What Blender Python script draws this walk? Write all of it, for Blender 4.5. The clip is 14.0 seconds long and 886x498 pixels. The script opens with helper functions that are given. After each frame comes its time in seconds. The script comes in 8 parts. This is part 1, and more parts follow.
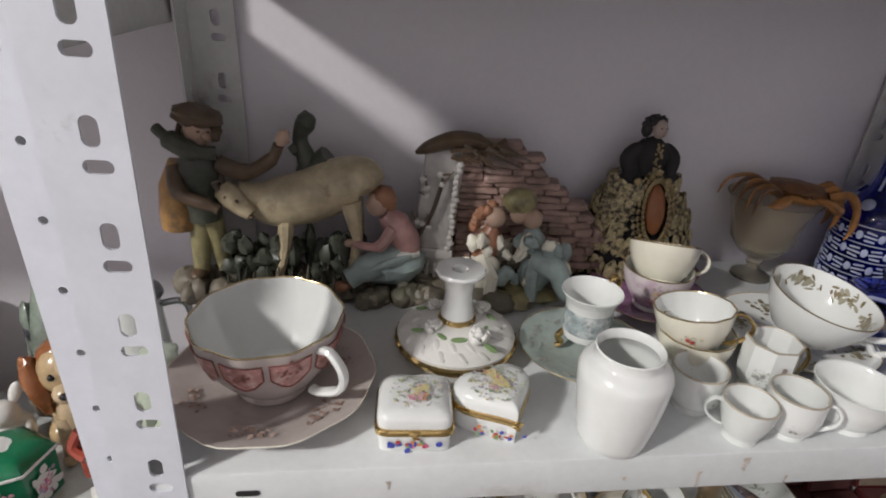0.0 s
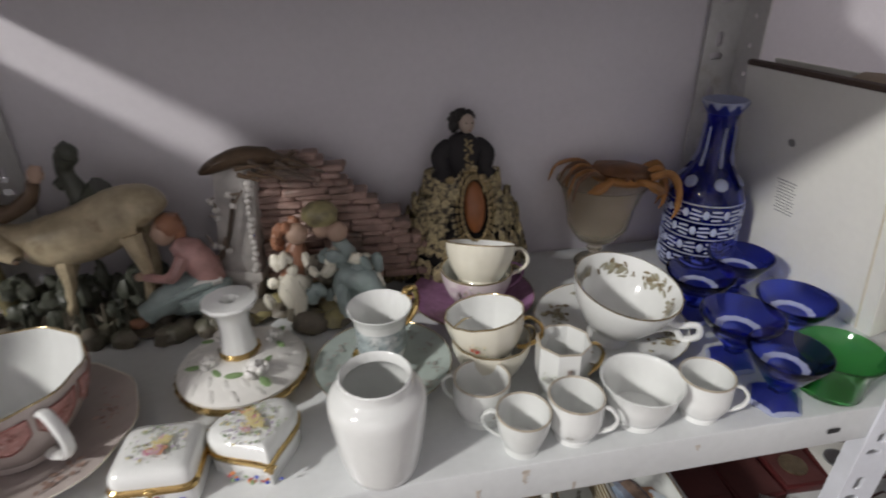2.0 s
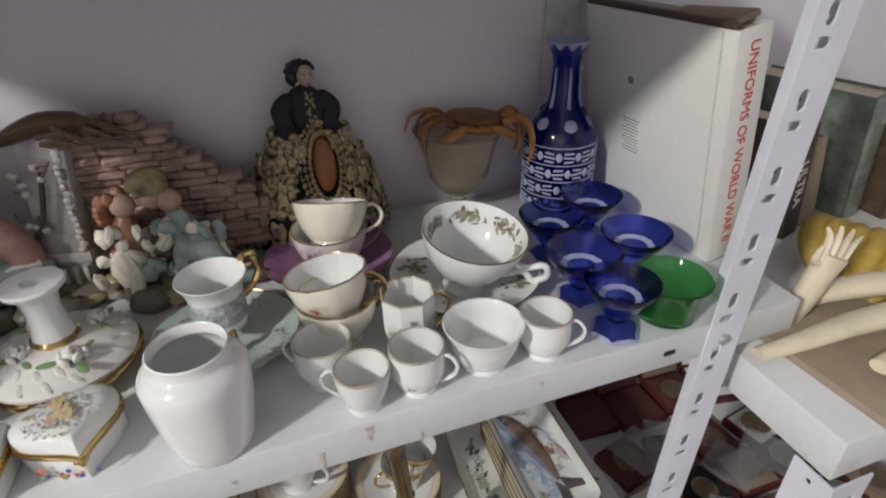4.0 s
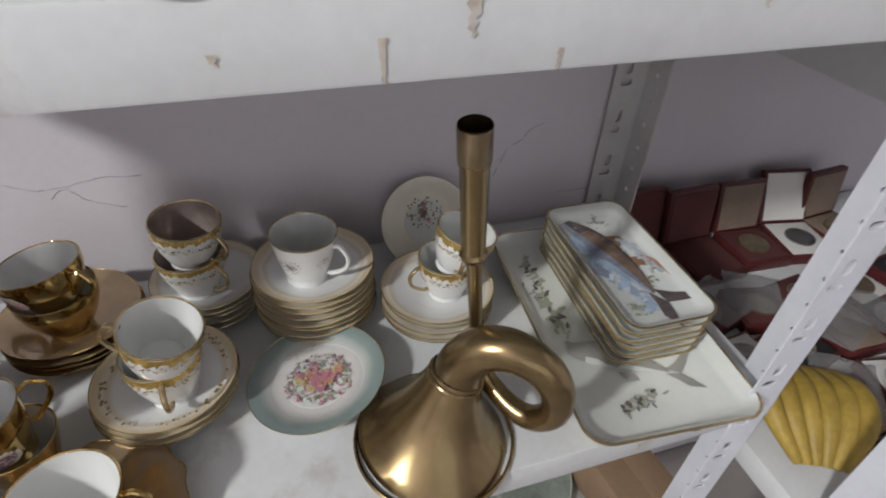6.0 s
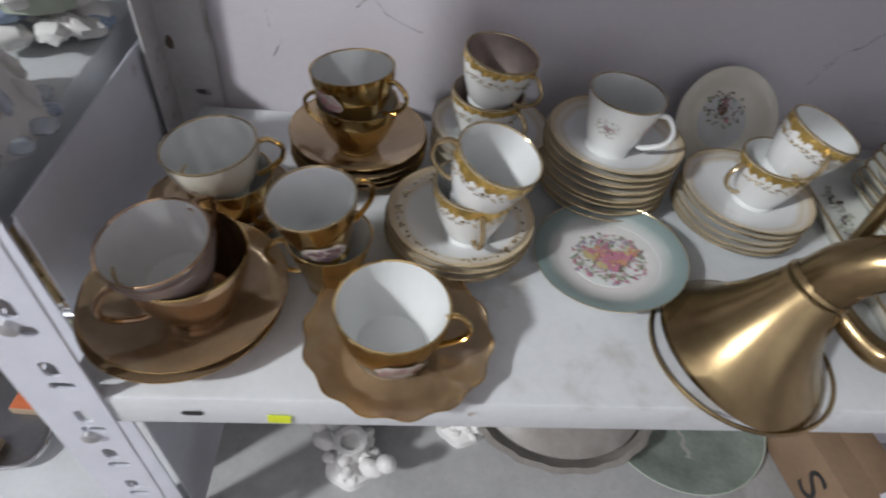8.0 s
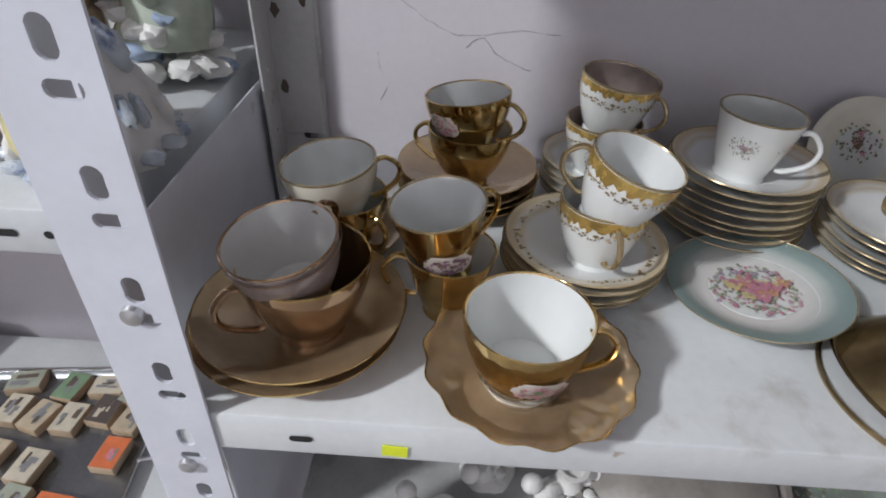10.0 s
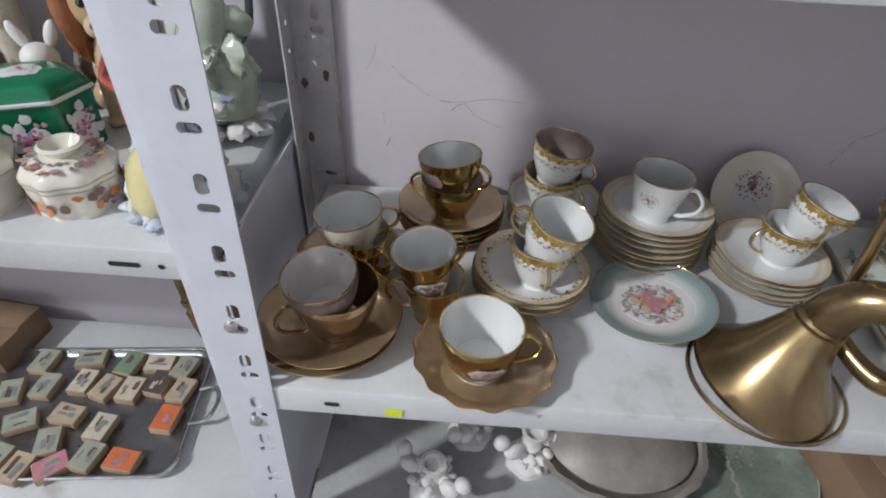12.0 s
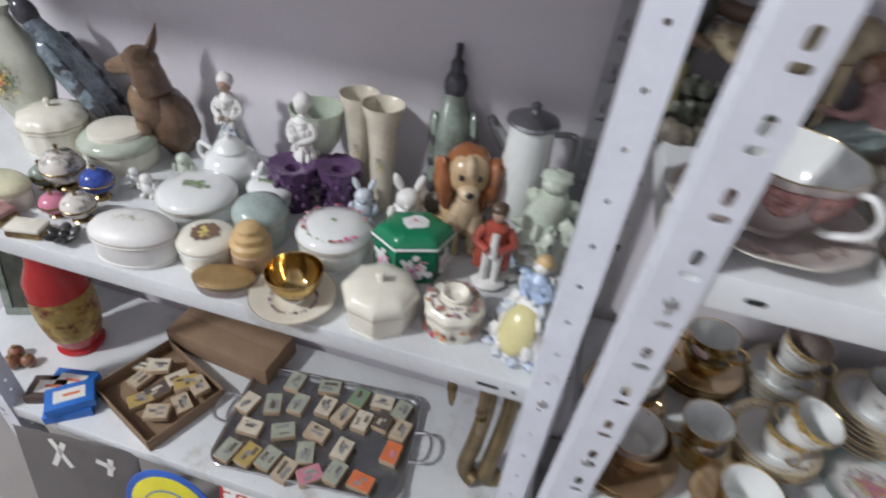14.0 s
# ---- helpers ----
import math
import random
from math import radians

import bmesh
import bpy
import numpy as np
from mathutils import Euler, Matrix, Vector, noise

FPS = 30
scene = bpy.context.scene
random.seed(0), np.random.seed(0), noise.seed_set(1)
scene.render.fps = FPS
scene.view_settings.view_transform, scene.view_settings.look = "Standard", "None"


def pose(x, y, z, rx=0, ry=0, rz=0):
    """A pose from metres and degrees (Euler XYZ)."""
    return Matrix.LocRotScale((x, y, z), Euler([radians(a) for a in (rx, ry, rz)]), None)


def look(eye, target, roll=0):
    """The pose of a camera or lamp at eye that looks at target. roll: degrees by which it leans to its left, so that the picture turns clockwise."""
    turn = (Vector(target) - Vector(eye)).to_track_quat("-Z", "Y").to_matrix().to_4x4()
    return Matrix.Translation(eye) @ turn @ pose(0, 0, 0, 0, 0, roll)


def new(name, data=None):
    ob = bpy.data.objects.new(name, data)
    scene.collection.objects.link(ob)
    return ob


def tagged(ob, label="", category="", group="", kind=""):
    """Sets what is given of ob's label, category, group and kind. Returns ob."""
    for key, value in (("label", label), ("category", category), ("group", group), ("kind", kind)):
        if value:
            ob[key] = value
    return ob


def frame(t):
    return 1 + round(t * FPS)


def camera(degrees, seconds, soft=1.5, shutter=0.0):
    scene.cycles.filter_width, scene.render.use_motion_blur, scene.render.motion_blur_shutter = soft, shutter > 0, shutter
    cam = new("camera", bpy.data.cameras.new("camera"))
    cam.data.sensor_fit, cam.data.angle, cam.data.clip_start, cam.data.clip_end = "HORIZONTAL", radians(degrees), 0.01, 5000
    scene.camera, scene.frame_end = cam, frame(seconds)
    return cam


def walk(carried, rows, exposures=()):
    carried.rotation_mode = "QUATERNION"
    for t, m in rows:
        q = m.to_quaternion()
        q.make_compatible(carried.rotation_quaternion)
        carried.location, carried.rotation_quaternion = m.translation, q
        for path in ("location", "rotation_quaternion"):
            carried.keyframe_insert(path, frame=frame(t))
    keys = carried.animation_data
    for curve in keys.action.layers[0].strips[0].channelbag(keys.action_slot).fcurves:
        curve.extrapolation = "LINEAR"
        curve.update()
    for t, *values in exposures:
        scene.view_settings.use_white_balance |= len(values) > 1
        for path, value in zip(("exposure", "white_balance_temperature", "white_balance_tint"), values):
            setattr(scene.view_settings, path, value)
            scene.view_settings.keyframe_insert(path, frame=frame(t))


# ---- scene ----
cam = camera(76.7, 14.0, 1.9, 0.4)
PATH = [
    (0, (0.121, -0.273, 1.569), (0.349, 1.508, 0.688), 3.4),
    (0.5, (0.136, -0.285, 1.578), (0.339, 1.481, 0.661), 3.3),
    (1, (0.156, -0.298, 1.586), (0.354, 1.461, 0.656), 2.7),
    (1.5, (0.222, -0.284, 1.591), (0.431, 1.479, 0.669), 0.3),
    (2, (0.285, -0.26, 1.581), (0.602, 1.488, 0.663), -1.0),
    (2.5, (0.336, -0.25, 1.575), (0.78, 1.475, 0.666), -1.5),
    (2.7, (0.351, -0.249, 1.576), (0.814, 1.467, 0.658), -2.3),
    (4.8, (0.353, -0.277, 1.527), (0.961, 1.236, 0.369), 1.8),
    (5, (0.338, -0.27, 1.489), (0.943, 1.217, 0.297), 3.0),
    (5.5, (0.317, -0.235, 1.378), (0.87, 1.25, 0.158), 3.4),
    (6, (0.312, -0.196, 1.319), (0.827, 1.282, 0.073), 2.7),
    (6.5, (0.331, -0.158, 1.296), (0.839, 1.316, 0.043), 1.4),
    (7, (0.305, -0.153, 1.276), (0.8, 1.321, 0.018), 2.6),
    (7.5, (0.216, -0.162, 1.245), (0.608, 1.301, -0.061), 7.9),
    (8, (0.15, -0.164, 1.238), (0.337, 1.199, -0.213), 8.3),
    (8.5, (0.117, -0.164, 1.245), (0.221, 1.222, -0.193), 6.4),
    (9, (0.118, -0.173, 1.191), (0.086, 1.384, -0.064), 2.5),
    (9.2, (0.11, -0.169, 1.174), (0.089, 1.405, -0.06), 3.1),
    (11.3, (0.121, -0.236, 1.239), (0.056, 1.375, 0.056), 1.9),
    (11.5, (0.123, -0.25, 1.267), (0.06, 1.338, 0.053), 2.1),
    (12, (0.129, -0.269, 1.304), (0.079, 1.273, 0.03), 2.8),
    (12.5, (0.148, -0.287, 1.34), (0.1, 1.248, 0.058), 3.2),
    (12.8, (0.133, -0.317, 1.4), (0.08, 1.229, 0.131), 4.3),
    (12.9, (0.13, -0.355, 1.425), (0.092, 1.203, 0.171), 4.2),
    (13, (0.124, -0.376, 1.448), (0.084, 1.192, 0.208), 4.8),
    (13.3, (0.079, -0.432, 1.501), (-0.099, 1.145, 0.284), 4.9),
    (13.5, (0.029, -0.453, 1.524), (-0.205, 1.124, 0.316), 5.7),
    (14, (-0.133, -0.364, 1.526), (-0.453, 1.165, 0.277), 6.7),
]
walk(cam, [(t, look(eye, target, roll)) for t, eye, target, roll in PATH], [(0.0, -0.34, 6500, 10), (2.5, -0.34, 6500, 10), (5.5, -0.26, 6400, 10), (8.5, -0.22, 6000, 10), (11.5, -0.2, 6000, 10), (12.9, -0.42, 6000, 10), (14.0, -0.38, 6000, 10)])
# world, lamps, exposure
world = bpy.data.worlds.new("shop_air")
scene.world = world
world.use_nodes = True
world.node_tree.nodes["Background"].inputs[0].default_value = (0.85, 0.83, 0.80, 1)
world.node_tree.nodes["Background"].inputs[1].default_value = 0.042


def lamp(name, place, target, size, watts, colour):
    data = bpy.data.lights.new(name, "AREA")
    data.shape, data.size, data.energy, data.color = "DISK", size, watts, colour
    ob = new(name, data)
    ob.matrix_world = look(place, target)
    return ob


KEY = Vector((-2.75, -1.80, 3.40))
lamp("key_lamp", KEY, (0.3, 0.1, 1.05), 0.32, 146, (1.0, 0.975, 0.94))
# unseen area lamp, added low across the aisle as soft fill for the shelves
fill_area = bpy.data.lights.new("window_daylight", "AREA")
fill_area.shape, fill_area.size, fill_area.size_y, fill_area.energy, fill_area.color = "RECTANGLE", 2.3, 1.3, 8.6, (1.0, 0.975, 0.965)
new("window_daylight", fill_area).matrix_world = look((0.4, -3.06, 1.6), (0.4, 0.0, 1.35))

# ---- materials ----
MATS = {}


def mat(name, colour, rough=0.5, metal=0.0, var=0.12, scale=18.0, bump=0.0, grime=None, grime_at=0.62, glass=0.0, coat=0.0, ior=1.5, fine=160.0):
    """Principled surface with colour variation at two scales, optional grime patches and relief."""
    if name in MATS:
        return MATS[name]
    m = bpy.data.materials.new(name)
    m.use_nodes = True
    nt = m.node_tree
    b = nt.nodes["Principled BSDF"]
    tc = nt.nodes.new("ShaderNodeTexCoord")
    oi = nt.nodes.new("ShaderNodeObjectInfo")
    add = nt.nodes.new("ShaderNodeVectorMath")
    add.operation = "ADD"
    nt.links.new(tc.outputs["Object"], add.inputs[0])
    nt.links.new(oi.outputs["Random"], add.inputs[1])
    n1 = nt.nodes.new("ShaderNodeTexNoise")
    n1.inputs["Scale"].default_value, n1.inputs["Detail"].default_value = scale, 6
    n2 = nt.nodes.new("ShaderNodeTexNoise")
    n2.inputs["Scale"].default_value, n2.inputs["Detail"].default_value = fine, 4
    nt.links.new(add.outputs[0], n1.inputs["Vector"])
    nt.links.new(add.outputs[0], n2.inputs["Vector"])
    mix = nt.nodes.new("ShaderNodeMath")
    mix.operation = "MULTIPLY_ADD"
    mix.inputs[1].default_value = 0.35
    nt.links.new(n2.outputs[0], mix.inputs[0])
    nt.links.new(n1.outputs[0], mix.inputs[2])
    ramp = nt.nodes.new("ShaderNodeValToRGB")
    e = ramp.color_ramp.elements
    e[0].position, e[1].position = 0.42, 0.95
    dark = [c * (1 - var) for c in colour]
    light = [min(1, c * (1 + var)) for c in colour]
    e[0].color, e[1].color = (*dark, 1), (*light, 1)
    nt.links.new(mix.outputs[0], ramp.inputs[0])
    out = ramp.outputs[0]
    if grime:
        n3 = nt.nodes.new("ShaderNodeTexNoise")
        n3.inputs["Scale"].default_value, n3.inputs["Detail"].default_value, n3.inputs["Roughness"].default_value = scale * 0.6, 9, 0.65
        nt.links.new(add.outputs[0], n3.inputs["Vector"])
        r3 = nt.nodes.new("ShaderNodeValToRGB")
        r3.color_ramp.elements[0].position, r3.color_ramp.elements[1].position = grime_at, grime_at + 0.14
        nt.links.new(n3.outputs[0], r3.inputs[0])
        mx = nt.nodes.new("ShaderNodeMixRGB")
        mx.inputs[2].default_value = (*grime, 1)
        nt.links.new(r3.outputs[0], mx.inputs[0])
        nt.links.new(out, mx.inputs[1])
        out = mx.outputs[0]
    nt.links.new(out, b.inputs["Base Color"])
    rr = nt.nodes.new("ShaderNodeMapRange")
    rr.inputs["To Min"].default_value, rr.inputs["To Max"].default_value = max(0.03, rough * 0.75), min(1, rough * 1.3)
    nt.links.new(n1.outputs[0], rr.inputs["Value"])
    nt.links.new(rr.outputs[0], b.inputs["Roughness"])
    b.inputs["Metallic"].default_value = metal
    b.inputs["IOR"].default_value = ior
    b.inputs["Transmission Weight"].default_value = glass
    b.inputs["Coat Weight"].default_value = coat
    b.inputs["Coat Roughness"].default_value = 0.08
    if bump:
        bp = nt.nodes.new("ShaderNodeBump")
        bp.inputs["Strength"].default_value, bp.inputs["Distance"].default_value = bump, 0.002
        nt.links.new(mix.outputs[0], bp.inputs["Height"])
        nt.links.new(bp.outputs[0], b.inputs["Normal"])
    MATS[name] = m
    return m


def rings(name, stops, rough=0.16):
    """Glazed colours laid in rings by distance from the object's axis."""
    if name in MATS:
        return MATS[name]
    m = mat(name, (0.8, 0.8, 0.78), rough, coat=0.3)
    nt = m.node_tree
    b = nt.nodes["Principled BSDF"]
    tc = nt.nodes.new("ShaderNodeTexCoord")
    mul = nt.nodes.new("ShaderNodeVectorMath")
    mul.operation = "MULTIPLY"
    mul.inputs[1].default_value = (1, 1, 0)
    nt.links.new(tc.outputs["Object"], mul.inputs[0])
    ln = nt.nodes.new("ShaderNodeVectorMath")
    ln.operation = "LENGTH"
    nt.links.new(mul.outputs[0], ln.inputs[0])
    nz = nt.nodes.new("ShaderNodeTexNoise")
    nz.inputs["Scale"].default_value, nz.inputs["Detail"].default_value = 40, 5
    nt.links.new(tc.outputs["Object"], nz.inputs["Vector"])
    ma = nt.nodes.new("ShaderNodeMath")
    ma.operation = "MULTIPLY_ADD"
    ma.inputs[1].default_value = 0.006
    nt.links.new(nz.outputs[0], ma.inputs[0])
    nt.links.new(ln.outputs["Value"], ma.inputs[2])
    sc = nt.nodes.new("ShaderNodeMath")
    sc.operation = "MULTIPLY"
    sc.inputs[1].default_value = 10
    nt.links.new(ma.outputs[0], sc.inputs[0])
    ramp = nt.nodes.new("ShaderNodeValToRGB")
    el = ramp.color_ramp.elements
    while len(el) < len(stops):
        el.new(0.5)
    for k, (r, c) in enumerate(stops):
        el[k].position, el[k].color = min(1, r * 10), (*c, 1)
    nt.links.new(sc.outputs[0], ramp.inputs[0])
    nt.links.new(ramp.outputs[0], b.inputs["Base Color"])
    return m


WALL = mat("wall_paint", (0.69, 0.66, 0.70), 0.75, var=0.07, scale=3, bump=0.15, grime=(0.44, 0.42, 0.44), grime_at=0.66)
STEEL = mat("white_enamelled_steel", (0.70, 0.72, 0.78), 0.33, var=0.06, scale=26, grime=(0.40, 0.37, 0.34), grime_at=0.655, bump=0.05)
SHELF = mat("white_shelf_enamel", (0.66, 0.68, 0.685), 0.36, var=0.10, scale=9, grime=(0.38, 0.345, 0.29), grime_at=0.565, bump=0.06)
GALV = mat("grey_steel", (0.42, 0.43, 0.44), 0.38, metal=0.55, var=0.18, scale=14, grime=(0.22, 0.19, 0.16), grime_at=0.63, bump=0.1)
DIRTY = mat("dirty_white_steel", (0.58, 0.575, 0.57), 0.42, var=0.15, scale=16, grime=(0.24, 0.19, 0.15), grime_at=0.60, bump=0.15)
DARK = mat("dark_gap", (0.02, 0.02, 0.02), 0.8)
SCREW = mat("zinc_screw", (0.6, 0.6, 0.6), 0.3, metal=0.9)
CHINA = mat("white_porcelain", (0.80, 0.815, 0.80), 0.10, var=0.04, coat=0.4)
CREAM = mat("cream_porcelain", (0.78, 0.75, 0.64), 0.13, var=0.06, coat=0.4)
GREYCH = mat("greyish_porcelain", (0.70, 0.72, 0.70), 0.16, var=0.08, coat=0.3)
BISQUE = mat("white_bisque", (0.76, 0.75, 0.72), 0.42, var=0.1, bump=0.2)
GOLD = mat("gilt_lustre", (0.60, 0.43, 0.18), 0.10, metal=1.0, var=0.22, scale=38, grime=(0.34, 0.22, 0.10), grime_at=0.57, bump=0.04)
COPPER = mat("copper_lustre", (0.46, 0.30, 0.17), 0.10, metal=0.85, coat=0.4, var=0.2, scale=24, grime=(0.36, 0.22, 0.13), grime_at=0.6)
GILTSAU = mat("matte_gilt_saucer", (0.42, 0.31, 0.19), 0.13, metal=0.55, coat=0.4, var=0.2, scale=22, grime=(0.33, 0.24, 0.15), grime_at=0.58)
BRASS = mat("old_brass", (0.33, 0.245, 0.125), 0.25, metal=0.95, var=0.22, scale=16, grime=(0.20, 0.135, 0.07), grime_at=0.55, bump=0.05)
FAINT = mat("worn_rim_line", (0.42, 0.37, 0.29), 0.3, var=0.3, scale=90)
RIMGOLD = mat("gold_rim", (0.50, 0.39, 0.22), 0.2, metal=0.7, var=0.2)
SAUPINK = mat("dusty_pink_glaze", (0.50, 0.44, 0.415), 0.2, var=0.1, scale=30, grime=(0.42, 0.31, 0.28), grime_at=0.66, coat=0.3)
PURPLE = mat("purple_glaze", (0.32, 0.16, 0.30), 0.16, var=0.3, scale=40, coat=0.3)
GREENGLAZE = mat("grey_green_glaze", (0.42, 0.49, 0.46), 0.16, var=0.15, scale=45, coat=0.3)
TRANSFER = mat("blue_grey_transfer", (0.36, 0.42, 0.43), 0.2, var=0.5, scale=130, grime=(0.72, 0.74, 0.73), grime_at=0.52)
LUSTRE = mat("grey_lustre", (0.40, 0.33, 0.30), 0.18, metal=0.3, var=0.3, scale=35)
BLUEG = mat("cobalt_glass", (0.09, 0.13, 0.72), 0.05, var=0.02, glass=1.0, ior=1.45)
BLUEC = mat("cut_frosted_glass", (0.55, 0.60, 0.82), 0.35, var=0.2, glass=0.4)
GREENG = mat("green_glass", (0.14, 0.58, 0.17), 0.06, var=0.02, glass=0.95, ior=1.45)
SMOKE = mat("smoked_glass", (0.86, 0.79, 0.66), 0.12, var=0.15, glass=0.88, ior=1.2)
VIOLET = mat("violet_glass", (0.17, 0.09, 0.21), 0.12, var=0.3, scale=50, glass=0.35)
CRABM = mat("orange_crab_shell", (0.34, 0.155, 0.045), 0.45, var=0.5, scale=45, bump=0.4, grime=(0.16, 0.07, 0.025), grime_at=0.55)
SKIN = mat("painted_flesh", (0.42, 0.29, 0.22), 0.5, var=0.15)
BROWN = mat("dark_brown_glaze", (0.10, 0.065, 0.04), 0.35, var=0.4, scale=40, bump=0.2)
COAT = mat("dark_green_coat", (0.055, 0.06, 0.045), 0.45, var=0.4, scale=40, bump=0.2)
OCHRE = mat("ochre_cloth_glaze", (0.40, 0.22, 0.075), 0.35, var=0.4, scale=60, grime=(0.16, 0.10, 0.05), grime_at=0.52, bump=0.15)
OLIVE = mat("olive_glaze", (0.27, 0.24, 0.12), 0.35, var=0.4, scale=60, grime=(0.12, 0.10, 0.06), grime_at=0.52, bump=0.15)
GOAT = mat("goat_hide_glaze", (0.42, 0.35, 0.23), 0.4, var=0.35, scale=55, bump=0.3, grime=(0.20, 0.15, 0.09), grime_at=0.54)
ROSE = mat("rose_blouse_glaze", (0.42, 0.24, 0.225), 0.35, var=0.3, scale=60, grime=(0.22, 0.13, 0.11), grime_at=0.54, bump=0.15)
AQUA = mat("aqua_skirt_glaze", (0.30, 0.37, 0.36), 0.35, var=0.25, scale=40, bump=0.3)
AUBURN = mat("auburn_glaze", (0.28, 0.13, 0.075), 0.4, var=0.3, scale=60, bump=0.3)
ROCK = mat("mossy_rock_glaze", (0.15, 0.13, 0.10), 0.5, var=0.5, scale=35, bump=0.6, grime=(0.09, 0.09, 0.06), grime_at=0.52)
TERRA = mat("pinkish_brick_glaze", (0.30, 0.20, 0.17), 0.45, var=0.4, scale=60, bump=0.4, grime=(0.15, 0.11, 0.09), grime_at=0.53)
PLASTER = mat("pale_pillar_glaze", (0.42, 0.40, 0.38), 0.45, var=0.25, scale=50, bump=0.4)
TWIG = mat("twig_glaze", (0.12, 0.09, 0.07), 0.5, var=0.4)
LACE = mat("gold_black_lace", (0.42, 0.35, 0.20), 0.5, metal=0.2, var=0.35, scale=300, fine=700, grime=(0.025, 0.02, 0.02), grime_at=0.47, bump=0.5)
BLACKC = mat("black_velvet", (0.018, 0.016, 0.018), 0.8, var=0.3, scale=60)
AMBERC = mat("amber_panel", (0.25, 0.09, 0.03), 0.4, var=0.3)
HAIR = mat("black_hair", (0.012, 0.01, 0.01), 0.45)
PAPER = mat("book_jacket_white", (0.74, 0.74, 0.70), 0.45, var=0.05, scale=10, grime=(0.62, 0.59, 0.52), grime_at=0.66)
PAGES = mat("page_edges", (0.62, 0.57, 0.46), 0.85, var=0.15, scale=120)
RED = mat("red_ink", (0.55, 0.045, 0.035), 0.5)
BLACK = mat("black_ink", (0.03, 0.03, 0.03), 0.5)
INKGREY = mat("grey_ink", (0.25, 0.25, 0.25), 0.6)
BROWNC = mat("dark_book_cloth", (0.07, 0.045, 0.035), 0.6, var=0.2)
CARD = mat("brown_cardboard", (0.25, 0.165, 0.10), 0.85, var=0.15, scale=20, bump=0.15)
TANBOARD = mat("tan_packing_board", (0.34, 0.27, 0.20), 0.8, var=0.2, scale=15, bump=0.2, grime=(0.2, 0.15, 0.1), grime_at=0.6)
IVORY = mat("carved_ivory_coloured_wood", (0.74, 0.66, 0.49), 0.42, var=0.12, scale=25, bump=0.15)
YELLOW = mat("carved_yellow_wood", (0.42, 0.29, 0.055), 0.5, var=0.25, scale=40, bump=0.3)
REDLE = mat("dark_red_leatherette", (0.09, 0.016, 0.016), 0.45, var=0.25, scale=40, bump=0.15)
MAROON = mat("maroon_felt", (0.10, 0.03, 0.028), 0.85, var=0.2)
BEIGEF = mat("beige_felt", (0.24, 0.185, 0.14), 0.85, var=0.2)
BRONZE = mat("bronze_medal", (0.30, 0.24, 0.16), 0.35, metal=0.8, var=0.3, scale=90, bump=0.6)
SILVERM = mat("dull_silver_medal", (0.42, 0.41, 0.39), 0.32, metal=0.85, var=0.3, scale=90, bump=0.6)
CELLO = mat("cellophane", (0.86, 0.86, 0.86), 0.12, glass=0.85, ior=1.1, var=0.05)
TRAYM = mat("tarnished_steel_tray", (0.30, 0.31, 0.32), 0.28, metal=0.9, var=0.2, scale=12)
TRAYRIM = mat("polished_tray_rim", (0.62, 0.62, 0.62), 0.2, metal=0.95, var=0.2, scale=60)
DARKGREEN = mat("emerald_enamel", (0.012, 0.20, 0.09), 0.2, var=0.2, scale=30, coat=0.3)
BLUE = mat("delft_blue_glaze", (0.60, 0.65, 0.70), 0.2, var=0.12, scale=110, grime=(0.10, 0.16, 0.38), grime_at=0.53)
PACKBLUE = mat("blue_carton", (0.03, 0.16, 0.55), 0.4, var=0.15)
FURB = mat("brown_dog_glaze", (0.12, 0.07, 0.04), 0.25, var=0.45, scale=25, bump=0.2, coat=0.3)
FURT = mat("tan_dog_glaze", (0.50, 0.36, 0.20), 0.25, var=0.3, scale=25, coat=0.3)
FURR = mat("russet_ear_glaze", (0.30, 0.11, 0.04), 0.25, var=0.3, scale=25, coat=0.3)
BIRDB = mat("slate_blue_feather_glaze", (0.20, 0.25, 0.29), 0.2, var=0.5, scale=60, grime=(0.06, 0.07, 0.08), grime_at=0.50, coat=0.3)
BIRDG = mat("grey_green_feather_glaze", (0.20, 0.24, 0.20), 0.2, var=0.5, scale=30, coat=0.3)
REDV = mat("red_lacquer_vase", (0.42, 0.02, 0.02), 0.2, var=0.15, coat=0.3)
PATT = mat("gilded_pattern_band", (0.42, 0.30, 0.09), 0.35, metal=0.4, var=0.3, scale=60, grime=(0.16, 0.03, 0.02), grime_at=0.5)
REDCOAT = mat("red_coat_glaze", (0.36, 0.075, 0.05), 0.25, var=0.3, scale=50, grime=(0.10, 0.035, 0.03), grime_at=0.53)
LEMON = mat("lemon_dress_glaze", (0.66, 0.60, 0.30), 0.25, var=0.12)
SKYB = mat("pale_blue_glaze", (0.42, 0.52, 0.68), 0.25, var=0.25, scale=60)
CELADON = mat("celadon_glaze", (0.50, 0.56, 0.46), 0.15, var=0.15, scale=30, coat=0.3)
SIGNY = mat("yellow_sign_enamel", (0.72, 0.66, 0.04), 0.3)
SIGNB = mat("blue_sign_enamel", (0.04, 0.12, 0.48), 0.3)
SIGNG = mat("grey_sign_enamel", (0.13, 0.12, 0.115), 0.4, var=0.15)
SIGNW = mat("white_sign_enamel", (0.76, 0.75, 0.70), 0.35, var=0.06)
NEON = mat("neon_sticker", (0.78, 0.86, 0.03), 0.6)
WOODF = mat("shop_floor_tiles", (0.30, 0.28, 0.26), 0.45, var=0.15, scale=4, bump=0.1)
PLAST = mat("ceiling_white", (0.75, 0.75, 0.75), 0.8, var=0.05)
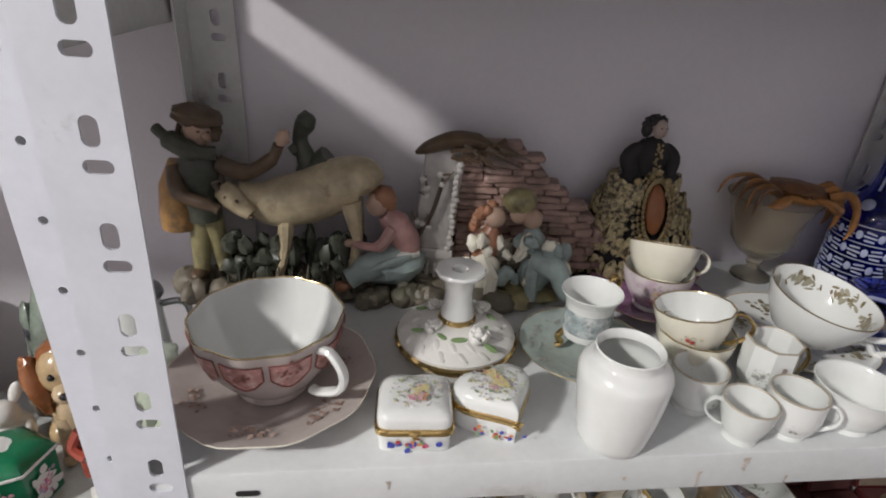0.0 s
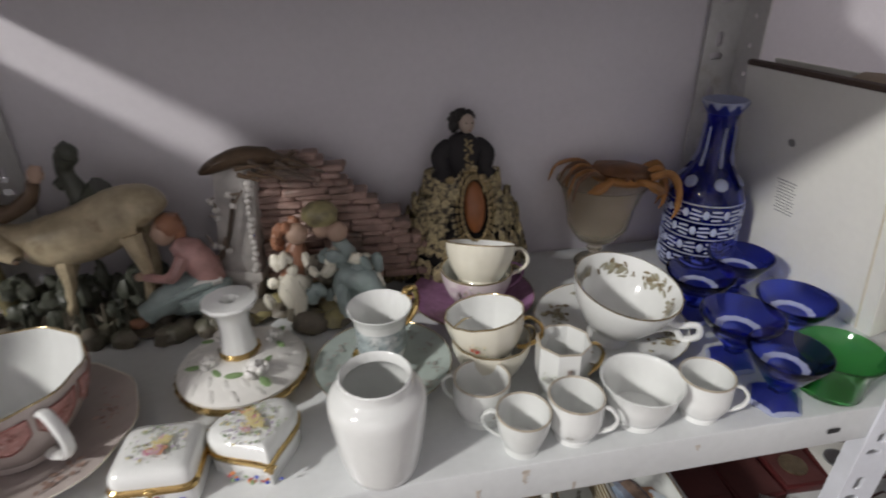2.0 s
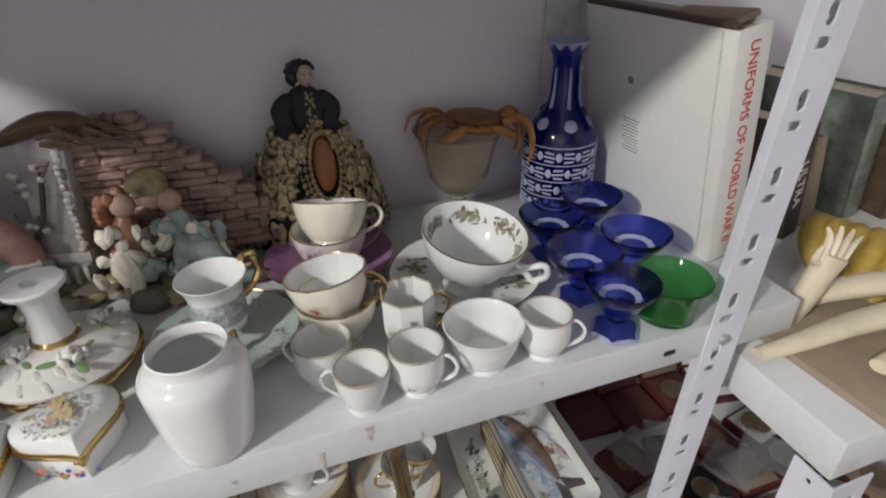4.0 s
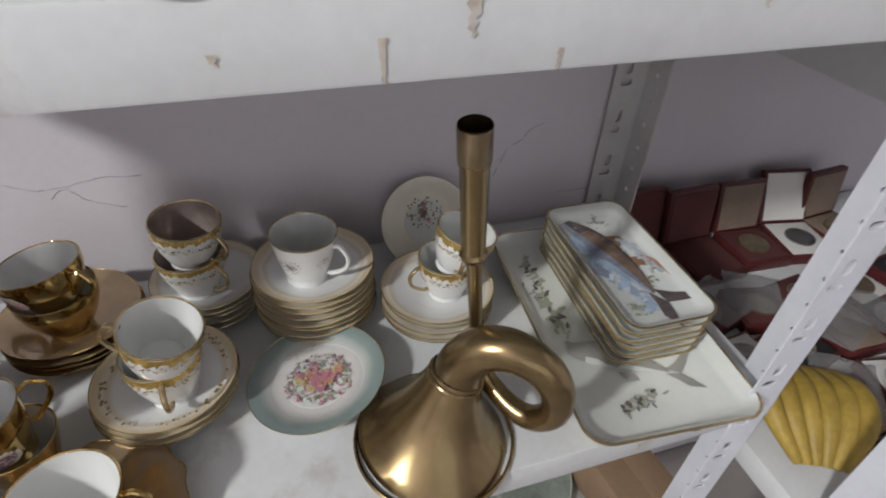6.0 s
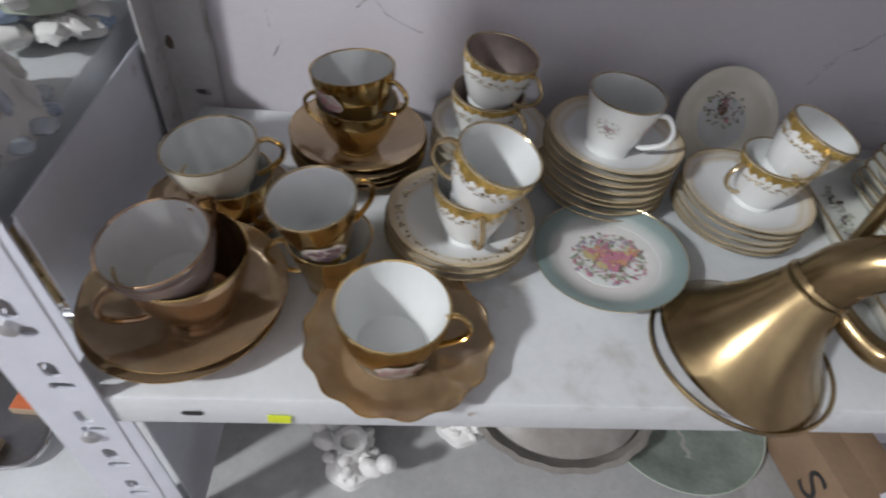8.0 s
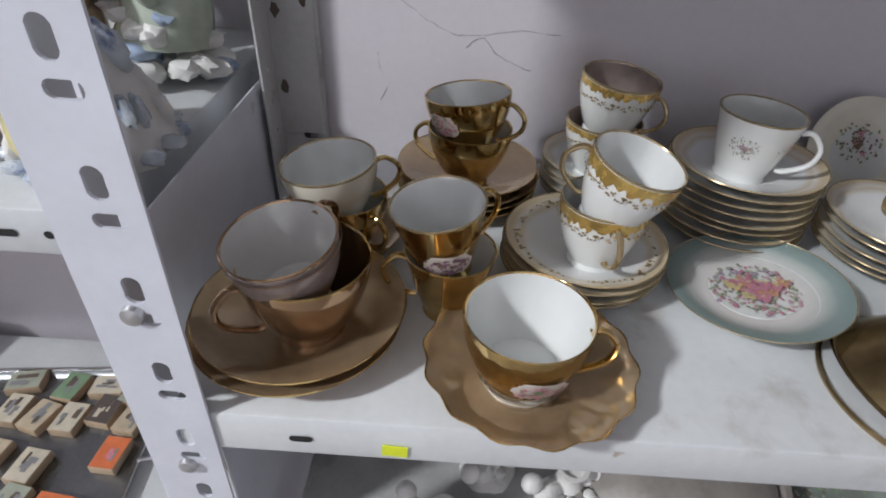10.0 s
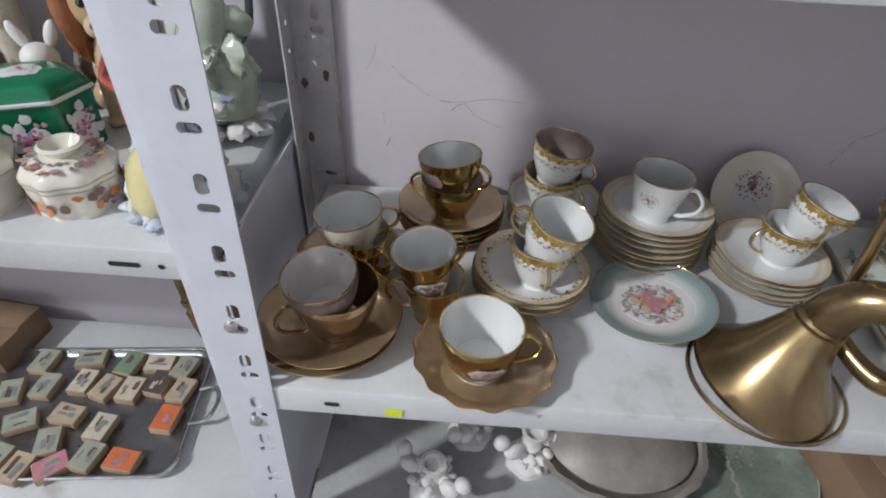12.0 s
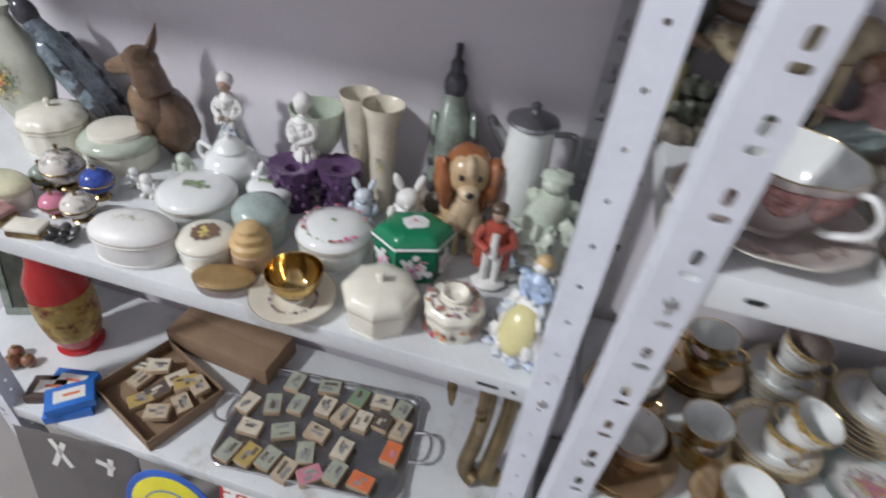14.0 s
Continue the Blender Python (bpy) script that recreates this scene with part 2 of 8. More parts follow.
OPAL = mat("opal_lamp_shade", (0.85, 0.85, 0.83), 0.4)
CRACK = mat("wall_crack", (0.17, 0.16, 0.17), 0.9)
PFL = [mat("petal_pink", (0.60, 0.12, 0.26), 0.3), mat("petal_rose", (0.66, 0.36, 0.42), 0.3), mat("petal_orange", (0.66, 0.25, 0.08), 0.3), mat("petal_yellow", (0.72, 0.60, 0.20), 0.3), mat("leaf_green", (0.22, 0.33, 0.15), 0.3), mat("petal_mauve", (0.42, 0.32, 0.50), 0.3), mat("petal_cobalt", (0.05, 0.07, 0.40), 0.3), mat("leaf_brown", (0.20, 0.13, 0.09), 0.35), mat("spray_grey", (0.36, 0.36, 0.33), 0.35), mat("petal_red", (0.45, 0.05, 0.05), 0.3), mat("pale_leaf", (0.45, 0.52, 0.34), 0.3)]
FADED = [mat("faded_" + m.name, tuple(0.62 * c + k for c, k in zip(m.node_tree.nodes["Color Ramp"].color_ramp.elements[0].color[:3], (0.17, 0.15, 0.14))), 0.25) for m in PFL]
PINK, ROSEP, ORANGE, YELL, LEAF, MAUVE, COBALT, BROWNL, SPRAY, REDP, PALEL = PFL


# ---- shaping ----
def obj(name, bm, materials, parent=None, label="", smooth=True, at=None):
    me = bpy.data.meshes.new(name)
    bmesh.ops.recalc_face_normals(bm, faces=bm.faces)
    bm.to_mesh(me)
    bm.free()
    for m in materials if isinstance(materials, (list, tuple)) else [materials]:
        me.materials.append(m)
    if smooth:
        me.shade_smooth()
        me.set_sharp_from_angle(angle=radians(42))
    ob = new(name, me)
    if parent:
        ob.parent = parent
    if at is not None:
        ob.matrix_basis = at
    return tagged(ob, label=label)


def part(name, bm, materials, parent, label="", at=None, smooth=True):
    return obj(name, bm, materials, parent, label, smooth, at)


def thing(name, label, category, at, group="", kind=""):
    ob = new(name)
    ob.empty_display_size = 0.02
    ob.matrix_basis = at
    return tagged(ob, label, category, group, kind)


def lathe(profile, seg=40, lobes=0, depth=0.0, sx=1.0, sy=1.0, close=False, faces=0):
    """profile: (radius, height, material). Lobes ripple the outer radii in proportion to radius."""
    bm = bmesh.new()
    rmax = max(p[0] for p in profile)
    rows = []
    for p in profile:
        r, z = p[0], p[1]
        if r < 1e-5:
            rows.append([bm.verts.new((0, 0, z))])
            continue
        ring = []
        for k in range(seg):
            a = 2 * math.pi * k / seg
            q = r
            if lobes:
                q = r * (1 - depth * (r / rmax) ** 2 * (0.5 - 0.5 * math.cos(lobes * a)))
            if faces:
                b = (a % (2 * math.pi / faces)) - math.pi / faces
                q = r * math.cos(math.pi / faces) / math.cos(b)
            ring.append(bm.verts.new((q * math.cos(a) * sx, q * math.sin(a) * sy, z)))
        rows.append(ring)
    for i in range(len(rows) - 1):
        a, b = rows[i], rows[i + 1]
        mi = profile[i][2] if len(profile[i]) > 2 else 0
        for k in range(seg):
            v = []
            for r in (a[k % len(a)], a[(k + 1) % len(a)], b[(k + 1) % len(b)], b[k % len(b)]):
                if r not in v:
                    v.append(r)
            if len(v) > 2:
                bm.faces.new(v).material_index = mi
    return bm


def sweep(points, radii, seg=10, mi=0, bm=None, flat=1.0):
    bm = bm or bmesh.new()
    pts = [Vector(p) for p in points]
    if not isinstance(radii, (list, tuple)):
        radii = [radii] * len(pts)
    prev = None
    up = Vector((0.13, 0.21, 0.97)).normalized()
    for i, p in enumerate(pts):
        d = (pts[min(i + 1, len(pts) - 1)] - pts[max(i - 1, 0)]).normalized()
        s = d.cross(up)
        if s.length < 0.05:
            s = d.cross(Vector((1, 0, 0)))
        s.normalize()
        if prev is not None:
            s = (prev - d * prev.dot(d)).normalized()
        prev = s
        t = d.cross(s)
        ring = [bm.verts.new(p + radii[i] * (math.cos(2 * math.pi * k / seg) * s + flat * math.sin(2 * math.pi * k / seg) * t)) for k in range(seg)]
        if i:
            for k in range(seg):
                bm.faces.new((last[k], last[(k + 1) % seg], ring[(k + 1) % seg], ring[k])).material_index = mi
        else:
            bm.faces.new(ring[::-1]).material_index = mi
        last = ring
    bm.faces.new(last).material_index = mi
    return bm


def spline(points, n=8):
    """A smooth run of points through the given ones."""
    p = [Vector(q) for q in points]
    out = []
    for i in range(len(p) - 1):
        a, b, c, d = p[max(i - 1, 0)], p[i], p[i + 1], p[min(i + 2, len(p) - 1)]
        for k in range(n):
            t = k / n
            out.append(0.5 * ((2 * b) + (c - a) * t + (2 * a - 5 * b + 4 * c - d) * t * t + (3 * b - a - 3 * c + d) * t ** 3))
    return out + [p[-1]]


def block(sx, sy, sz, bevel=0.002, at=None, bm=None, mi=0, segs=2):
    """A box standing on z = 0, with rounded edges."""
    own = bmesh.new()
    bmesh.ops.create_cube(own, size=1)
    bmesh.ops.transform(own, matrix=Matrix.Translation((0, 0, sz / 2)) @ Matrix.Diagonal((sx, sy, sz, 1)), verts=own.verts)
    if bevel:
        bmesh.ops.bevel(own, geom=own.edges, offset=min(bevel, 0.45 * min(sx, sy, sz)), segments=segs, affect="EDGES", profile=0.5)
    for f in own.faces:
        f.material_index = mi
    if at is not None:
        bmesh.ops.transform(own, matrix=at, verts=own.verts)
    if bm is None:
        return own
    merge(bm, own)
    return bm


def merge(bm, own):
    vs = {v: bm.verts.new(v.co) for v in own.verts}
    for f in own.faces:
        bm.faces.new([vs[v] for v in f.verts]).material_index = f.material_index
    own.free()


def ell(bm, c, r, mi=0, rot=(0, 0, 0), rough=0.0, u=14, v=9, seed=0):
    """An ellipsoid added to bm, with an uneven skin where rough > 0."""
    own = bmesh.new()
    bmesh.ops.create_uvsphere(own, u_segments=u, v_segments=v, radius=1)
    if rough:
        for w in own.verts:
            w.co *= 1 + rough * noise.noise(w.co * 2.3 + Vector((seed * 3.7, c[0] * 50, c[2] * 50)))
    r = (r, r, r) if not isinstance(r, (tuple, list)) else r
    bmesh.ops.transform(own, matrix=pose(*c, *rot) @ Matrix.Diagonal((*r, 1)), verts=own.verts)
    for f in own.faces:
        f.material_index = mi
    merge(bm, own)
    return bm


def petals(spots, surf, lift=0.0003, seed=1, slim=False):
    """Painted spots: (u, v, size, material) laid on surf(u, v) -> point, normal."""
    rnd = random.Random(seed)
    bm = bmesh.new()
    for order, (u, v, s, mi) in enumerate(spots):
        p, nrm = surf(u, v)
        nrm = Vector(nrm).normalized()
        p = Vector(p) + nrm * order * 0.000012
        a = nrm.orthogonal().normalized()
        b = nrm.cross(a)
        k, st, th = 7, rnd.uniform(0.22, 0.5) if slim else rnd.uniform(0.55, 1.0), rnd.uniform(0, 6.28)
        c = bm.verts.new(Vector(p) + nrm * lift * 1.5)
        ring = []
        for i in range(k):
            w = 2 * math.pi * i / k
            x, y = s * math.cos(w) * rnd.uniform(0.75, 1.15), s * st * math.sin(w) * rnd.uniform(0.75, 1.15)
            ring.append(bm.verts.new(Vector(p) + nrm * lift + a * (x * math.cos(th) - y * math.sin(th)) + b * (x * math.sin(th) + y * math.cos(th))))
        for i in range(k):
            bm.faces.new((c, ring[i], ring[(i + 1) % k])).material_index = mi
    return bm


def bouquet(r, seed, core=(0, 1, 2, 3), edge=(4, 10, 5), n=34):
    """Spots of a painted flower bunch within radius r."""
    rnd = random.Random(seed)
    out = []
    heads = [(rnd.gauss(0, 0.26) * r, rnd.gauss(0, 0.26) * r, rnd.choice(core)) for k in range(max(3, n // 6))]
    for i in range(n * 3):
        a, q = rnd.uniform(0, 6.28), r * math.sqrt(rnd.random())
        out.append((q * math.cos(a) * 1.1, q * math.sin(a), r * rnd.uniform(0.035, 0.085), rnd.choice(edge)))
    for hx, hy, c in heads:
        size = r * rnd.uniform(0.16, 0.26)
        for k in range(11):
            a = k * 2.4
            q = size * (k / 11) ** 0.6
            out.append((hx + q * math.cos(a), hy + q * math.sin(a), size * rnd.uniform(0.28, 0.5), c if k % 3 else rnd.choice(core)))
    return out


# ---- the shop's shell ----
def slab(name, x0, x1, y0, y1, z0, z1, m, label, category="", bevel=0.0):
    ob = obj(name, block(x1 - x0, y1 - y0, z1 - z0, bevel), m, smooth=False, at=pose((x0 + x1) / 2, (y0 + y1) / 2, z0))
    return tagged(ob, label, category or name.split("_")[0], kind="structure")


slab("floor", -4.2, 3.4, -3.2, 0.6, -0.06, 0.0, WOODF, "worn grey tiled shop floor", "floor")
slab("ceiling", -4.2, 3.4, -3.2, 0.6, 3.60, 3.70, PLAST, "plain white shop ceiling", "ceiling")
slab("wall_back", -0.03, 0.74, 0.312, 0.50, 0.004, 3.596, WALL, "lavender painted wall behind the shelves, cracked", "wall")
slab("wall_back_recess", -4.0, -0.034, 0.43, 0.56, 0.004, 3.596, WALL, "lavender painted wall behind the shelves", "wall")
slab("wall_back_corner", 0.744, 3.2, 0.40, 0.56, 0.004, 3.596, WALL, "lavender painted wall in shade", "wall")
slab("wall_left", -4.2, -4.004, -3.0, 0.56, 0.004, 3.596, WALL, "lavender painted side wall", "wall")
slab("wall_right", 3.204, 3.4, -3.0, 0.56, 0.004, 3.596, WALL, "lavender painted side wall", "wall")
slab("wall_front_low", -4.2, 3.4, -3.2, -3.004, 0.004, 0.90, WALL, "lavender painted wall under the added window", "wall")
slab("wall_front_high", -4.2, 3.4, -3.2, -3.004, 2.30, 3.596, WALL, "lavender painted wall over the added window", "wall")
slab("wall_front_west", -4.2, -0.8, -3.2, -3.004, 0.904, 2.296, WALL, "lavender painted wall beside the added window", "wall")
slab("wall_front_east", 1.6, 3.4, -3.2, -3.004, 0.904, 2.296, WALL, "lavender painted wall beside the added window", "wall")
# unseen window, added so the fill lamp has an opening to stand in
win = thing("added_window_1", "added unseen window across the aisle with white frame", "window", pose(0.4, -3.1, 0.904), kind="structure")
for px, pz, w, h in ((0, 0, 2.4, 0.05), (0, 1.342, 2.4, 0.05), (-1.175, 0.05, 0.05, 1.29), (1.175, 0.05, 0.05, 1.29), (0, 0.05, 0.05, 1.29)):
    part("window_frame", block(w, 0.06, h, 0.004, pose(px, 0, pz)), STEEL, win)
for px in (-0.5875, 0.5875):
    pane = part("pane", block(1.12, 0.004, 1.288, 0, pose(px, 0, 0.051)), mat("window_glass", (0.95, 0.97, 0.97), 0.03, glass=1.0, var=0.01), win)
    pane.visible_shadow = False


def ceiling_lamp(x, y, r, z=3.49):
    t = thing("ceiling_lamp", "round opal ceiling lamp fixed to the ceiling", "lamp", pose(x, y, z))
    part("base", lathe([(0, 0.11), (r * 0.6, 0.11), (r * 0.6, 0.07), (0, 0.07)]), STEEL, t)
    part("shade", lathe([(r * 0.58, 0.068), (r, 0.062), (r * 1.02, 0.03), (r * 0.98, 0.03), (r * 0.95, 0.055), (r * 0.58, 0.06)]), OPAL, t)
    return t


ceiling_lamp(KEY.x, KEY.y, 0.26)

# cracks in the plaster
CY = 0.3123


def crack(pts, width):
    """A wandering dark hairline in the plaster of the back wall."""
    path = spline([(x, CY, z) for x, z in pts], 5)
    jit = random.Random(len(pts) * 7 + int(pts[0][0] * 1000))
    path = [p + Vector((jit.uniform(-1, 1), 0, jit.uniform(-1, 1))) * 0.0009 for p in path]
    sweep(path, [width * jit.uniform(0.4, 1.3) for p in path], 5, bm=CRK, flat=0.3)


CRK = bmesh.new()
crack([(0.046, 1.072), (0.054, 1.064), (0.072, 1.050), (0.084, 1.043), (0.105, 1.035)], 0.0008)
crack([(0.105, 1.035), (0.126, 1.036), (0.151, 1.041), (0.19, 1.040)], 0.0009)
crack([(0.112, 1.026), (0.126, 1.034), (0.140, 1.020), (0.157, 1.012), (0.17, 1.008)], 0.0009)
crack([(0.031, 1.099), (0.028, 1.088), (0.026, 1.080), (0.017, 1.065)], 0.0006)
crack([(0.037, 1.020), (0.036, 1.008), (0.040, 0.998)], 0.0006)
crack([(0.046, 0.992), (0.041, 0.982), (0.037, 0.973)], 0.0007)
crack([(0.545, 0.986), (0.553, 1.004), (0.560, 1.020), (0.575, 1.028), (0.585, 1.040), (0.60, 1.046)], 0.0009)
crack([(0.545, 1.004), (0.551, 1.008), (0.559, 1.012)], 0.0007)
crack([(0.62, 0.952), (0.66, 0.950), (0.70, 0.954)], 0.0008)
tagged(obj("plaster_cracks", CRK, CRACK), "thin dark cracks in the painted plaster", "crack", kind="structure")


# ---- slotted steel shelving ----
def slot(bm, c, w, h, axis, mi=1):
    """A rounded slot as a dark recess proud by a hair, facing -y or -x."""
    own = bmesh.new()
    n = 14
    ring = []
    for k in range(n):
        a = 2 * math.pi * k / n
        ca, sa = math.cos(a), math.sin(a)
        ex = w / 2 - min(w, h) / 2
        ez = h / 2 - min(w, h) / 2
        u = (ex if ca > 0 else -ex) + ca * min(w, h) / 2
        v = (ez if sa > 0 else -ez) + sa * min(w, h) / 2
        ring.append((u, v))
    vs = [own.verts.new((c[0] + u, c[1], c[2] + v) if axis == "y" else (c[0], c[1] + u, c[2] + v)) for u, v in ring]
    own.faces.new(vs).material_index = mi
    merge(bm, own)


def punched(width, holes, z0, z1, thick=0.0018):
    """A flat steel strip with real slots: strip along z in the xz plane, x from 0 to width; holes (x, z, w, h)."""
    bm = bmesh.new()
    holes = sorted([h for h in holes if z0 + 0.01 < h[1] < z1 - 0.01], key=lambda h: h[1])
    n = 12
    zc = z0

    def quad(pts):
        return [bm.verts.new((x, 0, z)) for x, z in pts]
    for x, z, w, h in holes:
        lo, hi = z - h / 2 - 0.002, z + h / 2 + 0.002
        if lo > zc + 1e-4:
            bm.faces.new(quad([(0, zc), (width, zc), (width, lo), (0, lo)]))
        outer, inner = [], []
        r = min(w, h) / 2
        for k in range(n):
            a = 2 * math.pi * (k + 0.5) / n
            ca, sa = math.cos(a), math.sin(a)
            inner.append((x + math.copysign(w / 2 - r, ca) + ca * r, z + math.copysign(h / 2 - r, sa) + sa * r))
            m = max(abs(ca), abs(sa))
            px, pz = ca / m, sa / m
            outer.append((x + px * (width - x if px > 0 else x), (lo + hi) / 2 + pz * (hi - lo) / 2))
        vi = quad(inner)
        vo = quad(outer)
        for k in range(n):
            j = (k + 1) % n
            bm.faces.new((vo[k], vo[j], vi[j], vi[k]))
        corner = [(width, hi, 1), (0, hi, 4), (0, lo, 7), (width, lo, 10)]
        for cx, cz, k in corner:
            bm.faces.new((vo[k % n], bm.verts.new((cx, 0, cz)), vo[(k + 1) % n]))
        zc = hi
    bm.faces.new(quad([(0, zc), (width, zc), (width, z1), (0, z1)]))
    bmesh.ops.remove_doubles(bm, verts=bm.verts, dist=1e-5)
    res = bmesh.ops.extrude_face_region(bm, geom=bm.faces[:])
    bmesh.ops.translate(bm, vec=(0, thick, 0), verts=[v for v in res["geom"] if isinstance(v, bmesh.types.BMVert)])
    return bm


def post(parent, x, y, z0, z1, sx=1, sy=1, front=0.038, side=0.036, m=None, pitch=0.0567, start=0.0, screws=(), plain=False, lean=0.0):
    """An L-shaped slotted upright: front flange along x from its corner, side flange along y."""
    m = m or STEEL
    p = part("upright", bmesh.new(), m, parent)
    bm = bmesh.new()
    holes = []
    z = start + z0
    while z < z1:
        if plain:
            holes.append((front * 0.5, z, 0.006, 0.006))
        else:
            holes += [(front * 0.6, z + 0.0172, 0.009, 0.0155), (front * 0.6 + 0.001, z, 0.0145, 0.0075)]
        z += pitch
    strip = punched(front, holes, z0, z1)
    merge(bm, strip)
    small = []
    z = start + z0 + 0.012
    while z < z1:
        small.append((side * 0.5, z, 0.0055, 0.0055))
        z += pitch / 2
    flank = punched(side, small, z0, z1)
    bmesh.ops.transform(flank, matrix=Matrix(((0, 1, 0, 0), (1, 0, 0, 0.0018), (0, 0, 1, 0), (0, 0, 0, 1))), verts=flank.verts)
    merge(bm, flank)
    bmesh.ops.transform(bm, matrix=Matrix.Diagonal((sx, sy, 1, 1)), verts=bm.verts)
    bmesh.ops.recalc_face_normals(bm, faces=bm.faces)
    bm.to_mesh(p.data)
    bm.free()
    p.location = (x - 1.2 * lean, y, 0)
    p.rotation_euler = (0, math.atan(lean), 0)
    for k, zz in enumerate(screws):
        s = lathe([(0, 0), (0.0055, 0.0), (0.005, 0.003), (0.002, 0.0045), (0, 0.0045)], 12)
        part("screw", s, SCREW, p, at=pose(sx * front * 0.52, -0.0002 * sy, zz, 90 if sy > 0 else -90))
    return p


def shelf_board(parent, x0, x1, y0, y1, z, lip=0.032, slots=(), m=None):
    """A folded steel shelf: deck with a turned-down lip and a small return."""
    b = block(x1 - x0, y1 - y0, lip, 0.0025, pose((x0 + x1) / 2, (y0 + y1) / 2, z - lip))
    p = part("shelf_board", b, m or SHELF, parent)
    for sx, w in slots:
        s = bmesh.new()
        slot(s, (sx, y0 - 0.0006, z - lip * 0.52), w, 0.0055, "y", 0)
        part("punched_slot", s, DARK, p)
    return p


ZB1, ZB2, ZB3, ZB0, ZA1, ZA2, ZC1, ZC2 = 1.27, 0.925, 0.60, 1.605, 1.0, 0.505, 1.205, 0.80

unit_b = thing("shelving_unit", "white enamelled slotted-steel shelving unit crowded with porcelain", "shelving", pose(0, 0, 0))
post(unit_b, -0.045, -0.002, 0.0, 2.1, 1, 1, front=0.041, pitch=0.0537, start=0.0291, screws=(0.999, 0.880, 1.236), lean=0.028)
post(unit_b, 0.706, -0.002, 0.0, 2.1, -1, 1, front=0.036, pitch=0.0537, start=0.04, screws=(1.253, 0.912), lean=0.05)
post(unit_b, -0.057, 0.308, 0.0, 2.1, 1, -1, m=DIRTY, start=0.03, front=0.044)
post(unit_b, 0.716, 0.308, 0.0, 2.1, -1, -1, m=DIRTY, start=0.01, front=0.042)
shelf_board(unit_b, -0.034, 0.735, 0.0, 0.302, ZB0)
shelf_board(unit_b, -0.034, 0.772, 0.0, 0.302, ZB1, lip=0.034, slots=((0.035, 0.016), (0.637, 0.012)))
shelf_board(unit_b, -0.034, 0.70, 0.0, 0.302, ZB2, slots=((0.035, 0.013), (0.62, 0.012)))
# grime patches over a grey darkened to stand in for shade on this shelf
shelf_board(unit_b, -0.034, 0.70, 0.0, 0.302, ZB3, m=mat("shaded_grimy_shelf", (0.40, 0.40, 0.39), 0.45, var=0.2, scale=14, grime=(0.20, 0.18, 0.15), grime_at=0.56, bump=0.1))
part("side_panel", block(0.002, 0.34, 0.50, 0.0008, pose(-0.0625, 0.242, 0.498)), STEEL, unit_b)
plate = part("splice_plate", block(0.040, 0.002, 0.16, 0.0008, pose(-0.036, 0.3055, 0.94)), DIRTY, unit_b)
for px, pz in ((-0.048, 1.05), (-0.024, 1.06), (-0.048, 0.985)):
    part("rust_pit", ell(bmesh.new(), (px, 0.3042, pz), (0.0035, 0.0008, 0.006), 0, (0, 0, 0), 0.5, 8, 6, int(pz * 100)), TWIG, plate)

unit_a = thing("shelving_unit", "white enamelled steel shelving unit full of trinket boxes and matchboxes", "shelving", pose(0, 0, 0))
post(unit_a, -0.102, 0.066, 0.0, 2.1, 1, 1, front=0.036, pitch=0.05, start=0.02, screws=(0.985,), plain=True)
post(unit_a, -1.06, 0.066, 0.0, 0.98, -1, 1, start=0.02)
post(unit_a, -0.068, 0.42, 0.0, 2.1, -1, -1, m=GALV)
post(unit_a, -1.30, 0.42, 0.0, 2.1, 1, -1, m=GALV)
shelf_board(unit_a, -1.30, -0.084, 0.070, 0.415, ZA1, slots=((-0.15, 0.028), (-0.118, 0.006)))
shelf_board(unit_a, -1.30, -0.066, 0.070, 0.415, ZA2, slots=())
shelf_board(unit_a, -1.30, -0.060, 0.070, 0.415, 1.550, m=DIRTY)

unit_c = thing("shelving_unit", "white steel corner shelving with cardboard-lined top shelf", "shelving", pose(0, 0, 0))
post(unit_c, 0.740, -0.10, 0.0, 1.155, 1, 1, front=0.045, start=0.03, pitch=0.11)
post(unit_c, 0.738, 0.39, 0.0, 1.9, 1, -1, m=GALV)
shelf_board(unit_c, 0.738, 2.0, -0.095, 0.392, ZC1, lip=0.045)
shelf_board(unit_c, 0.738, 2.0, -0.095, 0.392, ZC2)
board = tagged(obj("packing_board", block(0.42, 0.16, 0.008, 0.001, pose(0, 0, 0, 0, 0, 3)), TANBOARD, at=pose(0.985, -0.028, ZC1 + 0.0005, 0, 0, 0)), "tan packing board lying along the shelf edge", "board")
sticker = tagged(obj("price_sticker", block(0.014, 0.0006, 0.009, 0), NEON, at=pose(0.086, -0.0011, ZB2 - 0.026, 0, 4, 0)), "small neon yellow price sticker on the shelf edge", "sticker")
# rust runs and smudges on the shelf lips
RUST = mat("rust_film", (0.52, 0.46, 0.39), 0.7, var=0.4, scale=140, grime=(0.58, 0.56, 0.52), grime_at=0.52)


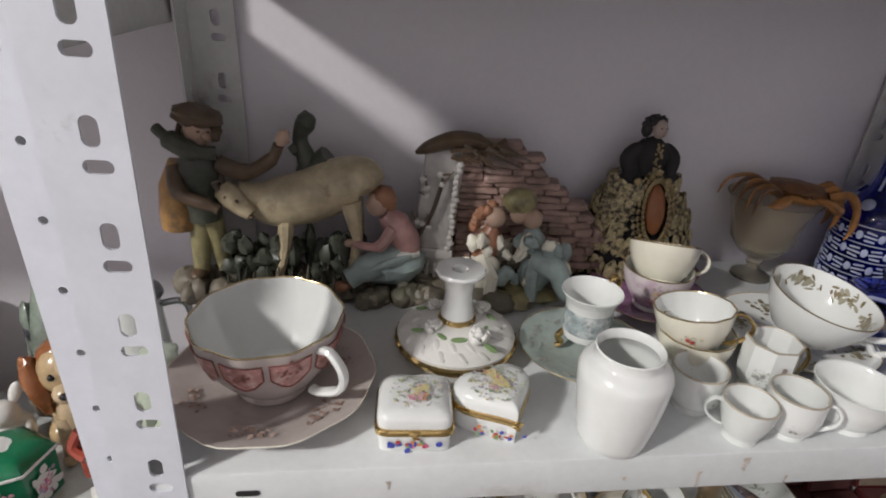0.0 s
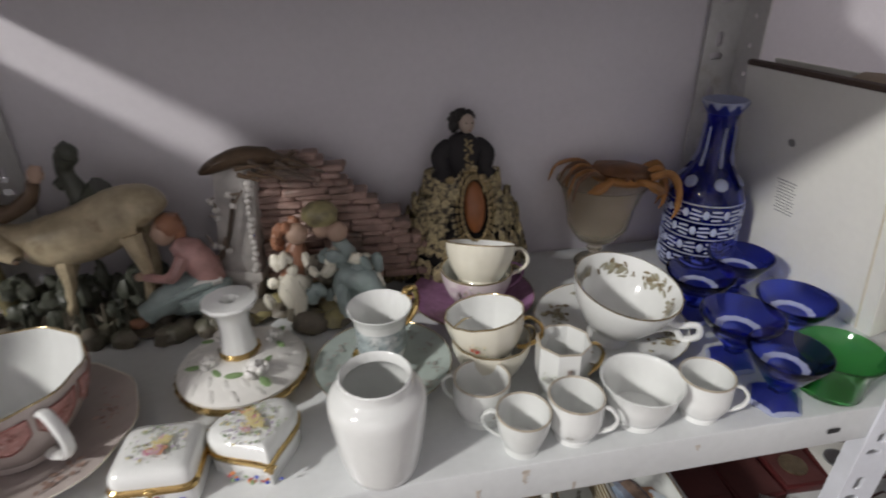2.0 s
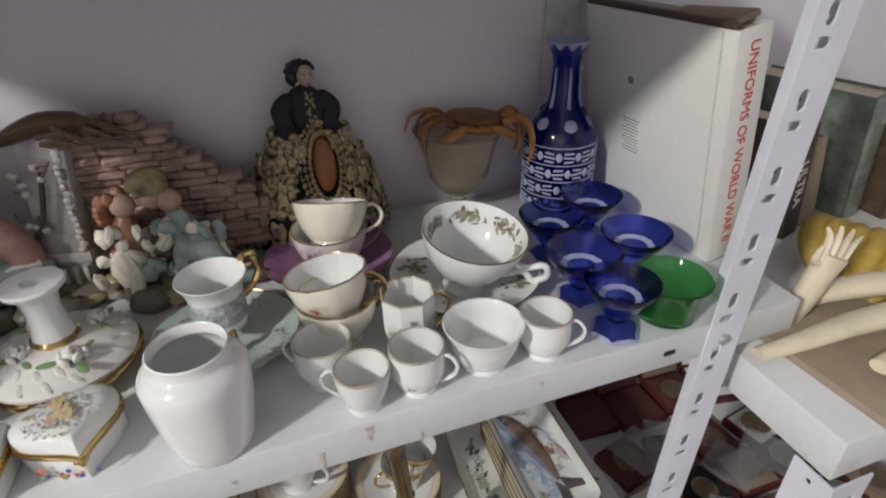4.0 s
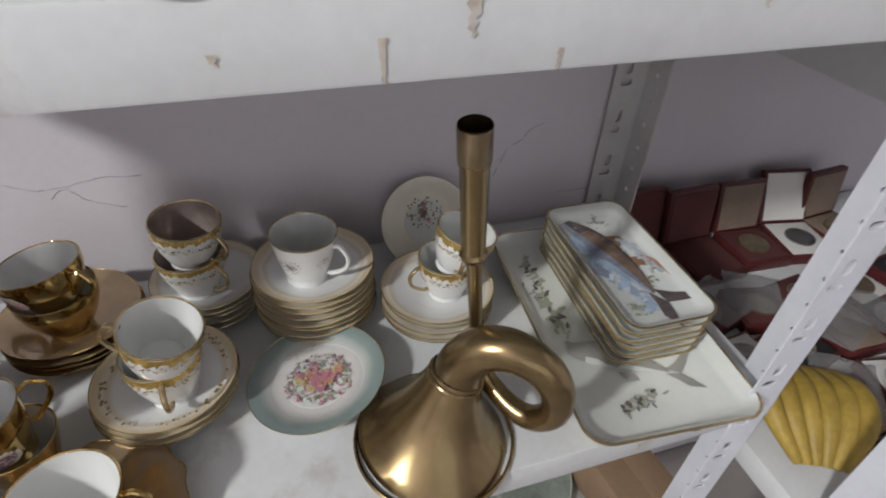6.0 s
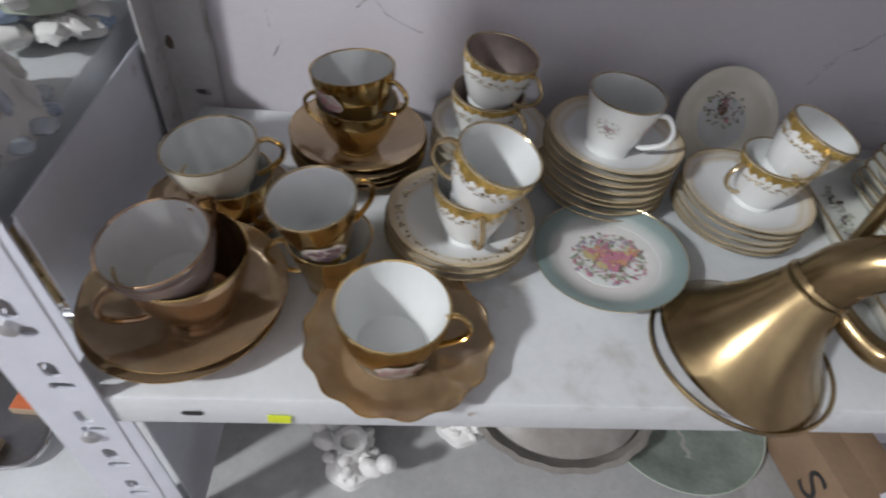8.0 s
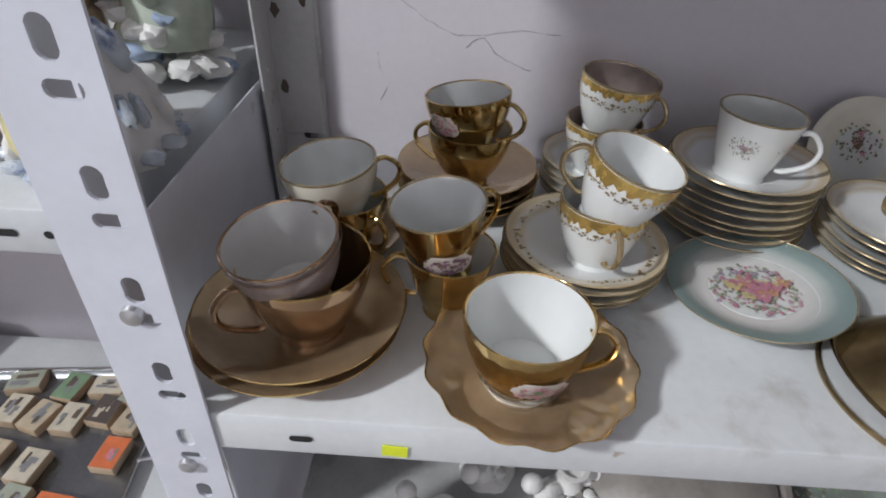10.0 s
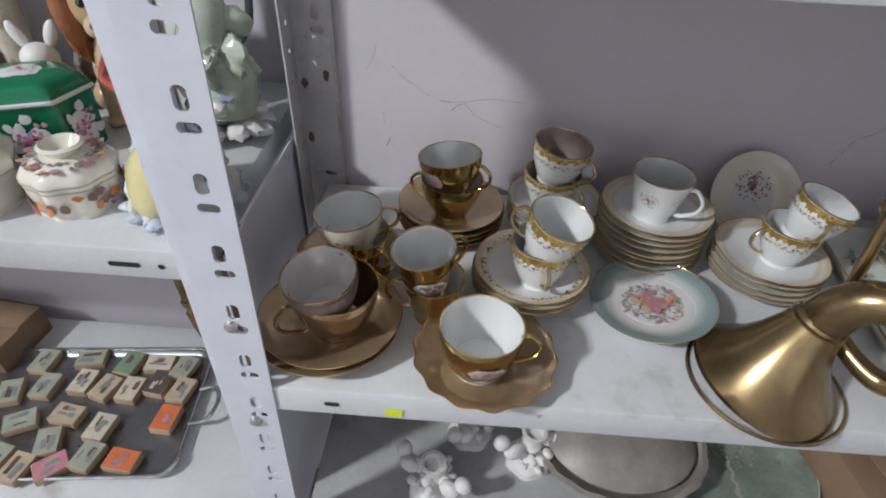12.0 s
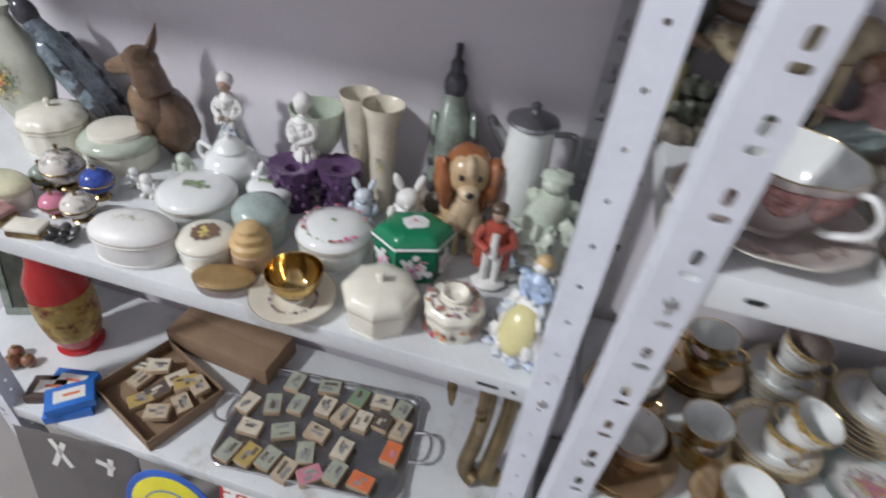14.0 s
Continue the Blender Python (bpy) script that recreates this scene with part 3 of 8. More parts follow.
def rust_run(x, z, w, h, seed):
    """A ragged stain that runs down a shelf lip, widest where it starts."""
    rnd = random.Random(seed)
    bm = bmesh.new()
    rows = []
    for k in range(9):
        t = k / 8
        half = 0.3 * w * (1 - 0.75 * t ** 0.7) * rnd.uniform(0.7, 1.2) if k < 8 else 0.0003
        mid = rnd.uniform(-0.12, 0.12) * w
        rows.append([bm.verts.new((mid + q * half, -0.0004, -h * t)) for q in (-1, 0, 1)])
    for a, b in zip(rows, rows[1:]):
        for i in range(2):
            bm.faces.new((a[i], a[i + 1], b[i + 1], b[i]))
    tagged(obj("rust_stain", bm, RUST, at=pose(x, -0.0003, z)), "brown rust stain running down the shelf edge", "stain", kind="structure")


for k, q in enumerate(((0.354, 1.254, 0.006, 0.017), (0.388, 1.266, 0.011, 0.014), (0.297, 1.252, 0.007, 0.004), (0.425, 1.246, 0.005, 0.009), (0.520, 1.262, 0.009, 0.006), (0.205, 0.916, 0.010, 0.005), (0.560, 0.912, 0.007, 0.009), (0.128, 1.258, 0.006, 0.008))):
    rust_run(*q, k)


# ---- china: cups, saucers, plates ----
def cup_profile(r, h, foot, style, wall=0.0016):
    """Outer profile then inner. materials: 0 outside, 1 rim, 2 inside, 3 foot."""
    out = []
    n = 9
    for k in range(n + 1):
        t = k / n
        if style == "cone":
            q = foot + (r - foot) * t ** 0.8
        elif style == "tub":
            q = foot + (r - foot) * min(1, (t * 2.4)) ** 0.55
        elif style == "bell":
            q = foot + (r * 0.88 - foot) * min(1, t * 1.8) ** 0.6 + r * 0.12 * max(0, (t - 0.55) / 0.45) ** 1.5
        else:
            q = foot + (r - foot) * math.sin(t * math.pi / 2) ** 0.85
        out.append((q, 0.004 + (h - 0.004) * t, 0))
    prof = [(0, 0.0015, 3), (foot * 0.85, 0.0015, 3), (foot * 0.92, 0, 3), (foot * 1.04, 0.0, 3), (foot * 1.04, 0.002, 3)]
    k = 1 - min(0.5, 0.0011 / (h / n))
    a = out[-2]
    out[-1] = (a[0] + (r - a[0]) * k, a[1] + (h - a[1]) * k, 1)
    out.append((r, h, 1))
    prof += out + [(r - wall * 0.5, h + 0.0004, 1), (r - wall, h - 0.0006, 2)]
    for q, z, _ in out[-2:0:-1]:
        prof.append((max(q - wall, 0.002), max(z, 0.006), 2))
    prof.append((0, 0.0055, 2))
    return prof


def handle_bm(r, h, size, thick, z=0.55, loop="ear", top_r=None):
    """A loop along +x starting at the cup wall."""
    a, b = h * (z + 0.30), h * (z - 0.30)
    r0 = (top_r or r) * 1.03
    r1 = r * 0.86
    pts = [(r0 - 0.001, 0, a), (r0 + size * 0.45, 0, a + 0.12 * size), (r0 + size, 0, a - 0.25 * (a - b)), (r0 + size * 0.82, 0, a - 0.65 * (a - b)), (r1 + size * 0.3, 0, b + 0.02 * h), (r1 - 0.002, 0, b)]
    return sweep(spline(pts, 5), thick, 8, flat=0.75)


def cup(r, h, mats, at, label, style="bowl", foot=None, angle=0, hsize=None, thick=0.0022, hmat=None, group="", seg=40, lobes=0, depth=0, faces=0, name="teacup", decor=None, handle=True, band=None):
    """mats: outside, rim, inside, foot. band: depth and material of a gilt border with a ragged lower edge."""
    foot = foot or r * 0.5
    t = thing(name, label, "cup", at, group)
    body = part("body", lathe(cup_profile(r, h, foot, style), seg, lobes, depth, faces=faces), list(mats), t)
    if handle:
        part("handle", handle_bm(r * 0.93, h, hsize or r * 0.5, thick), hmat or mats[0], t, at=pose(0, 0, 0, 0, 0, angle))
    if band:
        wide, bmat = band
        prof = [p for p in cup_profile(r, h, foot, style)[4:16]]
        rad = lambda z: next((q + (q2 - q) * (z - z1) / max(z2 - z1, 1e-6) for (q, z1, _), (q2, z2, _) in zip(prof, prof[1:]) if z1 <= z <= z2), r)
        jag = random.Random(int(r * 1e5) + int(angle))
        bb = bmesh.new()
        rows = []
        for k in range(110):
            a = 2 * math.pi * k / 110
            low = h - wide * (0.72 + 0.05 * math.sin(a * 14) + jag.uniform(-0.22, 0.20))
            rows.append([bb.verts.new(((rad(z) + 0.00035) * math.cos(a), (rad(z) + 0.00035) * math.sin(a), z)) for z in (low, low + (h - low) * 0.4, low + (h - low) * 0.75, h - 0.0012)])
        for k in range(110):
            a, b2 = rows[k], rows[(k + 1) % 110]
            for i in range(3):
                bb.faces.new((a[i], b2[i], b2[i + 1], a[i + 1]))
        part("gilt_border", bb, bmat, t)
    if decor:
        for spots, ang, zc, mm in decor:
            rr = lambda z: next(((q + (q2 - q) * (z - z1) / max(z2 - z1, 1e-6)) for (q, z1, _), (q2, z2, _) in zip(cup_profile(r, h, foot, style)[4:15], cup_profile(r, h, foot, style)[5:16]) if z1 <= z <= z2), r)

            def side(u, v, ang=ang, zc=zc, rr=rr):
                z = min(max(zc + v, 0.003), h - 0.001)
                q = rr(z)
                w = radians(ang) + u / q
                dz = 0.002
                sl = (rr(min(z + dz, h)) - rr(max(z - dz, 0.002))) / (2 * dz)
                return (q * math.cos(w), q * math.sin(w), z), (math.cos(w), math.sin(w), -sl)
            part("painted_decoration", petals(spots, side, 0.0004), mm, t)
    return t


def saucer_profile(r, h=0.016, well=0.45):
    w = r * well
    return [(0, 0.003, 1), (w * 0.8, 0.003, 1), (w * 0.85, 0, 1), (w, 0, 1), (w * 1.06, 0.003, 1), (r * 0.75, h * 0.5, 1), (r * 0.985, h * 0.94, 2), (r, h, 2), (r * 0.986, h * 1.0, 0),
            (r * 0.78, h * 0.66, 0), (w * 1.12, h * 0.34, 0), (w * 1.0, h * 0.30, 0), (w * 0.92, h * 0.24, 0), (0, h * 0.24, 0)]


def saucer(r, mats, at, label, h=0.016, lobes=0, depth=0.0, group="", name="saucer", decor=None, well=0.45, sx=1.0, sy=1.0, seg=48):
    """mats: top, underside, rim."""
    prof = saucer_profile(r, h, well)
    ob = obj(name, lathe(prof, seg, lobes, depth, sx, sy), list(mats), at=at)
    tagged(ob, label, "saucer" if name == "saucer" else "plate", group)
    part("rim", lathe([(r * 0.988, h * 1.0), (r * 0.996, h * 1.02 + 0.0003), (r * 1.0015, h), (r * 0.996, h * 0.96), (r * 0.988, h * 0.99)], seg, lobes, depth, sx, sy), mats[2], ob)
    if decor:
        spots, mm = decor

        def top(u, v):
            q = math.hypot(u, v)
            z = h * 0.24
            for (q1, z1, _), (q2, z2, _) in zip(prof[8:], prof[9:]):
                if q2 <= q <= q1:
                    z = z2 + (z1 - z2) * (q - q2) / max(q1 - q2, 1e-6)
            return (u * sx, v * sy, z), (0, 0, 1)
        part("painted_decoration", petals(spots, top, 0.0004), mm, ob)
    return ob


def stack(n, r, mats, x, y, z, label, step=0.0055, group="", h=0.014, lobes=0, depth=0.0, jit=0.0015, decor=None):
    """Nested saucers; returns the height on which the next thing rests."""
    for k in range(n):
        rnd = random.Random(int(x * 1000) + k)
        saucer(r * rnd.uniform(0.985, 1.01), mats, pose(x + rnd.uniform(-jit, jit), y + rnd.uniform(-jit, jit), z + k * step, rnd.uniform(-0.6, 0.6), rnd.uniform(-0.6, 0.6), rnd.uniform(0, 360)), label, h, lobes, depth, group, decor=decor if k == n - 1 else None)
    return z + (n - 1) * step + h * 0.26


def ring_spots(r, n, size, mi, spread=0.1, seed=2):
    rnd = random.Random(seed)
    return [((r + rnd.uniform(-spread, spread) * r) * math.cos(a), (r + rnd.uniform(-spread, spread) * r) * math.sin(a), size * rnd.uniform(0.5, 1.2), rnd.choice(mi)) for a in [rnd.uniform(0, 6.283) for k in range(n)]]


def sprays(r, count, n, size, mi, seed=3, width=0.22):
    """Clusters of leaves at even angles round a ring."""
    rnd = random.Random(seed)
    out = []
    for c in range(count):
        a = 2 * math.pi * c / count + 0.4
        for k in range(n):
            w = a + rnd.gauss(0, 0.16)
            q = r * (1 + rnd.gauss(0, width * 0.5))
            out.append((q * math.cos(w), q * math.sin(w), size * rnd.uniform(0.5, 1.2), rnd.choice(mi)))
    return out


def band_spots(r, z, n, size, mi, seed=4, dz=0.003):
    rnd = random.Random(seed)
    return [(rnd.uniform(0, 6.283) * r, rnd.uniform(-dz, dz), size * rnd.uniform(0.5, 1.2), rnd.choice(mi)) for k in range(n)]


# -- upper shelf of the middle unit
Z = ZB1
saucer(0.080, (SAUPINK, SAUPINK, CREAM), pose(0.040, 0.080, Z), "dusty pink saucer with brown sprigs under a large cup", 0.020, 10, 0.03, decor=(sprays(0.058, 6, 26, 0.0022, (0, 1), 5, 0.16), [mat("dusky_sprig_print", (0.25, 0.17, 0.14), 0.3, var=0.3), mat("faded_sprig_print", (0.40, 0.29, 0.25), 0.3, var=0.3)]))


def large_cup_panels():
    """Red-brown outlined panels with fine dots round the large cup, each laid on the fluted wall."""
    own = bpy.data.objects["large_teacup"]
    ink, wash = mat("red_brown_transfer", (0.27, 0.10, 0.085), 0.3, var=0.3, scale=200), mat("rose_wash_panel", (0.50, 0.27, 0.25), 0.25, var=0.3, scale=180, grime=(0.62, 0.48, 0.45), grime_at=0.55)
    prof = cup_profile(0.056, 0.064, 0.026, "bowl")[4:16]

    def on(a, z, lift):
        q = next((r1 + (r2 - r1) * (z - z1) / max(z2 - z1, 1e-6) for (r1, z1, _), (r2, z2, _) in zip(prof, prof[1:]) if z1 <= z <= z2), 0.056)
        q = q * (1 - 0.035 * (q / 0.056) ** 2 * (0.5 - 0.5 * math.cos(10 * a))) + lift
        return (q * math.cos(a), q * math.sin(a), z)
    for k in range(10):
        c = 2 * math.pi * k / 10
        shape = [(-0.27, 0.056), (0.27, 0.056), (0.27, 0.042), (0.14, 0.034), (0, 0.031), (-0.14, 0.034), (-0.27, 0.042)]
        pan = bmesh.new()
        cols = []
        for i in range(9):
            u = -0.27 + 0.54 * i / 8
            low = 0.031 + 0.011 * (abs(u) / 0.27) ** 1.2
            cols.append([pan.verts.new(on(c + u, low + (0.056 - low) * j / 4, 0.0005)) for j in range(5)])
        for a, b in zip(cols, cols[1:]):
            for j in range(4):
                pan.faces.new((a[j], b[j], b[j + 1], a[j + 1]))
        p = part("painted_panel", pan, wash, own)
        loop = shape + shape[:1]
        line = [on(c + u0 + (u1 - u0) * i / 6, z0 + (z1 - z0) * i / 6, 0.0008) for (u0, z0), (u1, z1) in zip(loop, loop[1:]) for i in range(6)]
        part("panel_outline", sweep(line + line[:1], 0.0006, 5), ink, p)
        dots = random.Random(k)
        part("panel_sprig", petals([(dots.gauss(0, 0.09), dots.gauss(0, 0.004), 0.0016, 0) for i in range(16)], lambda u, v, c=c: (on(c + u, 0.046 + v, 0.0008), (math.cos(c + u), math.sin(c + u), -0.4)), 0.0003), [ink], p)


cup(0.0560, 0.064, (SAUPINK, RIMGOLD, CHINA, SAUPINK), pose(0.040, 0.084, Z + 0.006, 0, 0, 8), "large fluted pink porcelain cup with white handle on its saucer", "bowl", 0.026, -48, 0.021, 0.0042, CHINA, lobes=10, depth=0.035, seg=60, name="large_teacup", decor=[])
large_cup_panels()


def candlestick():
    t = thing("candlestick", "white porcelain candlestick with applied roses and a gilt metal foot", "candlestick", pose(0.188, 0.128, Z))
    part("foot", lathe([(0, 0.004), (0.030, 0.004), (0.032, 0.0), (0.036, 0.0), (0.050, 0.010), (0.0535, 0.014), (0.0535, 0.017), (0.051, 0.0185), (0.049, 0.018), (0.0, 0.018)], 64, 32, 0.02), GOLD, t, "gilt beaded metal foot")
    part("dish", lathe([(0.0505, 0.0182), (0.051, 0.021), (0.046, 0.025), (0.030, 0.031), (0.016, 0.035), (0.0, 0.036)], 48), BISQUE, t)
    emb = bmesh.new()
    for k in range(16):
        a = 2 * math.pi * k / 16
        for q, w in ((0.045, 0), (0.036, 0.2)):
            ell(emb, (q * math.cos(a + w), q * math.sin(a + w), 0.0248 + (0.046 - q) * 0.40), (0.0058, 0.0030, 0.0008), 0, (0, 22, math.degrees(a + w) + 35), 0.2, 8, 6, k)
    part("embossed_leafwork", emb, BISQUE, t)
    part("collar", lathe([(0.016, 0.034), (0.017, 0.037), (0.014, 0.040), (0.0, 0.040)], 24, 12, 0.05), GOLD, t)
    part("stem", lathe([(0.0145, 0.039), (0.0125, 0.050), (0.0115, 0.062), (0.014, 0.074), (0.0205, 0.079), (0.0215, 0.0815), (0.0205, 0.083), (0.007, 0.083), (0.0055, 0.081), (0.0055, 0.072), (0, 0.072)], 36, 12, 0.04), CHINA, t)
    rnd = random.Random(4)
    for cx, cy, s in ((-0.022, -0.012, 1.25), (0.014, -0.027, 1.55), (0.024, 0.016, 1.2), (-0.018, 0.022, 1.1)):
        b = bmesh.new()
        for k in range(9):
            a = k * 2.4
            q = 0.0012 * k ** 0.72 * s
            ell(b, (cx + q * math.cos(a), cy + q * math.sin(a), 0.037 - q * 0.5 + rnd.uniform(0, 0.001)), (0.0032 * s, 0.0018 * s, 0.003 * s), 0, (20, rnd.uniform(-30, 30), math.degrees(a) + 90), u=8, v=6)
        for k in range(3):
            a = 1.1 + 2.1 * k
            ell(b, (cx + 0.010 * s * math.cos(a), cy + 0.010 * s * math.sin(a), 0.0315), (0.005 * s, 0.0024 * s, 0.0012), 1, (0, 0, math.degrees(a)), u=8, v=5)
        part("rose", b, [BISQUE, PALEL if s < 1 else LEAF], t)


candlestick()


def trinket_box(name, at, shape, w, d, h, label, sidepaint=True):
    t = thing(name, label, "box", at)

    def outline(k, grow=0.0):
        pts = []
        n = 40
        for i in range(n):
            a = 2 * math.pi * i / n
            if shape == "square":
                c, s = math.cos(a), math.sin(a)
                e = 0.28
                pts.append(((w / 2 * k + grow) * math.copysign(abs(c) ** e, c), (d / 2 * k + grow) * math.copysign(abs(s) ** e, s)))
            else:
                x = 16 * math.sin(a) ** 3 / 16
                y = (13 * math.cos(a) - 5 * math.cos(2 * a) - 2 * math.cos(3 * a) - math.cos(4 * a)) / 15 + 0.12
                rr = 0.82
                x, y = rr * x + (1 - rr) * math.sin(a), rr * y + (1 - rr) * math.cos(a)
                pts.append(((w / 2 * k + grow) * x, (d / 2 * k + grow) * y))
        return pts

    def loft(levels):
        bm = bmesh.new()
        rows = [[bm.verts.new((x, y, z)) for x, y in outline(k, g)] for k, g, z in levels]
        for a, b in zip(rows, rows[1:]):
            for i in range(len(a)):
                bm.faces.new((a[i], a[(i + 1) % len(a)], b[(i + 1) % len(a)], b[i]))
        bm.faces.new(rows[0][::-1])
        bm.faces.new(rows[-1])
        return bm
    part("box_body", loft([(0.93, 0, 0), (0.97, 0, 0.001), (0.99, 0, h * 0.45)]), CHINA, t)
    part("gilt_band", loft([(1.0, 0.0006, h * 0.45), (1.0, 0.0016, h * 0.48), (1.0, 0.0016, h * 0.58), (1.0, 0.0004, h * 0.62)]), GOLD, t, "gilt rope hinge band")
    lid = part("lid", loft([(0.99, 0, h * 0.62), (1.0, 0, h * 0.72), (0.97, 0, h * 0.84), (0.88, 0, h * 0.93), (0.66, 0, h * 0.985), (0.3, 0, h)]), CHINA, t)
    zt = lambda u, v: h * (1 - 0.035 * ((u / (w / 2)) ** 2 + (v / (d / 2)) ** 2) - 0.05 * ((u / (w / 2)) ** 4 + (v / (d / 2)) ** 4))
    part("flower_painting", petals(bouquet(min(w, d) * 0.36, int(w * 1e4), (3, 3, 0, 2, 3, 1), (10, 5, 3, 10, 4), 40), lambda u, v: ((u, v, zt(u, v) + 0.0006), (0, 0, 1)), 0.0004), [mat("pale_" + m.name, tuple(0.80 * c + 0.16 for c in m.node_tree.nodes["Color Ramp"].color_ramp.elements[0].color[:3]), 0.25) for m in PFL], lid)
    part("clasp", ell(ell(bmesh.new(), (0, -d / 2 * 0.99 - 0.002, h * 0.55), (0.0045, 0.0018, 0.0025)), (0, -d / 2 * 0.99 - 0.003, h * 0.50), (0.002, 0.0015, 0.003)), GOLD, t)
    if shape == "square":
        rnd = random.Random(8)
        sp = [(rnd.gauss(0, w * 0.12), rnd.gauss(0, h * 0.06), 0.0022 * rnd.uniform(0.6, 1.3), rnd.choice((9, 2, 4, 0, 6))) for k in range(18)] + [(-w * 0.3, 0, 0.003, 6), (w * 0.32, 0.001, 0.0026, 6), (-w * 0.33, 0.002, 0.002, 6)]
        part("flower_painting", petals(sp, lambda u, v: ((u, -d / 2 * 0.985, h * 0.22 + v), (0, -1, 0)), 0.0006), PFL, t)
    else:
        sp = [(random.Random(k).gauss(0, 0.011), random.Random(k + 50).gauss(0, 0.002), 0.002, (9, 2, 6, 4)[k % 4]) for k in range(16)]
        part("flower_painting", petals(sp, lambda u, v: ((-0.012 + u * 0.7, -d * 0.30 + abs(u) * 0.1 - 0.0035 + u * -0.5, h * 0.22 + v), (-0.5, -0.85, 0)), 0.001), PFL, t)
    return t


trinket_box("trinket_box", pose(0.147, 0.036, Z, 0, 0, -3), "square", 0.053, 0.048, 0.034, "square white porcelain trinket box with painted flowers and gilt band")
trinket_box("heart_box", pose(0.208, 0.043, Z, 0, 0, 20), "heart", 0.062, 0.056, 0.034, "heart-shaped white porcelain trinket box with painted flowers and gilt band")

saucer(0.0575, (GREENGLAZE, GREYCH, RIMGOLD), pose(0.301, 0.118, Z), "grey-green saucer with a lacy rim", 0.014, decor=(sprays(0.045, 12, 10, 0.002, (8,), 6), PFL))


def footed_cup():
    t = thing("coffee_cup", "tall white coffee cup with grey band and gilt paw feet", "cup", pose(0.301, 0.120, Z + 0.0055, 0, 0, 10))
    part("body", lathe([(0, 0.014, 0), (0.012, 0.012, 0), (0.019, 0.017, 0), (0.0205, 0.024, 1), (0.0205, 0.045, 0), (0.0225, 0.053, 2), (0.026, 0.060, 2), (0.0256, 0.0608, 0), (0.0215, 0.053, 0), (0.019, 0.044, 0), (0.019, 0.022, 0), (0, 0.018, 0)], 40), [CHINA, TRANSFER, GREYCH], t)
    for k in range(3):
        a = radians(-80 + 120 * k)
        b = sweep(spline([(0.017 * math.cos(a), 0.017 * math.sin(a), 0.020), (0.023 * math.cos(a), 0.023 * math.sin(a), 0.012), (0.019 * math.cos(a), 0.019 * math.sin(a), 0.005), (0.024 * math.cos(a), 0.024 * math.sin(a), 0.002)], 4), [0.003] * 8 + [0.0025] * 5, 8)
        part("paw_foot", b, GOLD, t)
    part("handle", sweep(spline([(0.019, 0, 0.028), (0.033, 0, 0.034), (0.041, 0, 0.046), (0.038, 0, 0.060), (0.029, 0, 0.063), (0.028, 0, 0.055), (0.034, 0, 0.053)], 5), 0.0028, 8), GOLD, t, at=pose(0, 0, 0, 0, 0, 25))


footed_cup()

jar = thing("porcelain_jar", "plain white shouldered porcelain jar without lid", "jar", pose(0.291, 0.022, Z))
part("body", lathe([(0, 0.0012), (0.0215, 0.001), (0.0228, 0), (0.0243, 0.0012), (0.0258, 0.007), (0.0288, 0.024), (0.0312, 0.042), (0.0322, 0.056), (0.0322, 0.0615), (0.0305, 0.0655), (0.0270, 0.0690), (0.0243, 0.0705), (0.0234, 0.0722), (0.0234, 0.0770), (0.0238, 0.0786), (0.0229, 0.0795), (0.0217, 0.0782), (0.0212, 0.0722), (0.0265, 0.0665), (0.0298, 0.059), (0.0285, 0.044), (0.0205, 0.006), (0, 0.005)], 64), CHINA, jar)

saucer(0.0615, (PURPLE, PURPLE, RIMGOLD), pose(0.398, 0.203, Z, 0, 0, 0), "purple lustre saucer with gilt rim", 0.016)
cup(0.0345, 0.044, (mat("rose_glaze", (0.70, 0.62, 0.64), 0.2, var=0.12, scale=30, grime=(0.36, 0.16, 0.32), grime_at=0.58), RIMGOLD, CHINA, CHINA), pose(0.400, 0.195, Z + 0.005), "white and mauve teacup with a painted rose bouquet", "bowl", 0.018, 12, 0.018, 0.0018, PURPLE, decor=[(bouquet(0.016, 5, (0, 1, 0, 3), (4, 10, 5, 1), 44), -105, 0.024, FADED)])
cup(0.0345, 0.040, (CREAM, RIMGOLD, CHINA, CREAM), pose(0.402, 0.195, Z + 0.031, -20, 8, 0), "cream porcelain teacup with gilt line nested in another cup", "bowl", 0.020, -12, 0.013, 0.0026, CREAM, lobes=10, depth=0.02)
cup(0.0325, 0.042, (CREAM, RIMGOLD, CHINA, CREAM), pose(0.388, 0.096, Z), "cream porcelain teacup with gilt rim and red sprig", "bowl", 0.017, 20, 0.014, 0.002, RIMGOLD, lobes=12, depth=0.03, decor=[(bouquet(0.006, 3, (9, 2), (4, 7), 14), -110, 0.016, PFL)])
cup(0.0325, 0.042, (CREAM, RIMGOLD, CHINA, CREAM), pose(0.387, 0.095, Z + 0.021, -8, -6, 0), "cream porcelain teacup with gilt handle and red flower", "bowl", 0.017, -28, 0.014, 0.0022, GOLD, lobes=12, depth=0.03, decor=[(bouquet(0.008, 4, (9, 9, 2), (3, 4, 7), 18), -118, 0.022, PFL)])
GRP = "small demitasse cups"
cup(0.0212, 0.038, (GREYCH, FAINT, CHINA, GREYCH), pose(0.369, 0.052, Z), "small white demitasse cup with grey sprig", "tub", 0.014, 150, 0.010, 0.0018, group=GRP, decor=[(bouquet(0.005, 3, (8, 7), (8,), 9), -80, 0.016, PFL)], name="demitasse_cup")
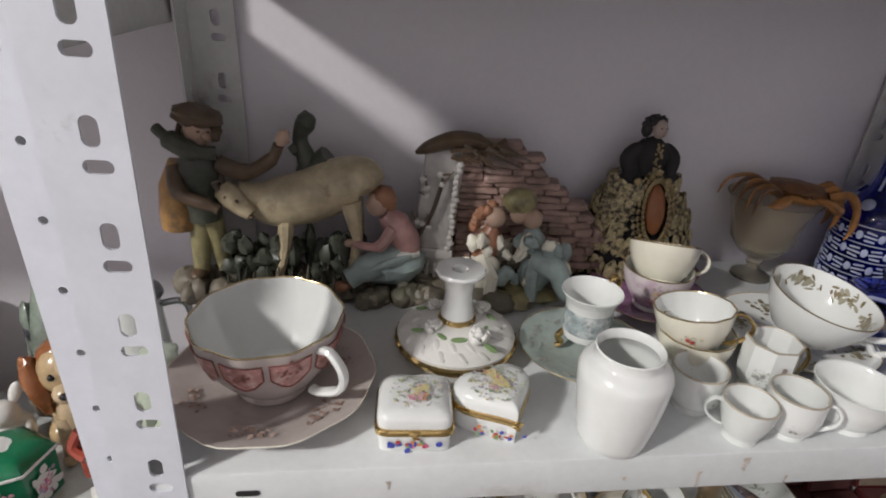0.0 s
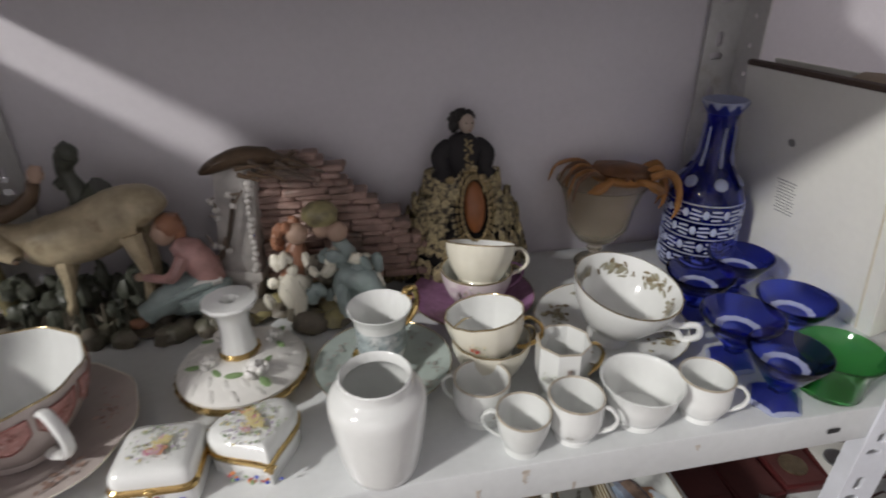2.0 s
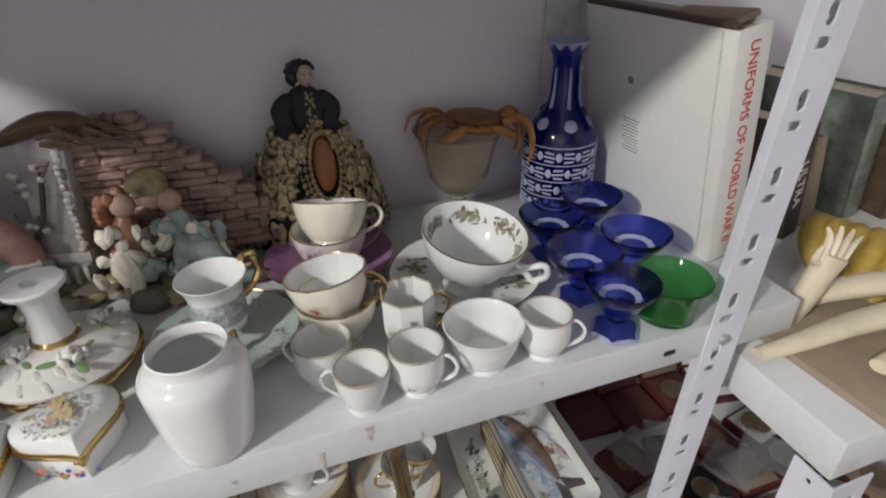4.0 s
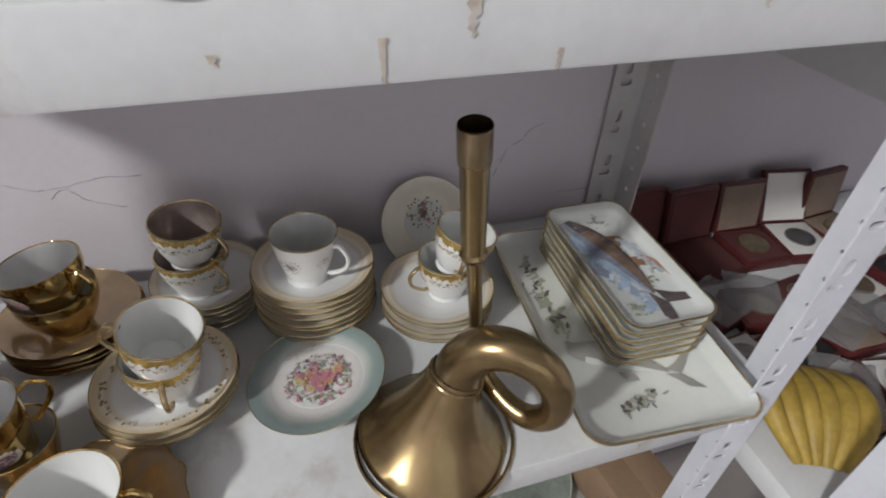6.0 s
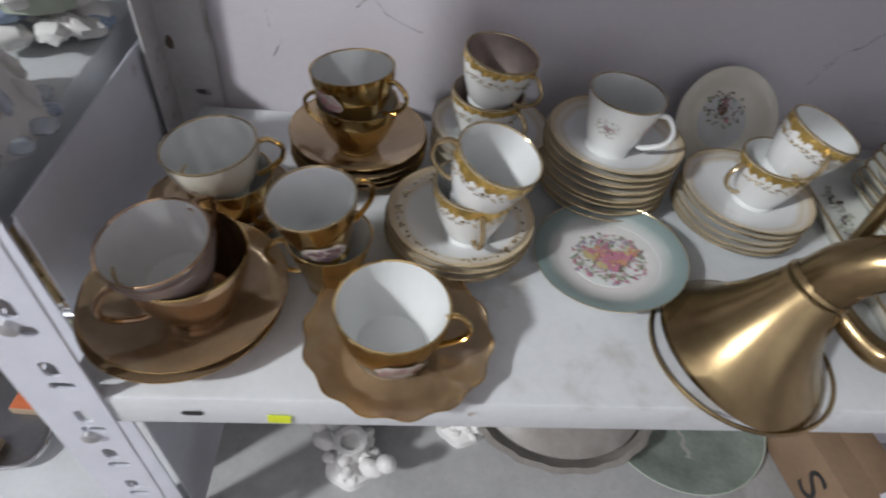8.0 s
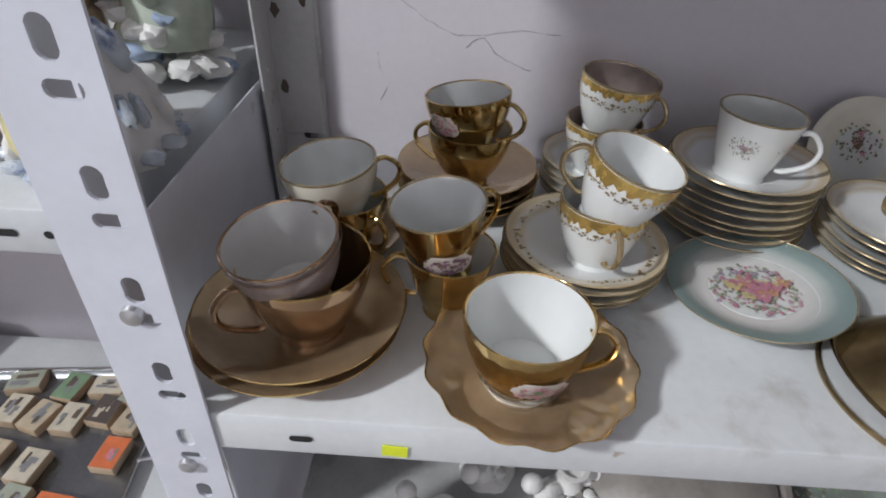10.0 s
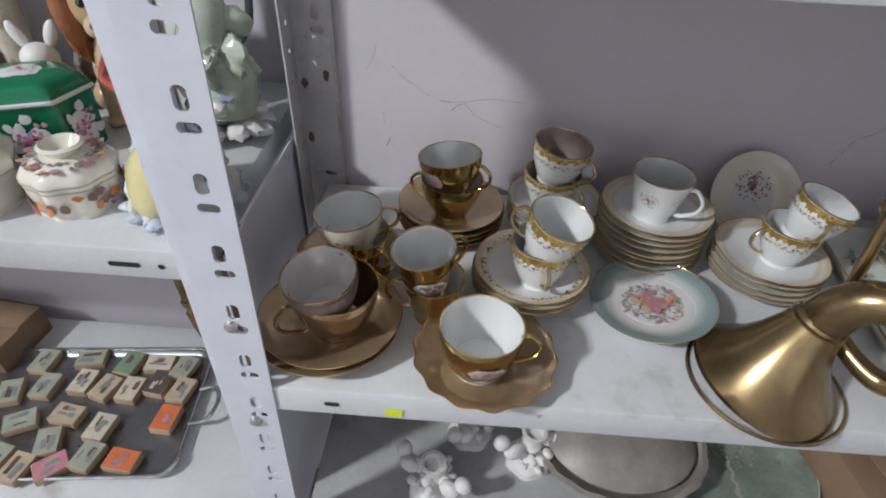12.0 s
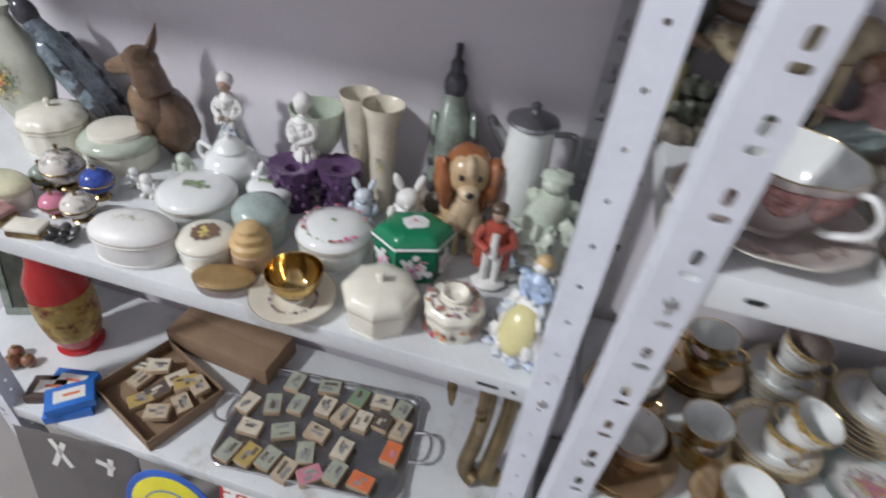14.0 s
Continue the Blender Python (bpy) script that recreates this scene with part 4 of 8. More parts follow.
cup(0.0195, 0.034, (GREYCH, FAINT, CHINA, GREYCH), pose(0.390, 0.017, Z), "small white demitasse cup with a gilt line", "bowl", 0.012, 158, 0.010, 0.0018, group=GRP, name="demitasse_cup")
cup(0.0200, 0.038, (CHINA, FAINT, CHINA, CHINA), pose(0.430, 0.021, Z), "small white demitasse cup with grey sprig", "tub", 0.013, -35, 0.010, 0.0020, group=GRP, decor=[(bouquet(0.005, 5, (8, 7), (8,), 9), -120, 0.016, PFL)], name="demitasse_cup")
cup(0.0215, 0.050, (CHINA, FAINT, CHINA, CHINA), pose(0.438, 0.068, Z, 0, 0, 15), "faceted white demitasse cup with gilt panels", "tub", 0.016, -20, 0.012, 0.0020, GOLD, faces=8, seg=48, name="demitasse_cup", group=GRP, decor=[([(0, 0.002 * k, 0.0024, 0) for k in range(-5, 6)], -112, 0.026, [LUSTRE]), (bouquet(0.010, 8, (8, 8, 4), (8, 10), 34), -60, 0.024, PFL), (bouquet(0.008, 9, (8, 8, 4), (8, 10), 20), -150, 0.024, PFL)])
cup(0.0200, 0.038, (CHINA, FAINT, CHINA, CHINA), pose(0.532, 0.022, Z), "small white demitasse cup with plain handle", "tub", 0.013, -35, 0.010, 0.0020, group=GRP, name="demitasse_cup")
cup(0.0305, 0.037, (CHINA, GREYCH, CHINA, CHINA), pose(0.484, 0.028, Z), "plain white porcelain sugar bowl with rolled rim", "bell", 0.017, handle=False, name="sugar_bowl")
saucer(0.0685, (CHINA, CHINA, RIMGOLD), pose(0.508, 0.127, Z), "white saucer with gold-brown leaf sprays", 0.018, decor=(sprays(0.050, 6, 30, 0.0034, (0, 1), 7), [mat("bronze_leaf_print", (0.24, 0.19, 0.11), 0.35, var=0.3), mat("sage_leaf_print", (0.36, 0.34, 0.25), 0.35, var=0.2)]))


def tall_cup():
    t = thing("large_teacup", "wide white teacup with gold leaf sprays, tilted on its saucer", "cup", pose(0.505, 0.122, Z + 0.0055, 9, 7, 0))
    part("body", lathe([(0, 0.003, 0), (0.016, 0.002, 0), (0.018, 0, 0), (0.0195, 0.001, 0), (0.015, 0.007, 0), (0.016, 0.010, 0), (0.030, 0.022, 0), (0.0405, 0.040, 0), (0.0455, 0.055, 0), (0.0461, 0.0592, 1), (0.0462, 0.060, 1), (0.0450, 0.060, 0), (0.0385, 0.040, 0), (0.028, 0.024, 0), (0.012, 0.014, 0), (0, 0.013, 0)], 48), [CHINA, RIMGOLD], t)
    part("handle", sweep(spline([(0.036, 0, 0.036), (0.050, 0, 0.036), (0.064, 0, 0.042), (0.068, 0, 0.032), (0.058, 0, 0.024), (0.050, 0, 0.030), (0.044, 0, 0.030), (0.034, 0, 0.024), (0.026, 0, 0.020)], 5), 0.003, 8), CHINA, t, at=pose(0, 0, 0, 0, 0, -32))

    def inner(u, v):
        q = math.hypot(u, v)
        z = 0.040 + (q - 0.0385) / 0.006 * 0.020
        return (u, v, z), (-u, -v, 0.010)
    part("painted_decoration", petals([s for s in sprays(0.0405, 7, 26, 0.0042, (7, 8, 8), 9, 0.06) if 0.0385 < math.hypot(s[0], s[1]) < 0.0440], inner, 0.0005, slim=True), [*PFL[:7], mat("bronze_leaf_print", (0.24, 0.19, 0.11), 0.35, var=0.3), mat("sage_leaf_print", (0.36, 0.34, 0.25), 0.35, var=0.2)], t)


tall_cup()


def decanter(x, y):
    t = thing("decanter", "cobalt blue cut-glass decanter without stopper", "decanter", pose(x, y, Z))
    prof = [(0, 0.003), (0.030, 0.0), (0.036, 0.002), (0.0385, 0.02), (0.039, 0.075), (0.037, 0.088), (0.028, 0.104), (0.018, 0.118), (0.0145, 0.130), (0.0135, 0.160), (0.0155, 0.170), (0.0215, 0.181), (0.0205, 0.182), (0.0135, 0.170), (0.0115, 0.160), (0.0125, 0.130), (0.015, 0.119), (0.026, 0.103), (0.034, 0.086), (0.0355, 0.02), (0, 0.012)]
    part("body", lathe([(*p, 0) for p in prof], 40, faces=0), BLUEG, t)
    b = bmesh.new()
    cut = random.Random(12)
    for k in range(12):
        a = 2 * math.pi * k / 12
        for j in range(4):
            z = 0.010 + j * 0.0185
            w = a + (0.26 if j % 2 else 0)
            for m, dz in enumerate((0.002, 0.0065, 0.011)):
                merge(b, block(0.0014, 0.013 - 0.003 * abs(m - 1), 0.0022, 0.0007, pose(0.0390 * math.cos(w), 0.0390 * math.sin(w), z + dz, cut.uniform(-9, 9), 0, math.degrees(w))))
            ell(b, (0.0392 * math.cos(w + 0.26), 0.0392 * math.sin(w + 0.26), z + 0.008), (0.0012, 0.0034, 0.0048), 0, (0, 0, math.degrees(w + 0.26)), 0, 10, 7)
    for z in (0.008, 0.0265, 0.045, 0.0635, 0.0825):
        merge(b, lathe([(0.0388, z), (0.0396, z + 0.0007), (0.0388, z + 0.0014)], 40))
    for k in range(6):
        a = 2 * math.pi * (k + 0.3) / 6
        ell(b, (0.0290 * math.cos(a), 0.0290 * math.sin(a), 0.1035), (0.0016, 0.0070, 0.0070), 0, (0, -38, math.degrees(a)), 0, 12, 8)
        sweep([(0.0185 * math.cos(a), 0.0185 * math.sin(a), 0.118), (0.0152 * math.cos(a), 0.0152 * math.sin(a), 0.134), (0.0146 * math.cos(a), 0.0146 * math.sin(a), 0.158)], [0.0030, 0.0024, 0.0016], 6, bm=b, flat=0.4)
    merge(b, lathe([(0.0150, 0.1705), (0.0220, 0.1805), (0.0222, 0.1835), (0.0206, 0.1840), (0.0140, 0.1720)], 40, 10, 0.05))
    part("cut_pattern", b, BLUEC, t, "frosted cut bands")
    f = bmesh.new()
    for k in range(6):
        a = 2 * math.pi * k / 6
        sweep([(0.033 * math.cos(a), 0.033 * math.sin(a), 0.097), (0.0155 * math.cos(a), 0.0155 * math.sin(a), 0.124), (0.0142 * math.cos(a), 0.0142 * math.sin(a), 0.158)], [0.004, 0.003, 0.002], 6, bm=f, flat=0.4)
    part("neck_flute", f, BLUEG, t)
    return t


decanter(0.664, 0.240)


def salt(x, y, r, ang, tilt=0):
    t = thing("salt_cellar", "cobalt blue glass salt cellar on a faceted foot", "salt cellar", pose(x, y, Z, tilt, 0, ang), "blue glass salt cellars")
    part("bowl", lathe([(0, 0.020), (0.012, 0.021), (r * 0.62, 0.030), (r * 0.80, 0.038), (r * 0.98, 0.0465), (r, 0.049), (r * 0.97, 0.0492), (r * 0.74, 0.040), (r * 0.55, 0.034), (0, 0.030)], 36), BLUEG, t)
    part("cut_ring", lathe([(r * 0.40, 0.0325), (r * 0.56, 0.0345), (r * 0.57, 0.0352), (r * 0.40, 0.0335)], 24, 12, 0.06), BLUEC, t, "frosted cut ring")
    part("foot", lathe([(0, 0.001), (0.015, 0.0), (0.0195, 0.003), (0.0165, 0.007), (0.008, 0.013), (0.009, 0.018), (0.012, 0.0215), (0, 0.0215)], 24, faces=6), BLUEG, t)
    part("stand", lathe([(0.0, 0.0002), (0.0205, 0.0002), (0.0215, 0.0015), (0.018, 0.004), (0.0, 0.004)], 24, 6, 0.14), BLUEC, t)


for q in ((0.602, 0.142, 0.031, 10), (0.660, 0.165, 0.031, 40), (0.655, 0.085, 0.0315, 25), (0.594, 0.072, 0.033, 0), (0.597, 0.022, 0.0295, 50)):
    salt(*q)
gb = thing("glass_bowl", "small transparent green glass bowl", "bowl", pose(0.648, 0.026, Z))
part("body", lathe([(0, 0.002), (0.020, 0.0), (0.024, 0.003), (0.0255, 0.022), (0.028, 0.030), (0.0325, 0.038), (0.0315, 0.039), (0.0265, 0.031), (0.0235, 0.021), (0.021, 0.006), (0, 0.005)], 44), GREENG, gb)

gl = thing("glass_goblet", "smoky glass dessert goblet on a short stem", "goblet", pose(0.555, 0.265, Z))
part("bowl", lathe([(0, 0.024), (0.010, 0.025), (0.022, 0.032), (0.033, 0.048), (0.037, 0.070), (0.043, 0.090), (0.0485, 0.099), (0.0475, 0.0995), (0.041, 0.090), (0.035, 0.070), (0.030, 0.048), (0.018, 0.034), (0, 0.030)], 44), SMOKE, gl)
part("foot", lathe([(0, 0.0), (0.022, 0.0), (0.021, 0.003), (0.008, 0.008), (0.006, 0.014), (0.009, 0.018), (0.006, 0.022), (0.010, 0.026), (0, 0.026)], 32), SMOKE, gl)


def crab():
    """A dried crab: dark shell above, orange belly and legs draped over the goblet's rim."""
    b = bmesh.new()
    ell(b, (0.012, 0, 0.006), (0.034, 0.023, 0.0085), 1, (0, 4, 0), 0.16, 22, 12)
    ell(b, (0.012, -0.002, -0.001), (0.032, 0.023, 0.008), 0, (0, 4, 0), 0.12, 20, 10)
    rnd = random.Random(3)
    for k in range(6):
        y0 = -0.016 + 0.006 * k
        reach, drop = rnd.uniform(0.030, 0.042), rnd.uniform(0.006, 0.026)
        sweep(spline([(-0.014, y0, 0.002), (-0.030, y0 * 1.5, 0.011), (-0.018 - reach * 0.8, y0 * 1.9, 0.004), (-0.016 - reach, y0 * 2.1, -drop)], 4), [0.0030] * 4 + [0.0024] * 4 + [0.0016] * 3 + [0.0010, 0.0006], 7, 0 if k % 2 else 1, b)
    for y0, far in ((-0.018, 1.0), (-0.006, 0.9), (0.008, 1.0)):
        sweep(spline([(0.036, y0, 0.004), (0.052 * far, y0 * 1.3, 0.010), (0.063 * far, y0 * 1.5, -0.004), (0.065 * far, y0 * 1.6, -0.026 * far), (0.061 * far, y0 * 1.6, -0.038 * far)], 4), [0.0042] * 4 + [0.0046] * 4 + [0.0036] * 4 + [0.0028, 0.0022, 0.0015, 0.0010, 0.0006], 8, 0, b)
    for x0, s in ((-0.006, -1), (0.022, 1)):
        sweep(spline([(x0, -0.017, 0.0), (x0 + 0.008 * s, -0.029, 0.001), (x0 + 0.020 * s, -0.031, -0.005), (x0 + 0.026 * s, -0.027, -0.008)], 4), [0.0040] * 5 + [0.0056] * 4 + [0.0036, 0.0026, 0.0018, 0.0010], 8, 0, b)
    for x0 in (0.008, 0.016):
        ell(b, (x0, -0.024, 0.004), 0.0022, 1, u=8, v=6)
    ob = obj("dried_crab", b, [CRABM, mat("brown_crab_shell", (0.15, 0.065, 0.025), 0.4, var=0.5, scale=60, bump=0.5)], at=pose(0.560, 0.258, Z + 0.1055, 0, 2, -6))
    tagged(ob, "dried orange-brown crab resting on a goblet", "crab")


crab()


# -- figurines on the upper shelf
def herders():
    b = bmesh.new()
    M = [SKIN, COAT, OCHRE, OLIVE, GOAT, ROSE, AQUA, AUBURN, ROCK, BROWN, TWIG, BISQUE]
    rnd = random.Random(5)
    for k in range(60):
        x = -0.065 + 0.235 * k / 59
        ell(b, (x, rnd.uniform(-0.034, 0.026), 0.006), (rnd.uniform(0.008, 0.015), rnd.uniform(0.008, 0.014), rnd.uniform(0.006, 0.014)), 8, (rnd.uniform(-20, 20), rnd.uniform(-20, 20), rnd.uniform(0, 90)), 0.3, 10, 7, k)
    for k in range(46):
        ell(b, (-0.03 + rnd.uniform(0, 0.13), 0.004 + rnd.uniform(-0.012, 0.02), 0.022 + rnd.uniform(-0.008, 0.030)), (rnd.uniform(0.005, 0.011), rnd.uniform(0.005, 0.011), rnd.uniform(0.008, 0.016)), 1, rough=0.45, u=9, v=7, seed=k)
    for k in range(40):
        x, y = rnd.uniform(-0.02, 0.10), rnd.uniform(-0.03, 0.0)
        sweep([(x, y, 0.010), (x + rnd.uniform(-0.006, 0.006), y, 0.010 + rnd.uniform(0.010, 0.026))], [0.0022, 0.0005], 5, 1 if k % 3 else 8, b)
    # standing herder
    sweep([(-0.048, -0.004, 0.018), (-0.046, -0.002, 0.045), (-0.042, 0, 0.078)], [0.007, 0.009, 0.012], 10, 3, b)
    sweep([(-0.028, 0.004, 0.018), (-0.032, 0.004, 0.045), (-0.036, 0, 0.078)], [0.007, 0.009, 0.012], 10, 3, b)
    ell(b, (-0.049, -0.008, 0.018), (0.008, 0.013, 0.006), 9)
    sweep([(-0.040, 0, 0.072), (-0.040, 0, 0.095), (-0.038, -0.001, 0.122), (-0.036, -0.002, 0.137)], [0.016, 0.017, 0.020, 0.012], 12, 1, b)
    sweep([(-0.055, 0.0, 0.126), (-0.060, -0.003, 0.104), (-0.061, -0.004, 0.080), (-0.062, -0.004, 0.064)], [0.009, 0.014, 0.016, 0.015], 12, 2, b)
    sweep(spline([(-0.020, -0.004, 0.126), (0.004, -0.008, 0.120), (0.026, -0.008, 0.132), (0.034, -0.010, 0.146)], 4), [0.008] * 5 + [0.0065] * 4 + [0.005] * 4, 9, 9, b)
    ell(b, (0.038, -0.010, 0.152), (0.006, 0.004, 0.008), 0, (0, 25, 0), 0.3)
    sweep(spline([(-0.056, -0.008, 0.122), (-0.050, -0.022, 0.104), (-0.026, -0.028, 0.096), (-0.016, -0.030, 0.092)], 4), [0.008] * 5 + [0.006] * 4 + [0.0045] * 4, 9, 9, b)
    ell(b, (-0.034, -0.004, 0.154), (0.012, 0.012, 0.015), 0)
    ell(b, (-0.026, -0.012, 0.152), (0.004, 0.004, 0.004), 0)
    ell(b, (-0.034, -0.003, 0.167), (0.0205, 0.018, 0.010), 9, (0, 10, 0), 0.25, 18, 10)
    for k in range(26):
        a = rnd.uniform(0, 6.28)
        ell(b, (-0.036 + 0.015 * math.cos(a), 0.004 + 0.012 * math.sin(a), 0.157 + rnd.uniform(-0.008, 0.010)), (0.005, 0.005, 0.006), 9, rough=0.4, u=8, v=6, seed=k)
    for sx in (-0.030, -0.022):
        ell(b, (sx, -0.0150, 0.156), (0.0018, 0.0010, 0.0012), 9, u=6, v=5)
    ell(b, (-0.026, -0.0145, 0.1475), (0.0030, 0.0008, 0.0008), 9, u=6, v=5)
    ell(b, (-0.040, 0.004, 0.156), (0.011, 0.011, 0.013), 10, rough=0.3)
    sweep(spline([(-0.068, -0.006, 0.156), (-0.056, -0.012, 0.148), (-0.036, -0.018, 0.140), (-0.018, -0.014, 0.138)], 4), [0.005] * 4 + [0.009] * 5 + [0.006] * 4, 8, 1, b)
    # goat
    sweep(spline([(0.006, 0, 0.092), (0.026, 0, 0.090), (0.056, 0.002, 0.096), (0.084, 0.004, 0.108), (0.104, 0.004, 0.112), (0.112, 0.004, 0.104)], 5), [0.014, 0.016, 0.018, 0.020, 0.0215, 0.0225, 0.023, 0.0235, 0.024, 0.0245, 0.025, 0.025, 0.025, 0.025, 0.025, 0.0245, 0.024, 0.0235, 0.023, 0.0225, 0.022, 0.021, 0.019, 0.017, 0.014, 0.010], 18, 4, b)
    sweep(spline([(0.026, -0.002, 0.094), (0.008, -0.006, 0.097), (-0.006, -0.010, 0.102)], 4), [0.018, 0.0165, 0.015, 0.014, 0.013, 0.012, 0.0115, 0.011, 0.010], 12, 4, b)
    sweep([(-0.016, -0.014, 0.106), (-0.006, -0.018, 0.098), (0.004, -0.022, 0.090), (0.009, -0.024, 0.086)], [0.0095, 0.011, 0.008, 0.0055], 12, 4, b)
    ell(b, (0.009, -0.026, 0.085), (0.0035, 0.003, 0.0025), 9, u=8, v=6)
    for sx in (-0.011, -0.001):
        ell(b, (sx, -0.029 - 0.3 * sx, 0.100 - 0.2 * sx), 0.0018, 9, u=8, v=6)
    for s in (-1, 1):
        sweep([(-0.016, -0.014 + 0.006 * s, 0.104), (-0.020, -0.014 + 0.010 * s, 0.114), (-0.014, -0.014 + 0.012 * s, 0.118)], [0.003, 0.0025, 0.001], 6, 10, b)
        sweep([(0.036, 0.009 * s, 0.080), (0.030 - 0.004 * s, 0.010 * s, 0.050), (0.020 - 0.006 * s, 0.010 * s, 0.018)], [0.009, 0.005, 0.004], 8, 4, b)
        sweep([(0.094, 0.010 * s, 0.096), (0.100, 0.011 * s, 0.060), (0.094, 0.011 * s, 0.020)], [0.010, 0.005, 0.004], 8, 4, b)
    sweep([(0.106, 0.004, 0.112), (0.112, 0.004, 0.105)], [0.005, 0.002], 7, 10, b)
    # tree stump behind
    sweep(spline([(0.050, 0.014, 0.10), (0.054, 0.014, 0.122), (0.048, 0.014, 0.146), (0.054, 0.012, 0.160)], 4), [0.014, 0.013, 0.012, 0.011, 0.009, 0.009, 0.008, 0.007, 0.007, 0.007, 0.008, 0.009, 0.009], 9, 1, b)
    ell(b, (0.055, 0.012, 0.162), (0.008, 0.007, 0.009), 1, rough=0.3)
    sweep([(0.056, 0.014, 0.116), (0.074, 0.012, 0.130)], [0.011, 0.012], 9, 1, b)
    sweep([(0.048, 0.014, 0.140), (0.040, 0.012, 0.134)], [0.006, 0.005], 7, 1, b)
    # kneeling milkmaid
    ell(b, (0.135, -0.004, 0.030), (0.030, 0.022, 0.016), 6, (0, -12, 8), 0.25, 16, 10)
    sweep(spline([(0.140, -0.004, 0.036), (0.118, -0.014, 0.036), (0.092, -0.022, 0.022)], 5), [0.017] * 4 + [0.013] * 4 + [0.010] * 3, 10, 6, b)
    ell(b, (0.086, -0.025, 0.016), (0.009, 0.006, 0.005), 7)
    for k in range(9):
        dy = -0.020 + 0.004 * k
        sweep(spline([(0.150 - 0.001 * k, dy * 0.7, 0.044), (0.128, dy - 0.006, 0.042 - 0.0012 * k), (0.098 + 0.002 * k, dy * 0.9 - 0.008, 0.026 - 0.0012 * k)], 4), [0.0030, 0.0034, 0.0036, 0.0036, 0.0034, 0.0032, 0.0030, 0.0026, 0.0018], 7, 6, b)
    sweep(spline([(0.128, -0.016, 0.044), (0.142, -0.016, 0.045), (0.156, -0.006, 0.044)], 4), 0.0042, 8, 11, b)
    sweep([(0.146, 0, 0.038), (0.144, -0.001, 0.056), (0.134, -0.003, 0.074), (0.124, -0.004, 0.083)], [0.014, 0.015, 0.014, 0.007], 12, 5, b)
    sweep(spline([(0.132, -0.014, 0.072), (0.120, -0.020, 0.056), (0.098, -0.014, 0.056)], 4), [0.006] * 5 + [0.004] * 4, 8, 5, b)
    ell(b, (0.093, -0.013, 0.056), (0.005, 0.004, 0.004), 0)
    ell(b, (0.118, -0.005, 0.093), (0.010, 0.010, 0.012), 0)
    ell(b, (0.110, -0.006, 0.092), (0.003, 0.003, 0.003), 0)
    ell(b, (0.123, -0.003, 0.099), (0.012, 0.012, 0.011), 7, rough=0.25)
    ell(b, (0.128, 0.0, 0.092), (0.007, 0.008, 0.009), 7, rough=0.25)
    tagged(obj("porcelain_figurine", b, M, at=pose(-0.004, 0.243, ZB1, 0, 0, -3) @ Matrix.Diagonal((1.05, 1.0, 1.05, 1))), "painted porcelain group of a herder, a goat and a milkmaid", "figurine")


